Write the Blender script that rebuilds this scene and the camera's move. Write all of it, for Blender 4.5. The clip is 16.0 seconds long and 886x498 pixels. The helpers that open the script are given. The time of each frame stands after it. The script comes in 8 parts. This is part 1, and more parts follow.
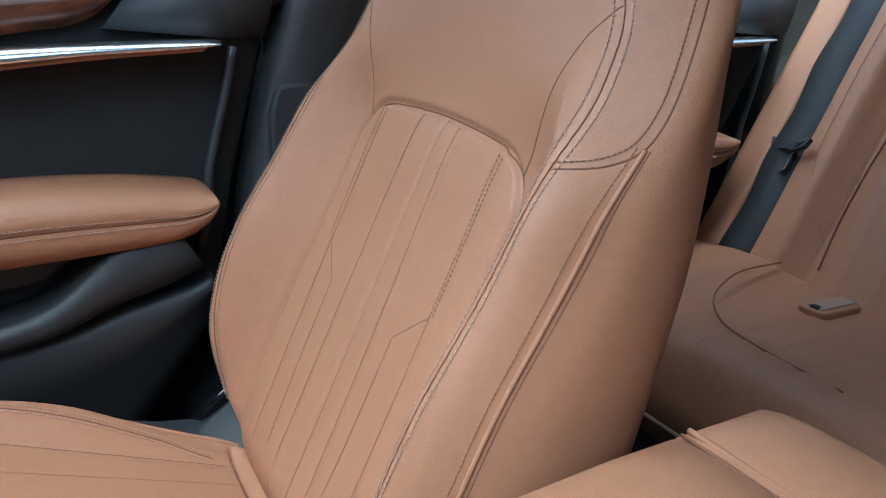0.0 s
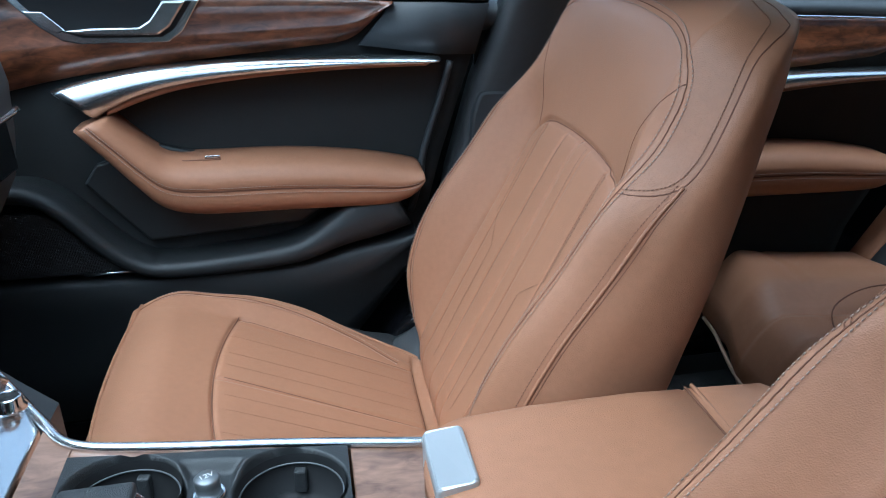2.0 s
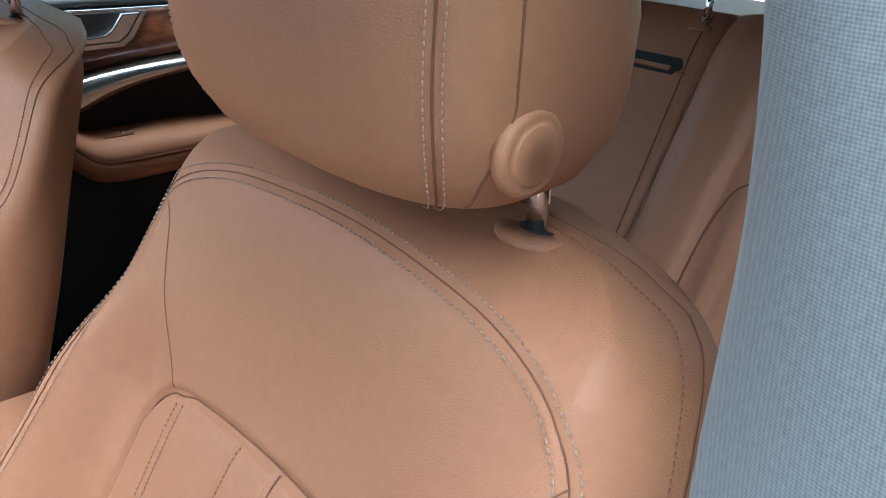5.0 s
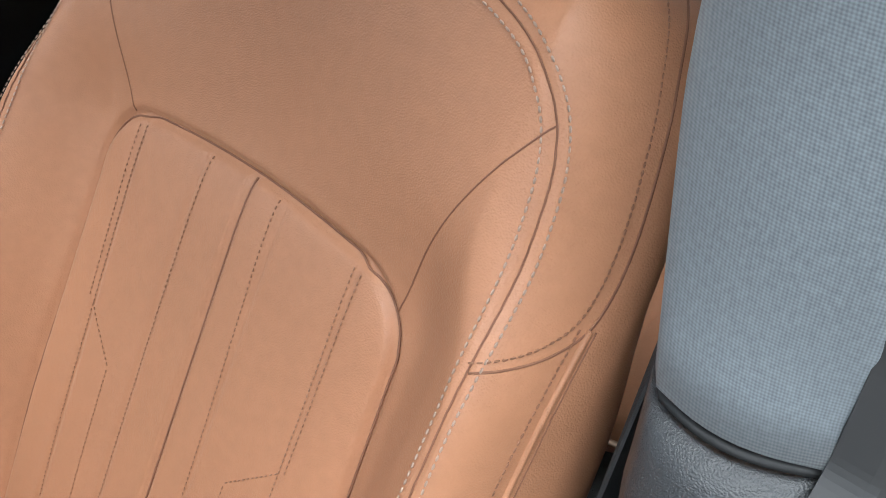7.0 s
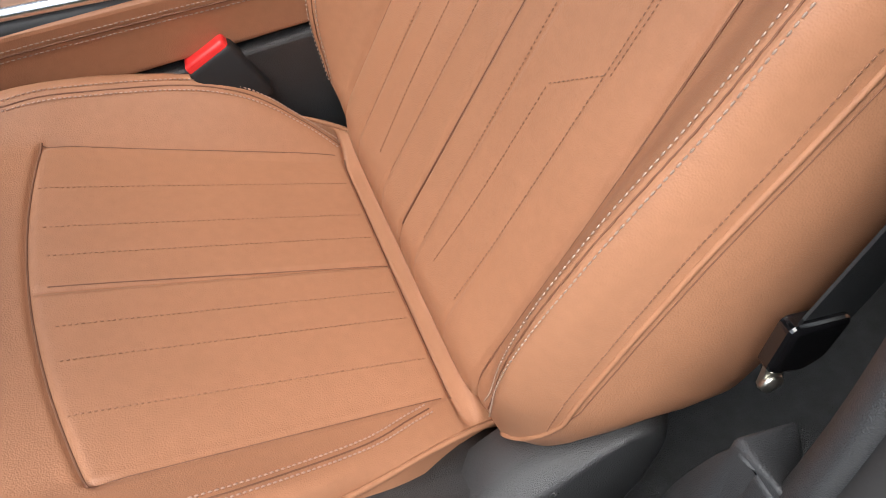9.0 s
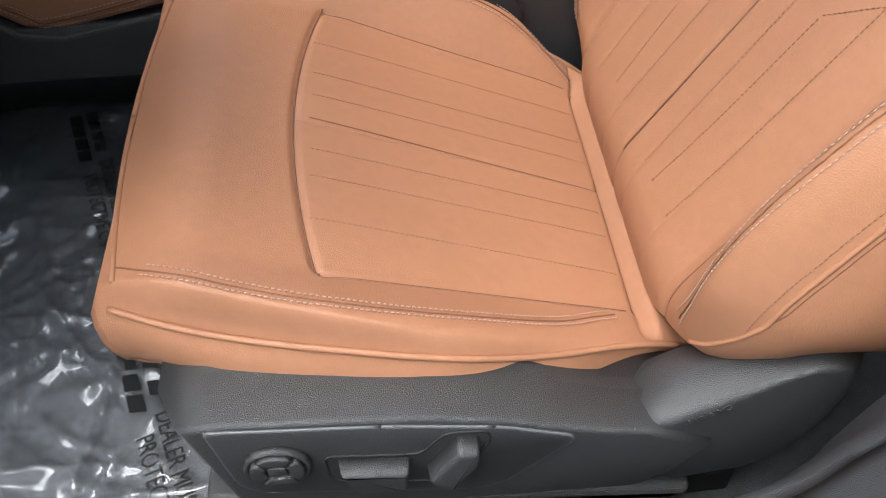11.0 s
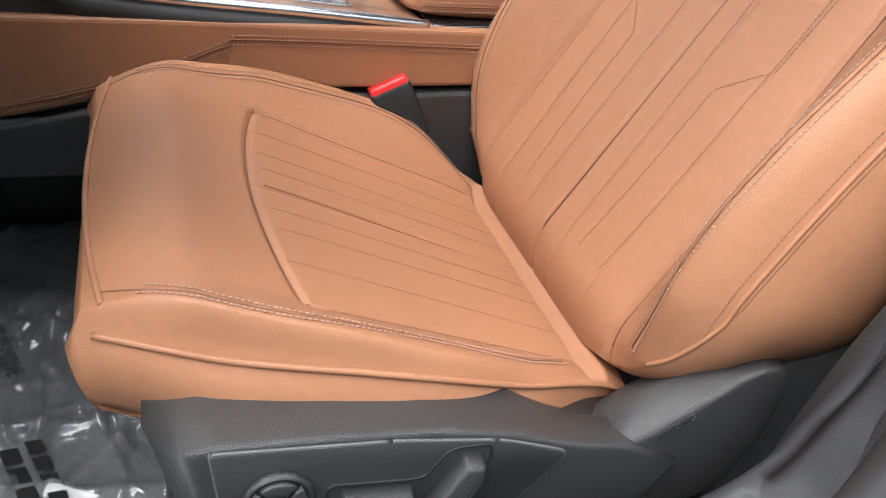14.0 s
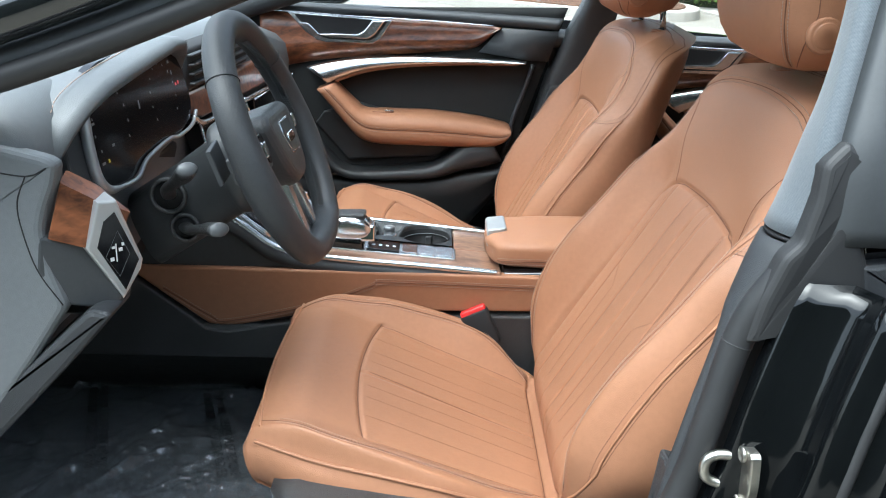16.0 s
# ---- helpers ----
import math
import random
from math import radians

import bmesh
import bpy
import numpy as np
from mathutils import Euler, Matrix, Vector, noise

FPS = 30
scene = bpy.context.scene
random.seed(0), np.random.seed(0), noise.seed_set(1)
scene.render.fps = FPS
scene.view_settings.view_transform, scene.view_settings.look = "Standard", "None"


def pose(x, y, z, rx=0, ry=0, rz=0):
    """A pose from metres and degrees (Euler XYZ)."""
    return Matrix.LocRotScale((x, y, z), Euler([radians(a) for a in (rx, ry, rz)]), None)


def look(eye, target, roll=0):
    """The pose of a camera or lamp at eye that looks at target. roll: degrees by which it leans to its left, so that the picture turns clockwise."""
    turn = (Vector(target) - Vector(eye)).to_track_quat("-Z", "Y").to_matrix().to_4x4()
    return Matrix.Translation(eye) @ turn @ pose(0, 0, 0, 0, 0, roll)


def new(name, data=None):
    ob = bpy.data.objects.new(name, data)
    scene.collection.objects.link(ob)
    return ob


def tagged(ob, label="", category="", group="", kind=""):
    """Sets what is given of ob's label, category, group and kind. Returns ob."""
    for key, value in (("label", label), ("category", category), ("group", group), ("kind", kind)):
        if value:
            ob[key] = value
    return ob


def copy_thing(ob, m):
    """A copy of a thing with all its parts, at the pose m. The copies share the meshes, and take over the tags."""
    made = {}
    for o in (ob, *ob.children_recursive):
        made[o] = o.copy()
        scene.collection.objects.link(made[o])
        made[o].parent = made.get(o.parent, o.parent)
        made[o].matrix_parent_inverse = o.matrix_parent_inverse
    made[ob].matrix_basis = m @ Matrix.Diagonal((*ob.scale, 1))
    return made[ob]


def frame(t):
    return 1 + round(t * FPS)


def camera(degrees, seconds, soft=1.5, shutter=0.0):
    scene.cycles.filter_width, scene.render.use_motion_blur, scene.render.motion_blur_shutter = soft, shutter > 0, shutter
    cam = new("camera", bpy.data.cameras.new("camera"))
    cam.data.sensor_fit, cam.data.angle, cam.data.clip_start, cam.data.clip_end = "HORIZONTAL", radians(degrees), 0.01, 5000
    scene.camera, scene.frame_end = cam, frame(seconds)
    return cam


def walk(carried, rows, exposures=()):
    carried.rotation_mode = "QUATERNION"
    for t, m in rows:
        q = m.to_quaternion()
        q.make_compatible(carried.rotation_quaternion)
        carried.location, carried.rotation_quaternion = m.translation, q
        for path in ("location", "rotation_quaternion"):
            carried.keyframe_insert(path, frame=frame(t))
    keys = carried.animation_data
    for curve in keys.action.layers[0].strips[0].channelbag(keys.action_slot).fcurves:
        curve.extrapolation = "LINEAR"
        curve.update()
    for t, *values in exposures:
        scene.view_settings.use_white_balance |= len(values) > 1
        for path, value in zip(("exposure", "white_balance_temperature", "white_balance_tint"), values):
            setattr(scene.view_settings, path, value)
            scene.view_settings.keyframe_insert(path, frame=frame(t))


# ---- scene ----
cam = camera(57.2, 16.0, soft=1.0)
PATH = [
    (0, (0.062, -0.266, 0.651), (0.916, 1.406, -0.039), -2.9),
    (0.5, (0.041, -0.297, 0.644), (0.689, 1.400, -0.193), -4.6),
    (1, (0.045, -0.351, 0.667), (0.426, 1.410, -0.201), -4.8),
    (1.5, (0.051, -0.444, 0.719), (0.331, 1.352, -0.116), -3.4),
    (2, (0.079, -0.556, 0.769), (0.370, 1.273, 0.013), -2.1),
    (2.5, (0.124, -0.664, 0.827), (0.598, 1.175, 0.199), -0.5),
    (3, (0.160, -0.742, 0.862), (0.911, 1.011, 0.259), -0.5),
    (3.5, (0.181, -0.767, 0.871), (1.246, 0.811, 0.260), 0.7),
    (6, (0.255, -0.732, 0.863), (1.484, 0.427, -0.209), 2.0),
    (6.5, (0.232, -0.749, 0.830), (1.440, 0.330, -0.342), 0.9),
    (7, (0.203, -0.757, 0.800), (1.328, 0.283, -0.486), -0.4),
    (7.5, (0.166, -0.766, 0.772), (1.189, 0.258, -0.608), -1.9),
    (8, (0.145, -0.782, 0.744), (0.979, 0.311, -0.709), -4.2),
    (8.5, (0.127, -0.807, 0.724), (0.781, 0.321, -0.793), -4.4),
    (9, (0.137, -0.821, 0.699), (0.474, 0.383, -0.862), -7.8),
    (9.5, (0.116, -0.836, 0.689), (0.193, 0.423, -0.862), -8.5),
    (11.8, (-0.024, -0.957, 0.579), (0.135, 0.423, -0.860), 0.8),
    (12, (-0.042, -0.960, 0.546), (0.218, 0.419, -0.878), 3.4),
    (12.5, (-0.075, -0.958, 0.497), (0.489, 0.430, -0.828), 7.7),
    (13, (-0.101, -0.964, 0.500), (0.514, 0.499, -0.716), 7.2),
    (13.5, (-0.129, -0.984, 0.534), (0.522, 0.568, -0.547), 7.0),
    (14, (-0.128, -1.009, 0.563), (0.488, 0.582, -0.481), 6.4),
    (14.5, (-0.095, -1.065, 0.616), (0.481, 0.609, -0.315), 5.9),
    (15, (-0.022, -1.183, 0.707), (0.390, 0.572, -0.159), 3.9),
    (15.5, (0.034, -1.316, 0.786), (0.231, 0.518, 0.015), 1.5),
    (16, (0.061, -1.484, 0.828), (0.068, 0.398, 0.151), 0.2),
]
EXPO = [(0, 1.7, 4900, -6), (1, 1.9, 4600, -8), (1.5, 1.8, 4600, -6), (2, 1.6, 4800, -5), (2.5, 1.45, 5100, -3), (3, 1.45, 5400, -1), (3.5, 1.75, 5500, 1), (6, 2.1, 5300, -3), (7, 1.8, 5900, 2), (8, 1.8, 6200, 10), (9, 1.8, 6400, 9), (12, 2.0, 6200, 8), (14, 2.0, 6400, 9), (15, 1.8, 6400, 9), (16, 2.1, 5700, -1)]
walk(cam, [(t, look(eye, target, roll)) for t, eye, target, roll in PATH], EXPO)
# ---- world ----
world = bpy.data.worlds.new("overcast_sky")
scene.world = world
world.use_nodes = True
wn = world.node_tree
sky = wn.nodes.new("ShaderNodeTexSky")
sky.sky_type, sky.sun_disc = "NISHITA", False
SUN_EL, SUN_AZ = radians(70), radians(235)
sky.sun_elevation, sky.sun_rotation = SUN_EL, SUN_AZ
sky.air_density, sky.dust_density, sky.ozone_density = 1.0, 4.0, 1.0
bg = wn.nodes["Background"]
haze = wn.nodes.new("ShaderNodeHueSaturation")
haze.inputs["Saturation"].default_value = 0.45
wn.links.new(sky.outputs[0], haze.inputs["Color"])
wn.links.new(haze.outputs[0], bg.inputs[0])
bg.inputs[1].default_value = 0.135
sun_data = bpy.data.lights.new("sun", "SUN")
sun_data.energy, sun_data.angle, sun_data.color = 1.4, radians(75), (1.0, 0.97, 0.93)
sun = new("sun", sun_data)
sun_dir = Vector((math.sin(SUN_AZ) * math.cos(SUN_EL), math.cos(SUN_AZ) * math.cos(SUN_EL), math.sin(SUN_EL)))
sun.matrix_world = Matrix.Translation(sun_dir * 30) @ sun_dir.to_track_quat("Z", "Y").to_matrix().to_4x4()


# ---- materials ----
def mat(name, color, rough=0.5, metal=0.0, var=0.0, vscale=6.0, bump=0.0, bscale=300.0, bkind="noise", coat=0.0,
        alpha=1.0, trans=0.0, emit=None, estr=0.0, fine=0.0, spec=0.5, sheen=0.0, dist=0.001, rvar=0.0):
    m = bpy.data.materials.new(name)
    m.use_nodes = True
    nt = m.node_tree
    b = nt.nodes["Principled BSDF"]
    b.inputs["Base Color"].default_value = (*color, 1)
    b.inputs["Roughness"].default_value = rough
    b.inputs["Metallic"].default_value = metal
    b.inputs["Coat Weight"].default_value = coat
    b.inputs["Coat Roughness"].default_value = 0.08
    b.inputs["Alpha"].default_value = alpha
    b.inputs["Transmission Weight"].default_value = trans
    b.inputs["Specular IOR Level"].default_value = spec
    b.inputs["Sheen Weight"].default_value = sheen
    if emit:
        b.inputs["Emission Color"].default_value = (*emit, 1)
        b.inputs["Emission Strength"].default_value = estr
    co = nt.nodes.new("ShaderNodeTexCoord")
    if var or rvar:
        n1 = nt.nodes.new("ShaderNodeTexNoise")
        n1.inputs["Scale"].default_value, n1.inputs["Detail"].default_value = vscale, 5
        nt.links.new(co.outputs["Object"], n1.inputs["Vector"])
        n2 = nt.nodes.new("ShaderNodeTexNoise")
        n2.inputs["Scale"].default_value, n2.inputs["Detail"].default_value = vscale * 22, 3
        nt.links.new(co.outputs["Object"], n2.inputs["Vector"])
        mx = nt.nodes.new("ShaderNodeMath")
        mx.operation = "MULTIPLY_ADD"
        mx.inputs[1].default_value = 0.5
        nt.links.new(n2.outputs[0], mx.inputs[0])
        hm = nt.nodes.new("ShaderNodeMath")
        hm.operation, hm.inputs[1].default_value = "MULTIPLY", 0.5
        nt.links.new(n1.outputs[0], hm.inputs[0])
        nt.links.new(hm.outputs[0], mx.inputs[2])
        ramp = nt.nodes.new("ShaderNodeValToRGB")
        ramp.color_ramp.elements[0].position, ramp.color_ramp.elements[1].position = 0.3, 0.7
        ramp.color_ramp.elements[0].color = (*[c * (1 - var) for c in color], 1)
        ramp.color_ramp.elements[1].color = (*[min(1, c * (1 + var)) for c in color], 1)
        nt.links.new(mx.outputs[0], ramp.inputs[0])
        if var:
            nt.links.new(ramp.outputs[0], b.inputs["Base Color"])
        if rvar:
            mr = nt.nodes.new("ShaderNodeMapRange")
            mr.inputs[1].default_value, mr.inputs[2].default_value = 0.3, 0.7
            mr.inputs[3].default_value, mr.inputs[4].default_value = rough - rvar, rough + rvar
            nt.links.new(mx.outputs[0], mr.inputs[0])
            nt.links.new(mr.outputs[0], b.inputs["Roughness"])
    if bump:
        if bkind == "cells":
            tx = nt.nodes.new("ShaderNodeTexVoronoi")
            tx.feature = "SMOOTH_F1"
            tx.inputs["Scale"].default_value = bscale
            out = tx.outputs["Distance"]
        elif bkind == "weave":
            tx = nt.nodes.new("ShaderNodeTexVoronoi")
            tx.inputs["Scale"].default_value = bscale
            tx.inputs["Randomness"].default_value = 0.35
            out = tx.outputs["Distance"]
        else:
            tx = nt.nodes.new("ShaderNodeTexNoise")
            tx.inputs["Scale"].default_value, tx.inputs["Detail"].default_value = bscale, 3
            out = tx.outputs[0]
        nt.links.new(co.outputs["Object"], tx.inputs["Vector"])
        bp = nt.nodes.new("ShaderNodeBump")
        bp.inputs["Strength"].default_value, bp.inputs["Distance"].default_value = bump, dist
        nt.links.new(out, bp.inputs["Height"])
        nt.links.new(bp.outputs[0], b.inputs["Normal"])
    return m


def wood_mat(name, dark, light, rough, coat):
    m = mat(name, light, rough, coat=coat)
    nt = m.node_tree
    b = nt.nodes["Principled BSDF"]
    co = nt.nodes["Texture Coordinate"]
    big = nt.nodes.new("ShaderNodeTexNoise")
    big.inputs["Scale"].default_value, big.inputs["Detail"].default_value, big.inputs["Distortion"].default_value = 9, 8, 2.2
    fine = nt.nodes.new("ShaderNodeTexNoise")
    fine.inputs["Scale"].default_value, fine.inputs["Detail"].default_value, fine.inputs["Distortion"].default_value = 55, 6, 1.2
    mapn = nt.nodes.new("ShaderNodeMapping")
    mapn.inputs["Scale"].default_value = (0.6, 1.4, 1.6)
    nt.links.new(co.outputs["Object"], mapn.inputs[0])
    for t in (big, fine):
        nt.links.new(mapn.outputs[0], t.inputs["Vector"])
    mx = nt.nodes.new("ShaderNodeMix")
    mx.inputs[0].default_value = 0.4
    nt.links.new(big.outputs[0], mx.inputs[2])
    nt.links.new(fine.outputs[0], mx.inputs[3])
    ramp = nt.nodes.new("ShaderNodeValToRGB")
    e = ramp.color_ramp.elements
    e[0].position, e[1].position = 0.36, 0.62
    e[0].color, e[1].color = (*dark, 1), (*light, 1)
    nt.links.new(mx.outputs[0], ramp.inputs[0])
    nt.links.new(ramp.outputs[0], b.inputs["Base Color"])
    return m


LEATHER = mat("tan_leather", (0.352, 0.168, 0.092), 0.44, var=0.08, vscale=5, bump=0.4, bscale=950, bkind="cells", dist=0.0007, rvar=0.05, spec=0.32)
SEAM = mat("dark_seam_leather", (0.17, 0.072, 0.038), 0.7)
THREAD = mat("brown_thread", (0.235, 0.110, 0.062), 0.6)
THREAD_SOFT = mat("brown_quilting_thread", (0.245, 0.118, 0.068), 0.6)
THREAD_TAN = mat("tan_cushion_thread", (0.30, 0.145, 0.080), 0.6)
THREAD_ROSE = mat("rosy_tan_thread", (0.46, 0.29, 0.22), 0.6)
THREAD_LIGHT = mat("pale_thread", (0.38, 0.27, 0.21), 0.6)
BLACK = mat("black_grained_plastic", (0.033, 0.034, 0.0355), 0.36, var=0.16, vscale=8, bump=0.9, bscale=1250, bkind="cells", dist=0.0008, rvar=0.06, spec=0.65)
BLACK_SOFT = mat("black_soft_trim", (0.040, 0.043, 0.046), 0.48, var=0.1, vscale=10, bump=0.25, bscale=700, dist=0.0004)
DOORCLOTH = mat("black_door_cloth", (0.016, 0.0175, 0.018), 0.85, var=0.12, vscale=18, bump=0.4, bscale=900, dist=0.0005)
DOORPLASTIC = mat("black_door_plastic", (0.022, 0.0235, 0.0245), 0.45, var=0.12, vscale=10, bump=0.5, bscale=1100, bkind="cells", dist=0.0006, rvar=0.05)
DARK = mat("matte_black_plastic", (0.010, 0.010, 0.011), 0.7, var=0.1, vscale=12)
GREY_TRIM = mat("graphite_grained_trim", (0.029, 0.031, 0.034), 0.52, var=0.10, vscale=6, bump=0.7, bscale=1300, bkind="cells", dist=0.0007)
FABRIC = mat("grey_woven_fabric", (0.115, 0.135, 0.156), 0.9, sheen=0.2)
wv = FABRIC.node_tree
w_co, w_sep, w_b = wv.nodes["Texture Coordinate"], wv.nodes.new("ShaderNodeSeparateXYZ"), wv.nodes["Principled BSDF"]
wv.links.new(w_co.outputs["Object"], w_sep.inputs[0])


def w_math(op, a, b):
    n = wv.nodes.new("ShaderNodeMath")
    n.operation = op
    for k, v in enumerate((a, b)):
        if isinstance(v, (int, float)):
            n.inputs[k].default_value = v
        elif v is not None:
            wv.links.new(v, n.inputs[k])
    return n.outputs[0]


w_u = w_math("SUBTRACT", w_math("MULTIPLY", w_sep.outputs[1], 2 * math.pi / 0.0025), w_math("MULTIPLY", w_sep.outputs[0], 2 * math.pi / 0.0037))
w_v = w_math("MULTIPLY", w_sep.outputs[2], 2 * math.pi / 0.0022)
w_h = w_math("MULTIPLY", w_math("SINE", w_math("ADD", w_u, w_v), None), w_math("SINE", w_math("SUBTRACT", w_u, w_v), None))
w_no = wv.nodes.new("ShaderNodeTexNoise")
w_no.inputs["Scale"].default_value, w_no.inputs["Detail"].default_value = 420, 3
wv.links.new(w_co.outputs["Object"], w_no.inputs["Vector"])
w_sum = w_math("ADD", w_math("ADD", w_math("MULTIPLY", w_h, 0.20), w_math("MULTIPLY", w_no.outputs[0], 0.45)), 0.27)
w_ramp = wv.nodes.new("ShaderNodeValToRGB")
w_ramp.color_ramp.elements[0].position, w_ramp.color_ramp.elements[1].position = 0.2, 0.8
w_ramp.color_ramp.elements[0].color, w_ramp.color_ramp.elements[1].color = (0.060, 0.069, 0.079, 1), (0.142, 0.160, 0.177, 1)
wv.links.new(w_sum, w_ramp.inputs[0])
wv.links.new(w_ramp.outputs[0], w_b.inputs["Base Color"])
w_bump = wv.nodes.new("ShaderNodeBump")
w_bump.inputs["Strength"].default_value, w_bump.inputs["Distance"].default_value = 0.4, 0.0005
wv.links.new(w_sum, w_bump.inputs["Height"])
wv.links.new(w_bump.outputs[0], w_b.inputs["Normal"])
RUBBER = mat("black_rubber_seal", (0.022, 0.022, 0.023), 0.55, var=0.15, vscale=20, rvar=0.1)
GLOSS = mat("gloss_black", (0.006, 0.006, 0.007), 0.08, coat=0.6)
JAMB = mat("black_jamb_paint", (0.003, 0.0035, 0.004), 0.07, var=0.2, vscale=30, spec=0.4)
DASH = mat("dark_grained_dash_leather", (0.125, 0.133, 0.139), 0.5, var=0.08, vscale=7, bump=0.4, bscale=900, bkind="cells", dist=0.0006)
PAINT = mat("black_car_paint", (0.006, 0.007, 0.008), 0.14, coat=1.0, var=0.2, vscale=30)
CHROME = mat("satin_aluminium", (0.72, 0.74, 0.76), 0.24, 1.0, rvar=0.04, vscale=18)
SILVER = mat("satin_silver_paint", (0.46, 0.47, 0.475), 0.36, 0.55, spec=0.6)
POLISH = mat("polished_chrome", (0.82, 0.83, 0.84), 0.09, 1.0)
STEEL = mat("galvanised_steel", (0.55, 0.53, 0.48), 0.35, 1.0, var=0.2, vscale=40)
WOOD = wood_mat("walnut_burl_veneer", (0.045, 0.014, 0.006), (0.24, 0.085, 0.035), 0.35, 0.3)
WOOD_GREY = wood_mat("satin_walnut_veneer", (0.10, 0.05, 0.03), (0.30, 0.17, 0.11), 0.28, 0.4)
CARPET = mat("black_carpet", (0.062, 0.066, 0.068), 0.95, var=0.3, vscale=60, bump=1.0, bscale=900, dist=0.002)
HEADLINER = mat("black_headliner_cloth", (0.018, 0.018, 0.02), 0.95, var=0.15, vscale=40, bump=0.4, bscale=700)
RED = mat("red_button_plastic", (0.75, 0.03, 0.03), 0.35, var=0.05, vscale=30)
BELT = mat("black_belt_webbing", (0.018, 0.020, 0.022), 0.6, var=0.2, vscale=40, bump=0.6, bscale=1200, bkind="weave")
INK = mat("black_ink", (0.01, 0.01, 0.01), 0.6)
FILM = bpy.data.materials.new("clear_plastic_film")
FILM.use_nodes = True
fn = FILM.node_tree
f_out = fn.nodes["Material Output"]
f_clear, f_gloss, f_haze = fn.nodes.new("ShaderNodeBsdfTransparent"), fn.nodes.new("ShaderNodeBsdfGlossy"), fn.nodes.new("ShaderNodeBsdfDiffuse")
f_fres, f_mix, f_mix2 = fn.nodes.new("ShaderNodeFresnel"), fn.nodes.new("ShaderNodeMixShader"), fn.nodes.new("ShaderNodeMixShader")
f_clear.inputs[0].default_value = (0.86, 0.88, 0.9, 1)
f_gloss.inputs["Roughness"].default_value = 0.04
f_haze.inputs[0].default_value = (0.6, 0.63, 0.66, 1)
f_fres.inputs[0].default_value = 2.0
f_mix2.inputs[0].default_value = 0.21
fn.links.new(f_fres.outputs[0], f_mix.inputs[0])
fn.links.new(f_clear.outputs[0], f_mix.inputs[1])
fn.links.new(f_gloss.outputs[0], f_mix.inputs[2])
fn.links.new(f_mix.outputs[0], f_mix2.inputs[1])
fn.links.new(f_haze.outputs[0], f_mix2.inputs[2])
fn.links.new(f_mix2.outputs[0], f_out.inputs[0])
GLASS = mat("tinted_window_glass", (0.75, 0.88, 0.84), 0.0, alpha=0.10, spec=0.5)
# grey added to two rear panes to cut the light on the bench
DIM_GLASS = mat("light_cutting_rear_glass", (0.10, 0.13, 0.12), 0.0, alpha=0.38, spec=0.5)
SCREEN = mat("dark_display_glass", (0.008, 0.008, 0.009), 0.15, spec=0.25)
ICON_W = mat("white_display_marks", (0.03, 0.03, 0.03), 0.5, emit=(0.9, 0.9, 0.9), estr=0.012)
ICON_R = mat("red_display_marks", (0.1, 0.0, 0.0), 0.5, emit=(1.0, 0.06, 0.06), estr=0.12)
ICON_Y = mat("yellow_display_marks", (0.1, 0.08, 0.0), 0.5, emit=(1.0, 0.7, 0.05), estr=0.06)
WHITE_MARK = mat("white_printed_marks", (0.7, 0.7, 0.7), 0.5)
GREY_MARK = mat("grey_moulded_marks", (0.10, 0.105, 0.11), 0.4)


# ---- mesh helpers ----
def obj(name, me, material, parent=None, label="", smooth=True):
    if smooth:
        me.polygons.foreach_set("use_smooth", [True] * len(me.polygons))
    me.materials.append(material)
    ob = new(name, me)
    if parent is not None:
        ob.parent = parent
        ob.matrix_parent_inverse = parent.matrix_basis.inverted()
    if label:
        ob["label"] = label
    return ob


def data(verts, faces):
    me = bpy.data.meshes.new("m")
    me.from_pydata([tuple(v) for v in verts], [], faces)
    me.update()
    return me


def part(name, bm, material, parent=None, label="", smooth=True):
    me = bm
    if isinstance(bm, bmesh.types.BMesh):
        me = bpy.data.meshes.new(name)
        bm.to_mesh(me)
        bm.free()
    return obj(name, me, material, parent, label, smooth)


def thing(name, at, label, category, group="", kind=""):
    e = new(name)
    e.empty_display_size = 0.05
    e.location = at
    e.matrix_basis = Matrix.Translation(at)
    return tagged(e, label, category, group, kind)


def spl(xs, ys):
    """A smooth curve through points, as a function."""
    xs, ys = np.array(xs, float), np.array(ys, float)
    d = np.gradient(ys, xs)

    def f(x):
        x = np.clip(np.asarray(x, float), xs[0], xs[-1])
        i = np.clip(np.searchsorted(xs, x, side="right") - 1, 0, len(xs) - 2)
        h = xs[i + 1] - xs[i]
        t = (x - xs[i]) / h
        return (ys[i] * (1 + 2 * t) * (1 - t) ** 2 + d[i] * h * t * (1 - t) ** 2 + ys[i + 1] * t * t * (3 - 2 * t) + d[i + 1] * h * t * t * (t - 1))
    return f


def sstep(x, a, b):
    t = np.clip((np.asarray(x, float) - a) / (b - a), 0, 1)
    return t * t * (3 - 2 * t)


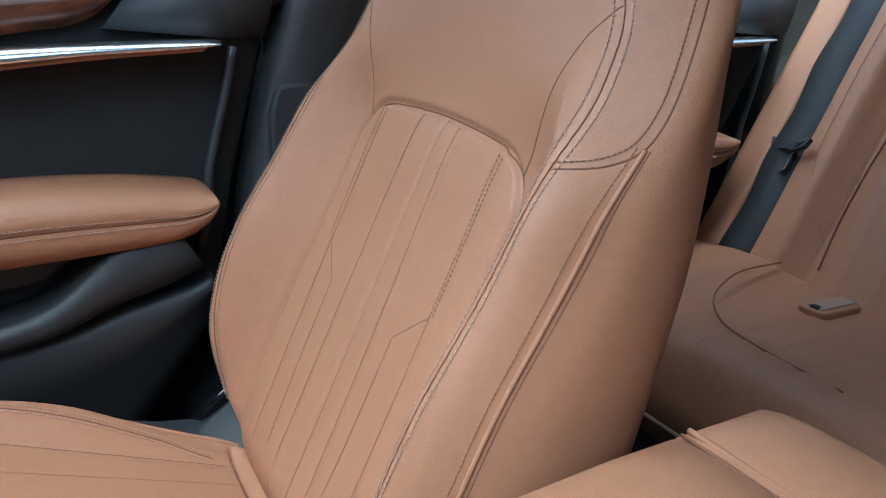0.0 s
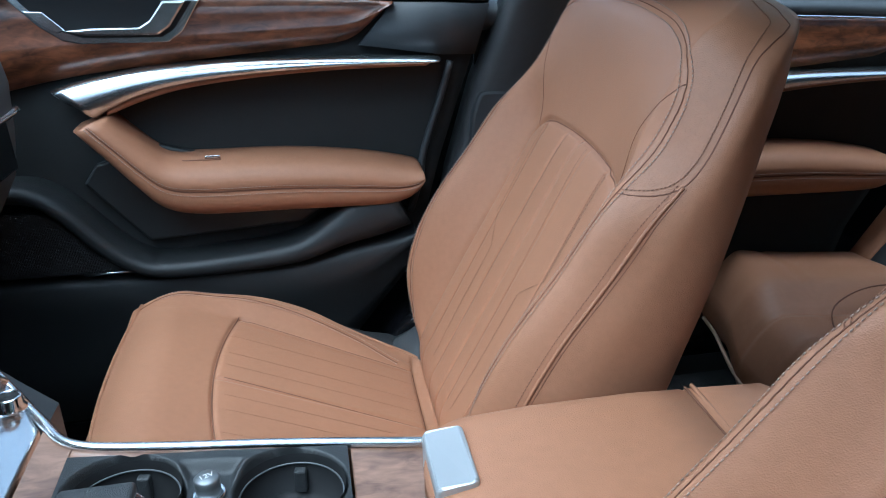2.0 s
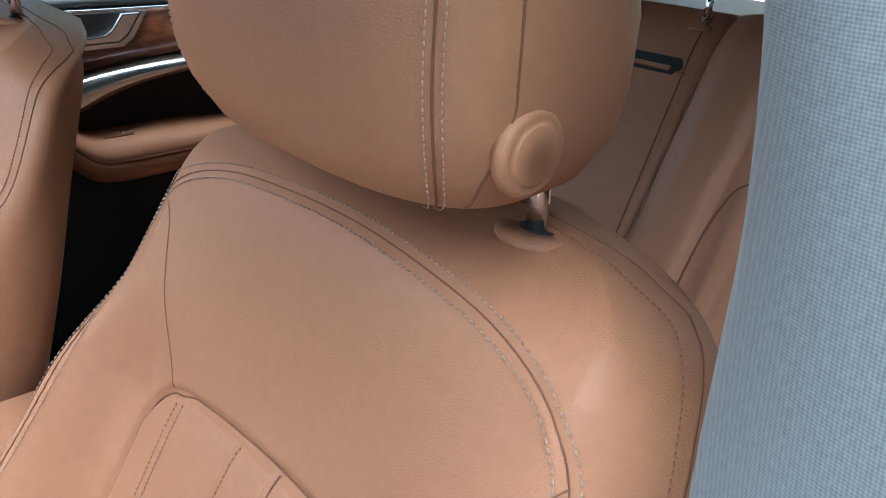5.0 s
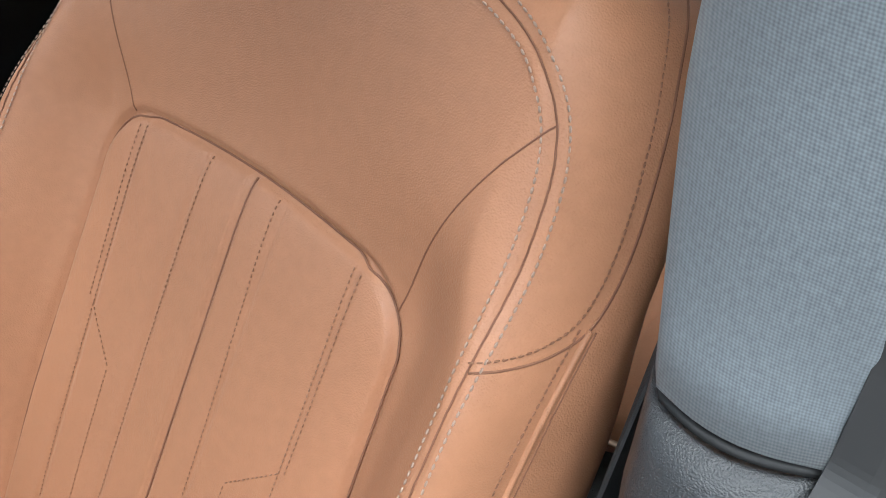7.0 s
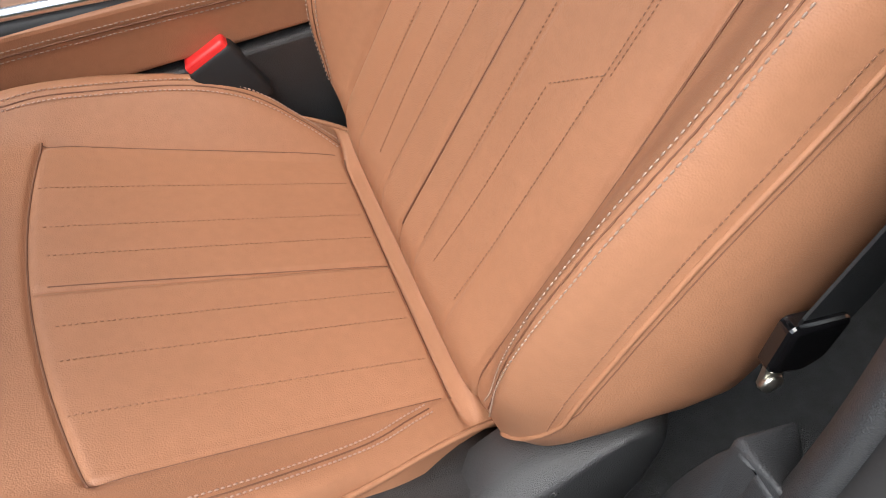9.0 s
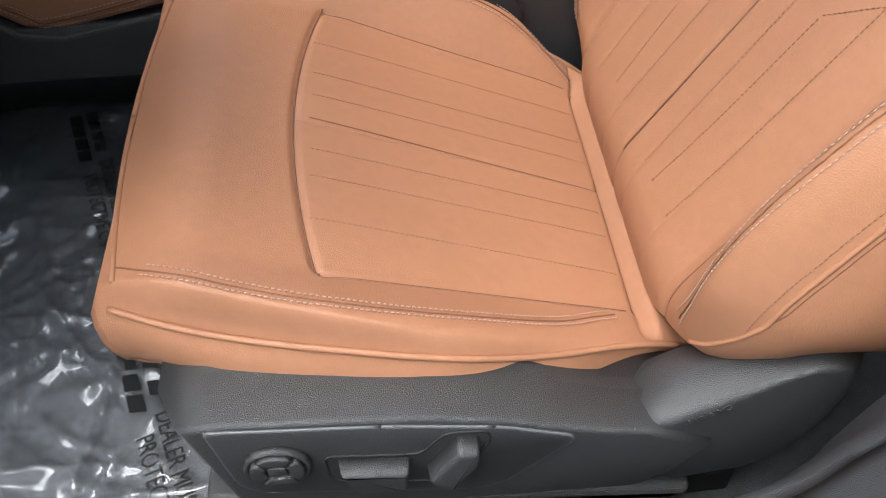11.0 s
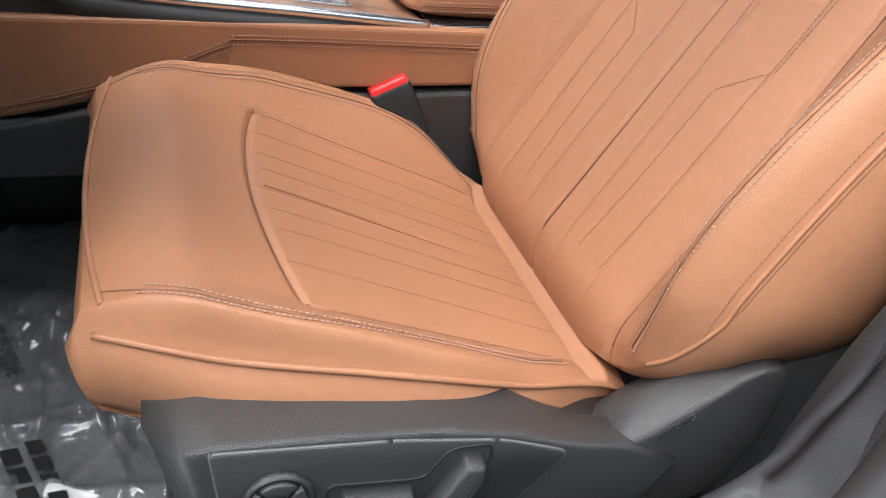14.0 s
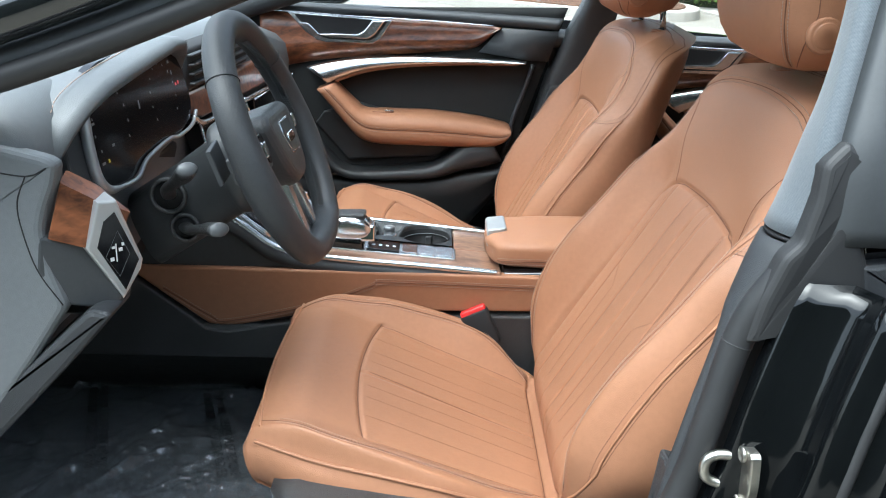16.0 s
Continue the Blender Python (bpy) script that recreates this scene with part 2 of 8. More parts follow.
def curve(pts, step=0.004, closed=False):
    """Points resampled along a smooth line through pts."""
    P = [np.array(p, float) for p in pts]
    n = len(P)
    dense = []
    for i in range(n if closed else n - 1):
        p1, p2 = P[i], P[(i + 1) % n]
        p0 = P[i - 1] if (i > 0 or closed) else 2 * p1 - p2
        p3 = P[(i + 2) % n] if (i + 2 < n or closed) else 2 * p2 - p1
        m = max(2, int(np.linalg.norm(p2 - p1) / step) + 1)
        for k in range(m):
            t = k / m
            dense.append(0.5 * (2 * p1 + (p2 - p0) * t + (2 * p0 - 5 * p1 + 4 * p2 - p3) * t * t + (3 * p1 - p0 - 3 * p2 + p3) * t ** 3))
    if not closed:
        dense.append(P[-1])
    return np.array(dense)


def grid(V, close_u=False, close_v=False):
    """Mesh from an array of points, rows by columns."""
    R, C = V.shape[:2]
    faces = []
    for i in range(R if close_v else R - 1):
        i2 = (i + 1) % R
        for j in range(C if close_u else C - 1):
            j2 = (j + 1) % C
            faces.append((i * C + j, i * C + j2, i2 * C + j2, i2 * C + j))
    return V.reshape(-1, 3), faces


def loft(rings, cap=True):
    """A solid through closed rings of equal length."""
    V = np.array(rings, float)
    v, f = grid(V, close_u=True)
    if cap:
        C = V.shape[1]
        f.append(tuple(range(C))[::-1])
        f.append(tuple(range((V.shape[0] - 1) * C, V.shape[0] * C)))
    me = data(v, f)
    bm = bmesh.new()
    bm.from_mesh(me)
    bmesh.ops.recalc_face_normals(bm, faces=bm.faces)
    bm.to_mesh(me)
    bm.free()
    return me


def tube_vf(pts, r, n=6, closed=False, flat=1.0):
    P = np.array(pts, float)
    m = len(P)
    T = np.gradient(P, axis=0)
    if closed:
        T = np.roll(P, -1, 0) - np.roll(P, 1, 0)
    T /= np.maximum(np.linalg.norm(T, axis=1)[:, None], 1e-9)
    a = np.array([0.0, 0.0, 1.0]) if abs(T[0][2]) < 0.9 else np.array([1.0, 0, 0])
    rings = []
    for i in range(m):
        a = a - T[i] * (a @ T[i])
        a /= max(np.linalg.norm(a), 1e-9)
        b = np.cross(T[i], a)
        rr = r[i] if hasattr(r, "__len__") else r
        rings.append([P[i] + rr * (math.cos(k * 2 * math.pi / n) * a * flat + math.sin(k * 2 * math.pi / n) * b) for k in range(n)])
    V = np.array(rings)
    v, f = grid(V, close_u=True, close_v=closed)
    if not closed:
        f.append(tuple(range(n))[::-1])
        f.append(tuple(range((m - 1) * n, m * n)))
    return v, f


def tube(pts, r, n=6, closed=False, flat=1.0):
    return data(*tube_vf(pts, r, n, closed, flat))


def join(lists):
    """One mesh from several (verts, faces)."""
    V, F, o = [], [], 0
    for v, f in lists:
        V.extend([tuple(p) for p in v])
        F.extend([tuple(i + o for i in q) for q in f])
        o += len(v)
    return data(V, F)


def arc_points(P, pitch):
    P = np.array(P, float)
    d = np.r_[0, np.cumsum(np.linalg.norm(np.diff(P, axis=0), axis=1))]
    n = max(1, int(d[-1] / pitch))
    return [np.array([np.interp(x, d, P[:, k]) for k in range(3)]) for x in np.arange(0.5, n) * (d[-1] / n)], d[-1] / n


def stitches(lines, pitch=0.0046, length=0.0030, r=0.00055):
    """One mesh of small thread stitches along the lines."""
    V, F = [], []
    for P in lines:
        P = np.array(P, float)
        c, _ = arc_points(P, pitch)
        d = np.r_[0, np.cumsum(np.linalg.norm(np.diff(P, axis=0), axis=1))]
        for k, p in enumerate(c):
            q = c[k + 1] if k + 1 < len(c) else p + (p - c[k - 1] if k else np.array([1e-3, 0, 0]))
            t = q - p
            t /= max(np.linalg.norm(t), 1e-9)
            a = np.cross(t, [0.3, 0.2, 0.93])
            a /= max(np.linalg.norm(a), 1e-9)
            b = np.cross(t, a)
            o = len(V)
            e0, e1 = p - t * length / 2, p + t * length / 2
            for s, w in ((e0, 0.6), (p, 1.0), (e1, 0.6)):
                for u in range(4):
                    ang = u * math.pi / 2 + 0.78
                    V.append(s + r * w * (math.cos(ang) * a + math.sin(ang) * b))
            for g in (0, 4):
                for u in range(4):
                    F.append((o + g + u, o + g + (u + 1) % 4, o + g + 4 + (u + 1) % 4, o + g + 4 + u))
            F.append((o + 3, o + 2, o + 1, o))
            F.append((o + 8, o + 9, o + 10, o + 11))
    return data(V, F)


def box(x0, x1, y0, y1, z0, z1, bev=0.004, seg=2):
    bm = bmesh.new()
    bmesh.ops.create_cube(bm, size=1)
    for v in bm.verts:
        v.co = ((x0 + x1) / 2 + v.co.x * (x1 - x0), (y0 + y1) / 2 + v.co.y * (y1 - y0), (z0 + z1) / 2 + v.co.z * (z1 - z0))
    if bev:
        bmesh.ops.bevel(bm, geom=bm.edges[:], offset=bev, segments=seg, affect="EDGES", profile=0.5)
    return bm


def prism(poly, put, d0, d1, bev=0.003, seg=2, inset=0.0):
    """A slab: poly of (a, b), from depth d0 to d1 (d1 the rounded face); put(a, b, d) gives the place."""
    bm = bmesh.new()
    n = len(poly)
    lo = [bm.verts.new(put(a, b, d0)) for a, b in poly]
    if inset:
        c = np.mean(np.array(poly), axis=0)
        poly = [tuple(np.array(p) + (c - np.array(p)) * inset) for p in poly]
    hi = [bm.verts.new(put(a, b, d1)) for a, b in poly]
    bm.faces.new(lo[::-1])
    top = bm.faces.new(hi)
    for i in range(n):
        bm.faces.new((lo[i], lo[(i + 1) % n], hi[(i + 1) % n], hi[i]))
    bmesh.ops.recalc_face_normals(bm, faces=bm.faces)
    if bev:
        bmesh.ops.bevel(bm, geom=list(top.edges), offset=bev, segments=seg, affect="EDGES", profile=0.5)
    return bm


def lathe(profile, at, axis="z", n=28, cap=True):
    """A turned solid: profile of (radius, height) along the axis from the place."""
    rings = []
    ax = {"x": (1, 2, 0), "y": (2, 0, 1), "z": (0, 1, 2)}[axis]
    for r, h in profile:
        ring = []
        for k in range(n):
            p = [0, 0, 0]
            p[ax[0]], p[ax[1]], p[ax[2]] = r * math.cos(2 * math.pi * k / n), r * math.sin(2 * math.pi * k / n), h
            ring.append(np.array(p) + np.array(at))
        rings.append(ring)
    return loft(rings, cap)


def rrect(w, h, r, n=6):
    """Rounded rectangle outline round the origin."""
    pts = []
    for cx, cy, a0 in ((w - r, h - r, 0), (r - w, h - r, 90), (r - w, r - h, 180), (w - r, r - h, 270)):
        for k in range(n + 1):
            a = radians(a0 + 90 * k / n)
            pts.append((cx + r * math.cos(a), cy + r * math.sin(a)))
    return pts


def dense(poly, step=0.02):
    """Corner list with points added along the straight edges."""
    out = []
    for i, p in enumerate(poly):
        q = poly[(i + 1) % len(poly)]
        m = max(1, int(math.dist(p, q) / step))
        out += [tuple(np.array(p) + (np.array(q) - np.array(p)) * k / m) for k in range(m)]
    return out


def rounded(poly, r, n=4):
    """Corners of a flat outline rounded off."""
    out = []
    m = len(poly)
    for i in range(m):
        p, a, b = (np.array(poly[j % m], float) for j in (i, i - 1, i + 1))
        da, db = a - p, b - p
        la, lb = np.linalg.norm(da), np.linalg.norm(db)
        k = min(r, la * 0.45, lb * 0.45)
        s, e = p + da / la * k, p + db / lb * k
        for j in range(n + 1):
            t = j / n
            out.append(tuple((1 - t) ** 2 * s + 2 * t * (1 - t) * p + t * t * e))
    return out


# ---- front seats ----
SA, CA = math.sin(radians(31)), math.cos(radians(31))
W_B = spl([-0.05, -0.035, -0.015, 0.01, 0.04, 0.08, 0.15, 0.25, 0.35, 0.42, 0.5, 0.55, 0.58, 0.605, 0.62, 0.635, 0.645],
          [0.13, 0.180, 0.217, 0.244, 0.262, 0.275, 0.281, 0.279, 0.273, 0.271, 0.266, 0.256, 0.242, 0.217, 0.188, 0.135, 0.07])
H_B = spl([-0.05, 0.0, 0.04, 0.07, 0.13, 0.2, 0.3, 0.4, 0.5, 0.56, 0.645], [-0.02, 0.012, 0.036, 0.05, 0.064, 0.066, 0.053, 0.044, 0.034, 0.030, 0.03])
K_B = spl([-0.05, 0.0, 0.1, 0.2, 0.3, 0.42, 0.5, 0.6, 0.645], [-0.09, -0.122, -0.138, -0.132, -0.116, -0.095, -0.084, -0.076, -0.07])
INS_W, INS_T = 0.168, 0.405


def ins_dist(y, s):
    """Distance to the outline of the backrest's quilted insert."""
    r = 0.045
    qx = np.abs(y) - (INS_W - 0.012 * sstep(s, 0.1, 0.4)) + r
    qy = s - INS_T + 0.012 * (np.abs(y) / 0.15) ** 2 + r
    return np.hypot(np.maximum(qx, 0), np.maximum(qy, 0)) + np.minimum(np.maximum(qx, qy), 0) - r


FRONT_SEAM = [(0.20, 0.0), (0.216, 0.05), (0.224, 0.12), (0.228, 0.2), (0.227, 0.3), (0.222, 0.40), (0.218, 0.457), (0.212, 0.50), (0.199, 0.53), (0.174, 0.552), (0.128, 0.568), (0.064, 0.576), (0, 0.579)]
SEAM_PTS = curve([(a, b, 0) for a, b in FRONT_SEAM], 0.003)[:, :2]


def seam_dist(y, s):
    """Distance to the double-stitched seam round the front of the backrest."""
    P = np.stack([np.abs(np.asarray(y, float)).ravel(), np.broadcast_to(np.asarray(s, float), np.shape(y)).ravel()], -1)
    d = np.hypot(P[:, None, 0] - SEAM_PTS[None, :, 0], P[:, None, 1] - SEAM_PTS[None, :, 1]).min(1)
    return d.reshape(np.shape(y))


def back_h(y, s):
    a = np.abs(y)
    H = H_B(s)
    wf = W_B(s) - 0.012
    low = sstep(a, 0.158, 0.232)
    high = np.clip(a / 0.215, 0, 1) ** 2
    up = sstep(s, 0.37, 0.47)
    hc = 0.032 * sstep(s, 0.395, 0.585)
    h = hc + (H - hc) * ((1 - up) * low + up * high)
    f0 = np.minimum(0.225 - 0.035 * sstep(s, 0.34, 0.46), wf - 0.035)
    fall = np.clip((a - f0) / np.maximum(wf - f0, 0.004), 0, 1)
    h = h - fall ** (2 - 0.7 * sstep(s, 0.36, 0.47)) * (np.maximum(H, 0.012) * 0.75 + 0.012 * sstep(s, 0.22, 0.36) + 0.010 * up) * sstep(s, -0.05, 0.02)
    d = ins_dist(y, s)
    h = h - 0.0055 * np.exp(-(d / 0.0034) ** 2) + 0.006 * (1 - np.exp(np.minimum(d, 0) / 0.014))
    ins = sstep(-d, 0.0, 0.006)
    h = h - ins * 0.0048 * np.exp(-((y + 0.005) / 0.0028) ** 2)
    for c in (0.042, 0.112):
        h = h - ins * 0.0012 * np.exp(-((a - c) / 0.003) ** 2)
    # double-stitched seam: two soft lips and a groove
    e = seam_dist(y, s)
    h = h + 0.0012 * np.exp(-(e / 0.009) ** 2) - 0.0018 * np.exp(-(e / 0.0022) ** 2)
    h = h - 8.0 * np.clip(0.012 - s, 0, 1) ** 2
    h = h - 10.0 * np.clip(s - 0.55, 0, 1) ** 2
    return h


def back_p(y, s, h):
    return np.stack([0.235 + SA * s - CA * h, y + 0 * s, 0.15 + CA * s + SA * h], axis=-1)


def back_line(ys, off=0.0006, step=0.004):
    c = curve([(a, b, 0) for a, b in ys], step)
    lim = W_B(c[:, 1]) - 0.0135
    c[:, 0] = np.clip(c[:, 0], -lim, lim)
    return back_p(c[:, 0], c[:, 1], back_h(c[:, 0], c[:, 1]) + off)


def back_offset(ys, d, off=0.0012, step=0.004):
    c = curve([(a, b, 0) for a, b in ys], step)
    t = np.gradient(c, axis=0)
    t /= np.linalg.norm(t, axis=1)[:, None]
    y, s = c[:, 0] - t[:, 1] * d, c[:, 1] + t[:, 0] * d
    lim = W_B(s) - 0.0135
    y = np.clip(y, -lim, lim)
    return back_p(y, s, back_h(y, s) + off)


def backrest_mesh():
    s = np.r_[np.linspace(-0.05, 0.55, 230)[:-1], 0.55 + 0.095 * np.sin(np.linspace(0, math.pi / 2, 44))]
    rings = []
    u = np.linspace(-1, 1, 261)
    for sv in s:
        wf = float(W_B(sv)) - 0.012
        y = u * wf
        h = back_h(y, np.full_like(y, sv))
        w, hb = wf + 0.012, float(K_B(sv))
        he = float(h[-1])
        ring = [(a, b) for a, b in zip(y, h)]
        side = [(w - 0.004, 0.12), (w, 0.28), (w + 0.001, 0.5), (w - 0.003, 0.7), (w - 0.012, 0.85), (w - 0.03, 0.95), (w - 0.06, 0.99), (w * 0.5, 1.0)]
        # the sides draw in towards the back at the shoulders and low down
        draw = 0.030 * float(sstep(sv, 0.34, 0.56)) + 0.034 * (1 - float(sstep(sv, 0.02, 0.13)))
        side = [(a - draw * float(sstep(t, 0.05, 0.75)), t) for a, t in side]
        ring += [(max(a, 0.0), he + (hb - he) * t) for a, t in side]
        ring += [(-max(a, 0.0), he + (hb - he) * t) for a, t in side[::-1]]
        r = np.array(ring)
        rings.append(back_p(r[:, 0], np.full(len(r), sv), r[:, 1]))
    return loft(rings)


OUTBOARD = [-1]
CU_FO = spl([-0.05, 0.0, 0.10, 0.20, 0.277, 0.337, 0.40, 0.47], [0.5, 0.5, 0.6, 0.75, 0.66, 0.40, 0.22, 0.2])
CU_FI = spl([-0.05, 0.0, 0.10, 0.24, 0.30, 0.345, 0.40, 0.47], [1.0, 1.0, 1.1, 1.1, 0.92, 0.62, 0.35, 0.3])
CO, SI = 0.911, 0.413
CU_W = spl([-0.035, 0.0, 0.03, 0.1, 0.2, 0.3, 0.36, 0.41, 0.44, 0.462], [0.178, 0.186, 0.195, 0.222, 0.244, 0.240, 0.229, 0.212, 0.198, 0.178])
CU_E = spl([-0.035, 0.0, 0.03, 0.1, 0.19, 0.26, 0.34, 0.40, 0.423, 0.462], [0.178, 0.186, 0.193, 0.213, 0.231, 0.228, 0.216, 0.203, 0.193, 0.170])
CU_EH = spl([-0.035, 0.0, 0.03, 0.1, 0.19, 0.26, 0.34, 0.40, 0.423, 0.462], [0.004, 0.009, 0.009, 0.008, 0.009, -0.004, -0.026, -0.038, -0.046, -0.088])
CU_C = spl([-0.035, 0.0, 0.03, 0.09, 0.18, 0.27, 0.36, 0.40, 0.43, 0.462], [0.155, 0.165, 0.174, 0.198, 0.218, 0.220, 0.207, 0.193, 0.182, 0.16])
CU_H = spl([-0.035, 0.0, 0.05, 0.1, 0.15, 0.2, 0.3, 0.38, 0.42, 0.462], [-0.006, 0.004, 0.014, 0.023, 0.029, 0.031, 0.028, 0.018, 0.01, 0.0])


def cu_ins(y, q):
    r = 0.007
    w = 0.15 + 0.022 * np.clip(q / 0.3, 0, 1)
    qx = np.abs(y) - w + r
    qy = np.maximum(q - (0.308 - 0.022 * (np.abs(y) / 0.17) ** 2), -q) + r
    return np.hypot(np.maximum(qx, 0), np.maximum(qy, 0)) + np.minimum(np.maximum(qx, qy), 0) - r


def inboard(y):
    """One on the inboard half of the cushion, nought on the outboard half."""
    return (np.asarray(y, float) * OUTBOARD[0] < 0).astype(float)


def cu_wide(y, q):
    """Extra width of the inboard bolster."""
    return 0.008 * inboard(y) * sstep(q, -0.04, 0.04) * (1 - sstep(q, 0.33, 0.43))


def cu_h(y, q):
    inb = inboard(y)
    a = np.abs(y) - cu_wide(y, q) * sstep(np.abs(y), 0.15, 0.21)
    H = CU_H(q) * (CU_FO(q) * (1 - inb) + CU_FI(q) * inb) + 0.020 * inb * np.exp(-((q - 0.10) / 0.085) ** 2)
    wf = CU_E(q)
    w = 0.15 + 0.022 * np.clip(q / 0.3, 0, 1)
    crest = np.minimum(CU_C(q), wf - 0.008)
    ramp = sstep(a, w - 0.012, crest)
    h = H * ramp
    d = cu_ins(y, q)
    h = h - (0.0014 + 0.0032 * sstep(q, 0.26, 0.285)) * np.exp(-(d / 0.0032) ** 2) + 0.0014 * (1 - np.exp(np.minimum(d, 0) / 0.02))
    ins = sstep(-d, 0.0, 0.006)
    h = h - ins * 0.0034 * np.exp(-(y / 0.003) ** 2)
    h = h - 8.5 * np.clip(q - 0.365, 0, 1) ** 2
    # the bar between cushion and backrest
    h = h - 0.006 * np.exp(-(q / 0.0035) ** 2) + 0.011 * sstep(q, -0.052, -0.036) * (1 - sstep(q, -0.012, -0.001))
    fall = np.clip((a - crest) / np.maximum(wf - crest, 0.004), 0, 1) ** 2
    return h * (1 - fall) + CU_EH(q) * fall


def cu_p(y, q, h):
    return np.stack([0.218 - CO * q + SI * h, y + 0 * q, 0.093 + SI * q + CO * h], axis=-1)


def cu_line(yq, off=0.0006, step=0.004, d=0.0):
    c = curve([(a, b, 0) for a, b in yq], step)
    y, q = c[:, 0], c[:, 1]
    if d:
        t = np.gradient(c, axis=0)
        t /= np.linalg.norm(t, axis=1)[:, None]
        y, q = y - t[:, 1] * d, q + t[:, 0] * d
    lim = CU_E(q) + cu_wide(y, q) - 0.0012
    y = np.clip(y, -lim, lim)
    return cu_p(y, q, cu_h(y, q) + off)


def cushion_mesh():
    q = np.r_[np.linspace(-0.052, 0.365, 170)[:-1], 0.365 + 0.068 * np.sin(np.linspace(0, math.pi / 2, 30))]
    u = np.linspace(-1, 1, 231)
    rings = []
    for qv in q:
        wf = float(CU_E(qv))
        y = u * (wf + cu_wide(u, qv))
        h = cu_h(y, np.full_like(y, qv))
        he = float(CU_EH(qv))
        hb = -0.07 - 0.075 * sstep(qv, 0.0, 0.3)
        hb = min(hb, he - 0.03)
        w = float(CU_W(qv))
        side = [(wf + (w - wf) * 0.55, 0.10), (w - 0.001, 0.26), (w, 0.42), (w - 0.003, 0.62), (w - 0.012, 0.82), (w - 0.03, 0.95), (w - 0.06, 1.0), (w * 0.4, 1.0)]
        ring = [(a, b) for a, b in zip(y, h)] + [(a, he + (hb - he) * t) for a, t in side] + [(-a, he + (hb - he) * t) for a, t in side[::-1]]
        r = np.array(ring)
        r[len(y):, 0] += np.sign(r[len(y):, 0]) * cu_wide(r[len(y):, 0], qv)
        hh = np.where(np.arange(len(r)) < len(y), r[:, 1], np.maximum(r[:, 1], he))
        p = cu_p(r[:, 0], np.full(len(r), qv), hh)
        p[:, 2] -= (hh - r[:, 1]) * CO
        p[:, 0] += (hh - r[:, 1]) * 0.22
        rings.append(p)
    # the front face drops and draws back under the nose
    last = rings[-1]
    for k, (dx, dz) in enumerate(((-0.006, -0.012), (-0.003, -0.035), (0.010, -0.07), (0.030, -0.10), (0.06, -0.115))):
        nxt = np.array(last)
        top = nxt[:, 2].max()
        low = min(nxt[:, 2].min(), top - 0.06)
        w = (nxt[:, 2] - low) / (top - low)
        nxt[:, 0] += dx
        nxt[:, 2] = np.minimum(nxt[:, 2], nxt[:, 2] + dz * w)
        nxt[:, 1] *= 1 - 0.02 * k
        rings.append(nxt)
    return loft(rings)


def headrest_mesh():
    zs = [0.698, 0.704, 0.716, 0.738, 0.76, 0.80, 0.84, 0.875, 0.90, 0.915, 0.922, 0.924]
    f = spl([0.698, 0.714, 0.735, 0.78, 0.84, 0.89, 0.924], [0.505, 0.476, 0.462, 0.452, 0.456, 0.47, 0.50])
    b = spl([0.698, 0.714, 0.735, 0.76, 0.84, 0.89, 0.924], [0.555, 0.596, 0.615, 0.620, 0.606, 0.585, 0.555])
    w = spl([0.698, 0.714, 0.735, 0.78, 0.84, 0.89, 0.91, 0.924], [0.085, 0.125, 0.138, 0.145, 0.145, 0.135, 0.118, 0.085])
    rings = []
    for z in zs:
        x0, x1, ww = float(f(z)), float(b(z)), float(w(z))
        cx, hx = (x0 + x1) / 2, (x1 - x0) / 2
        ring = []
        for a in np.linspace(0, 2 * math.pi, 64, endpoint=False):
            c, s = math.cos(a), math.sin(a)
            e = 2 / 3.6
            x = math.copysign(abs(c) ** e, c) * hx
            y = math.copysign(abs(s) ** e, s) * ww
            # the face bows forward in the middle
            if x < 0:
                x -= 0.008 * (1 - (y / ww) ** 2)
            ring.append((cx + x, y, z))
        rings.append(ring)
    return loft(rings)


def headrest_edge(a, z):
    """A place on the headrest's skin, by the angle round it."""
    f = spl([0.698, 0.714, 0.735, 0.78, 0.84, 0.89, 0.924], [0.505, 0.476, 0.462, 0.452, 0.456, 0.47, 0.50])
    b = spl([0.698, 0.714, 0.735, 0.76, 0.84, 0.89, 0.924], [0.555, 0.596, 0.615, 0.620, 0.606, 0.585, 0.555])
    w = spl([0.698, 0.714, 0.735, 0.78, 0.84, 0.89, 0.91, 0.924], [0.085, 0.125, 0.138, 0.145, 0.145, 0.135, 0.118, 0.085])
    x0, x1, ww = float(f(z)), float(b(z)), float(w(z))
    c, s, e = math.cos(a), math.sin(a), 2 / 3.6
    x, y = math.copysign(abs(c) ** e, c) * (x1 - x0) / 2, math.copysign(abs(s) ** e, s) * ww
    if x < 0:
        x -= 0.008 * (1 - (y / ww) ** 2)
    return np.array([(x0 + x1) / 2 + x, y, z])


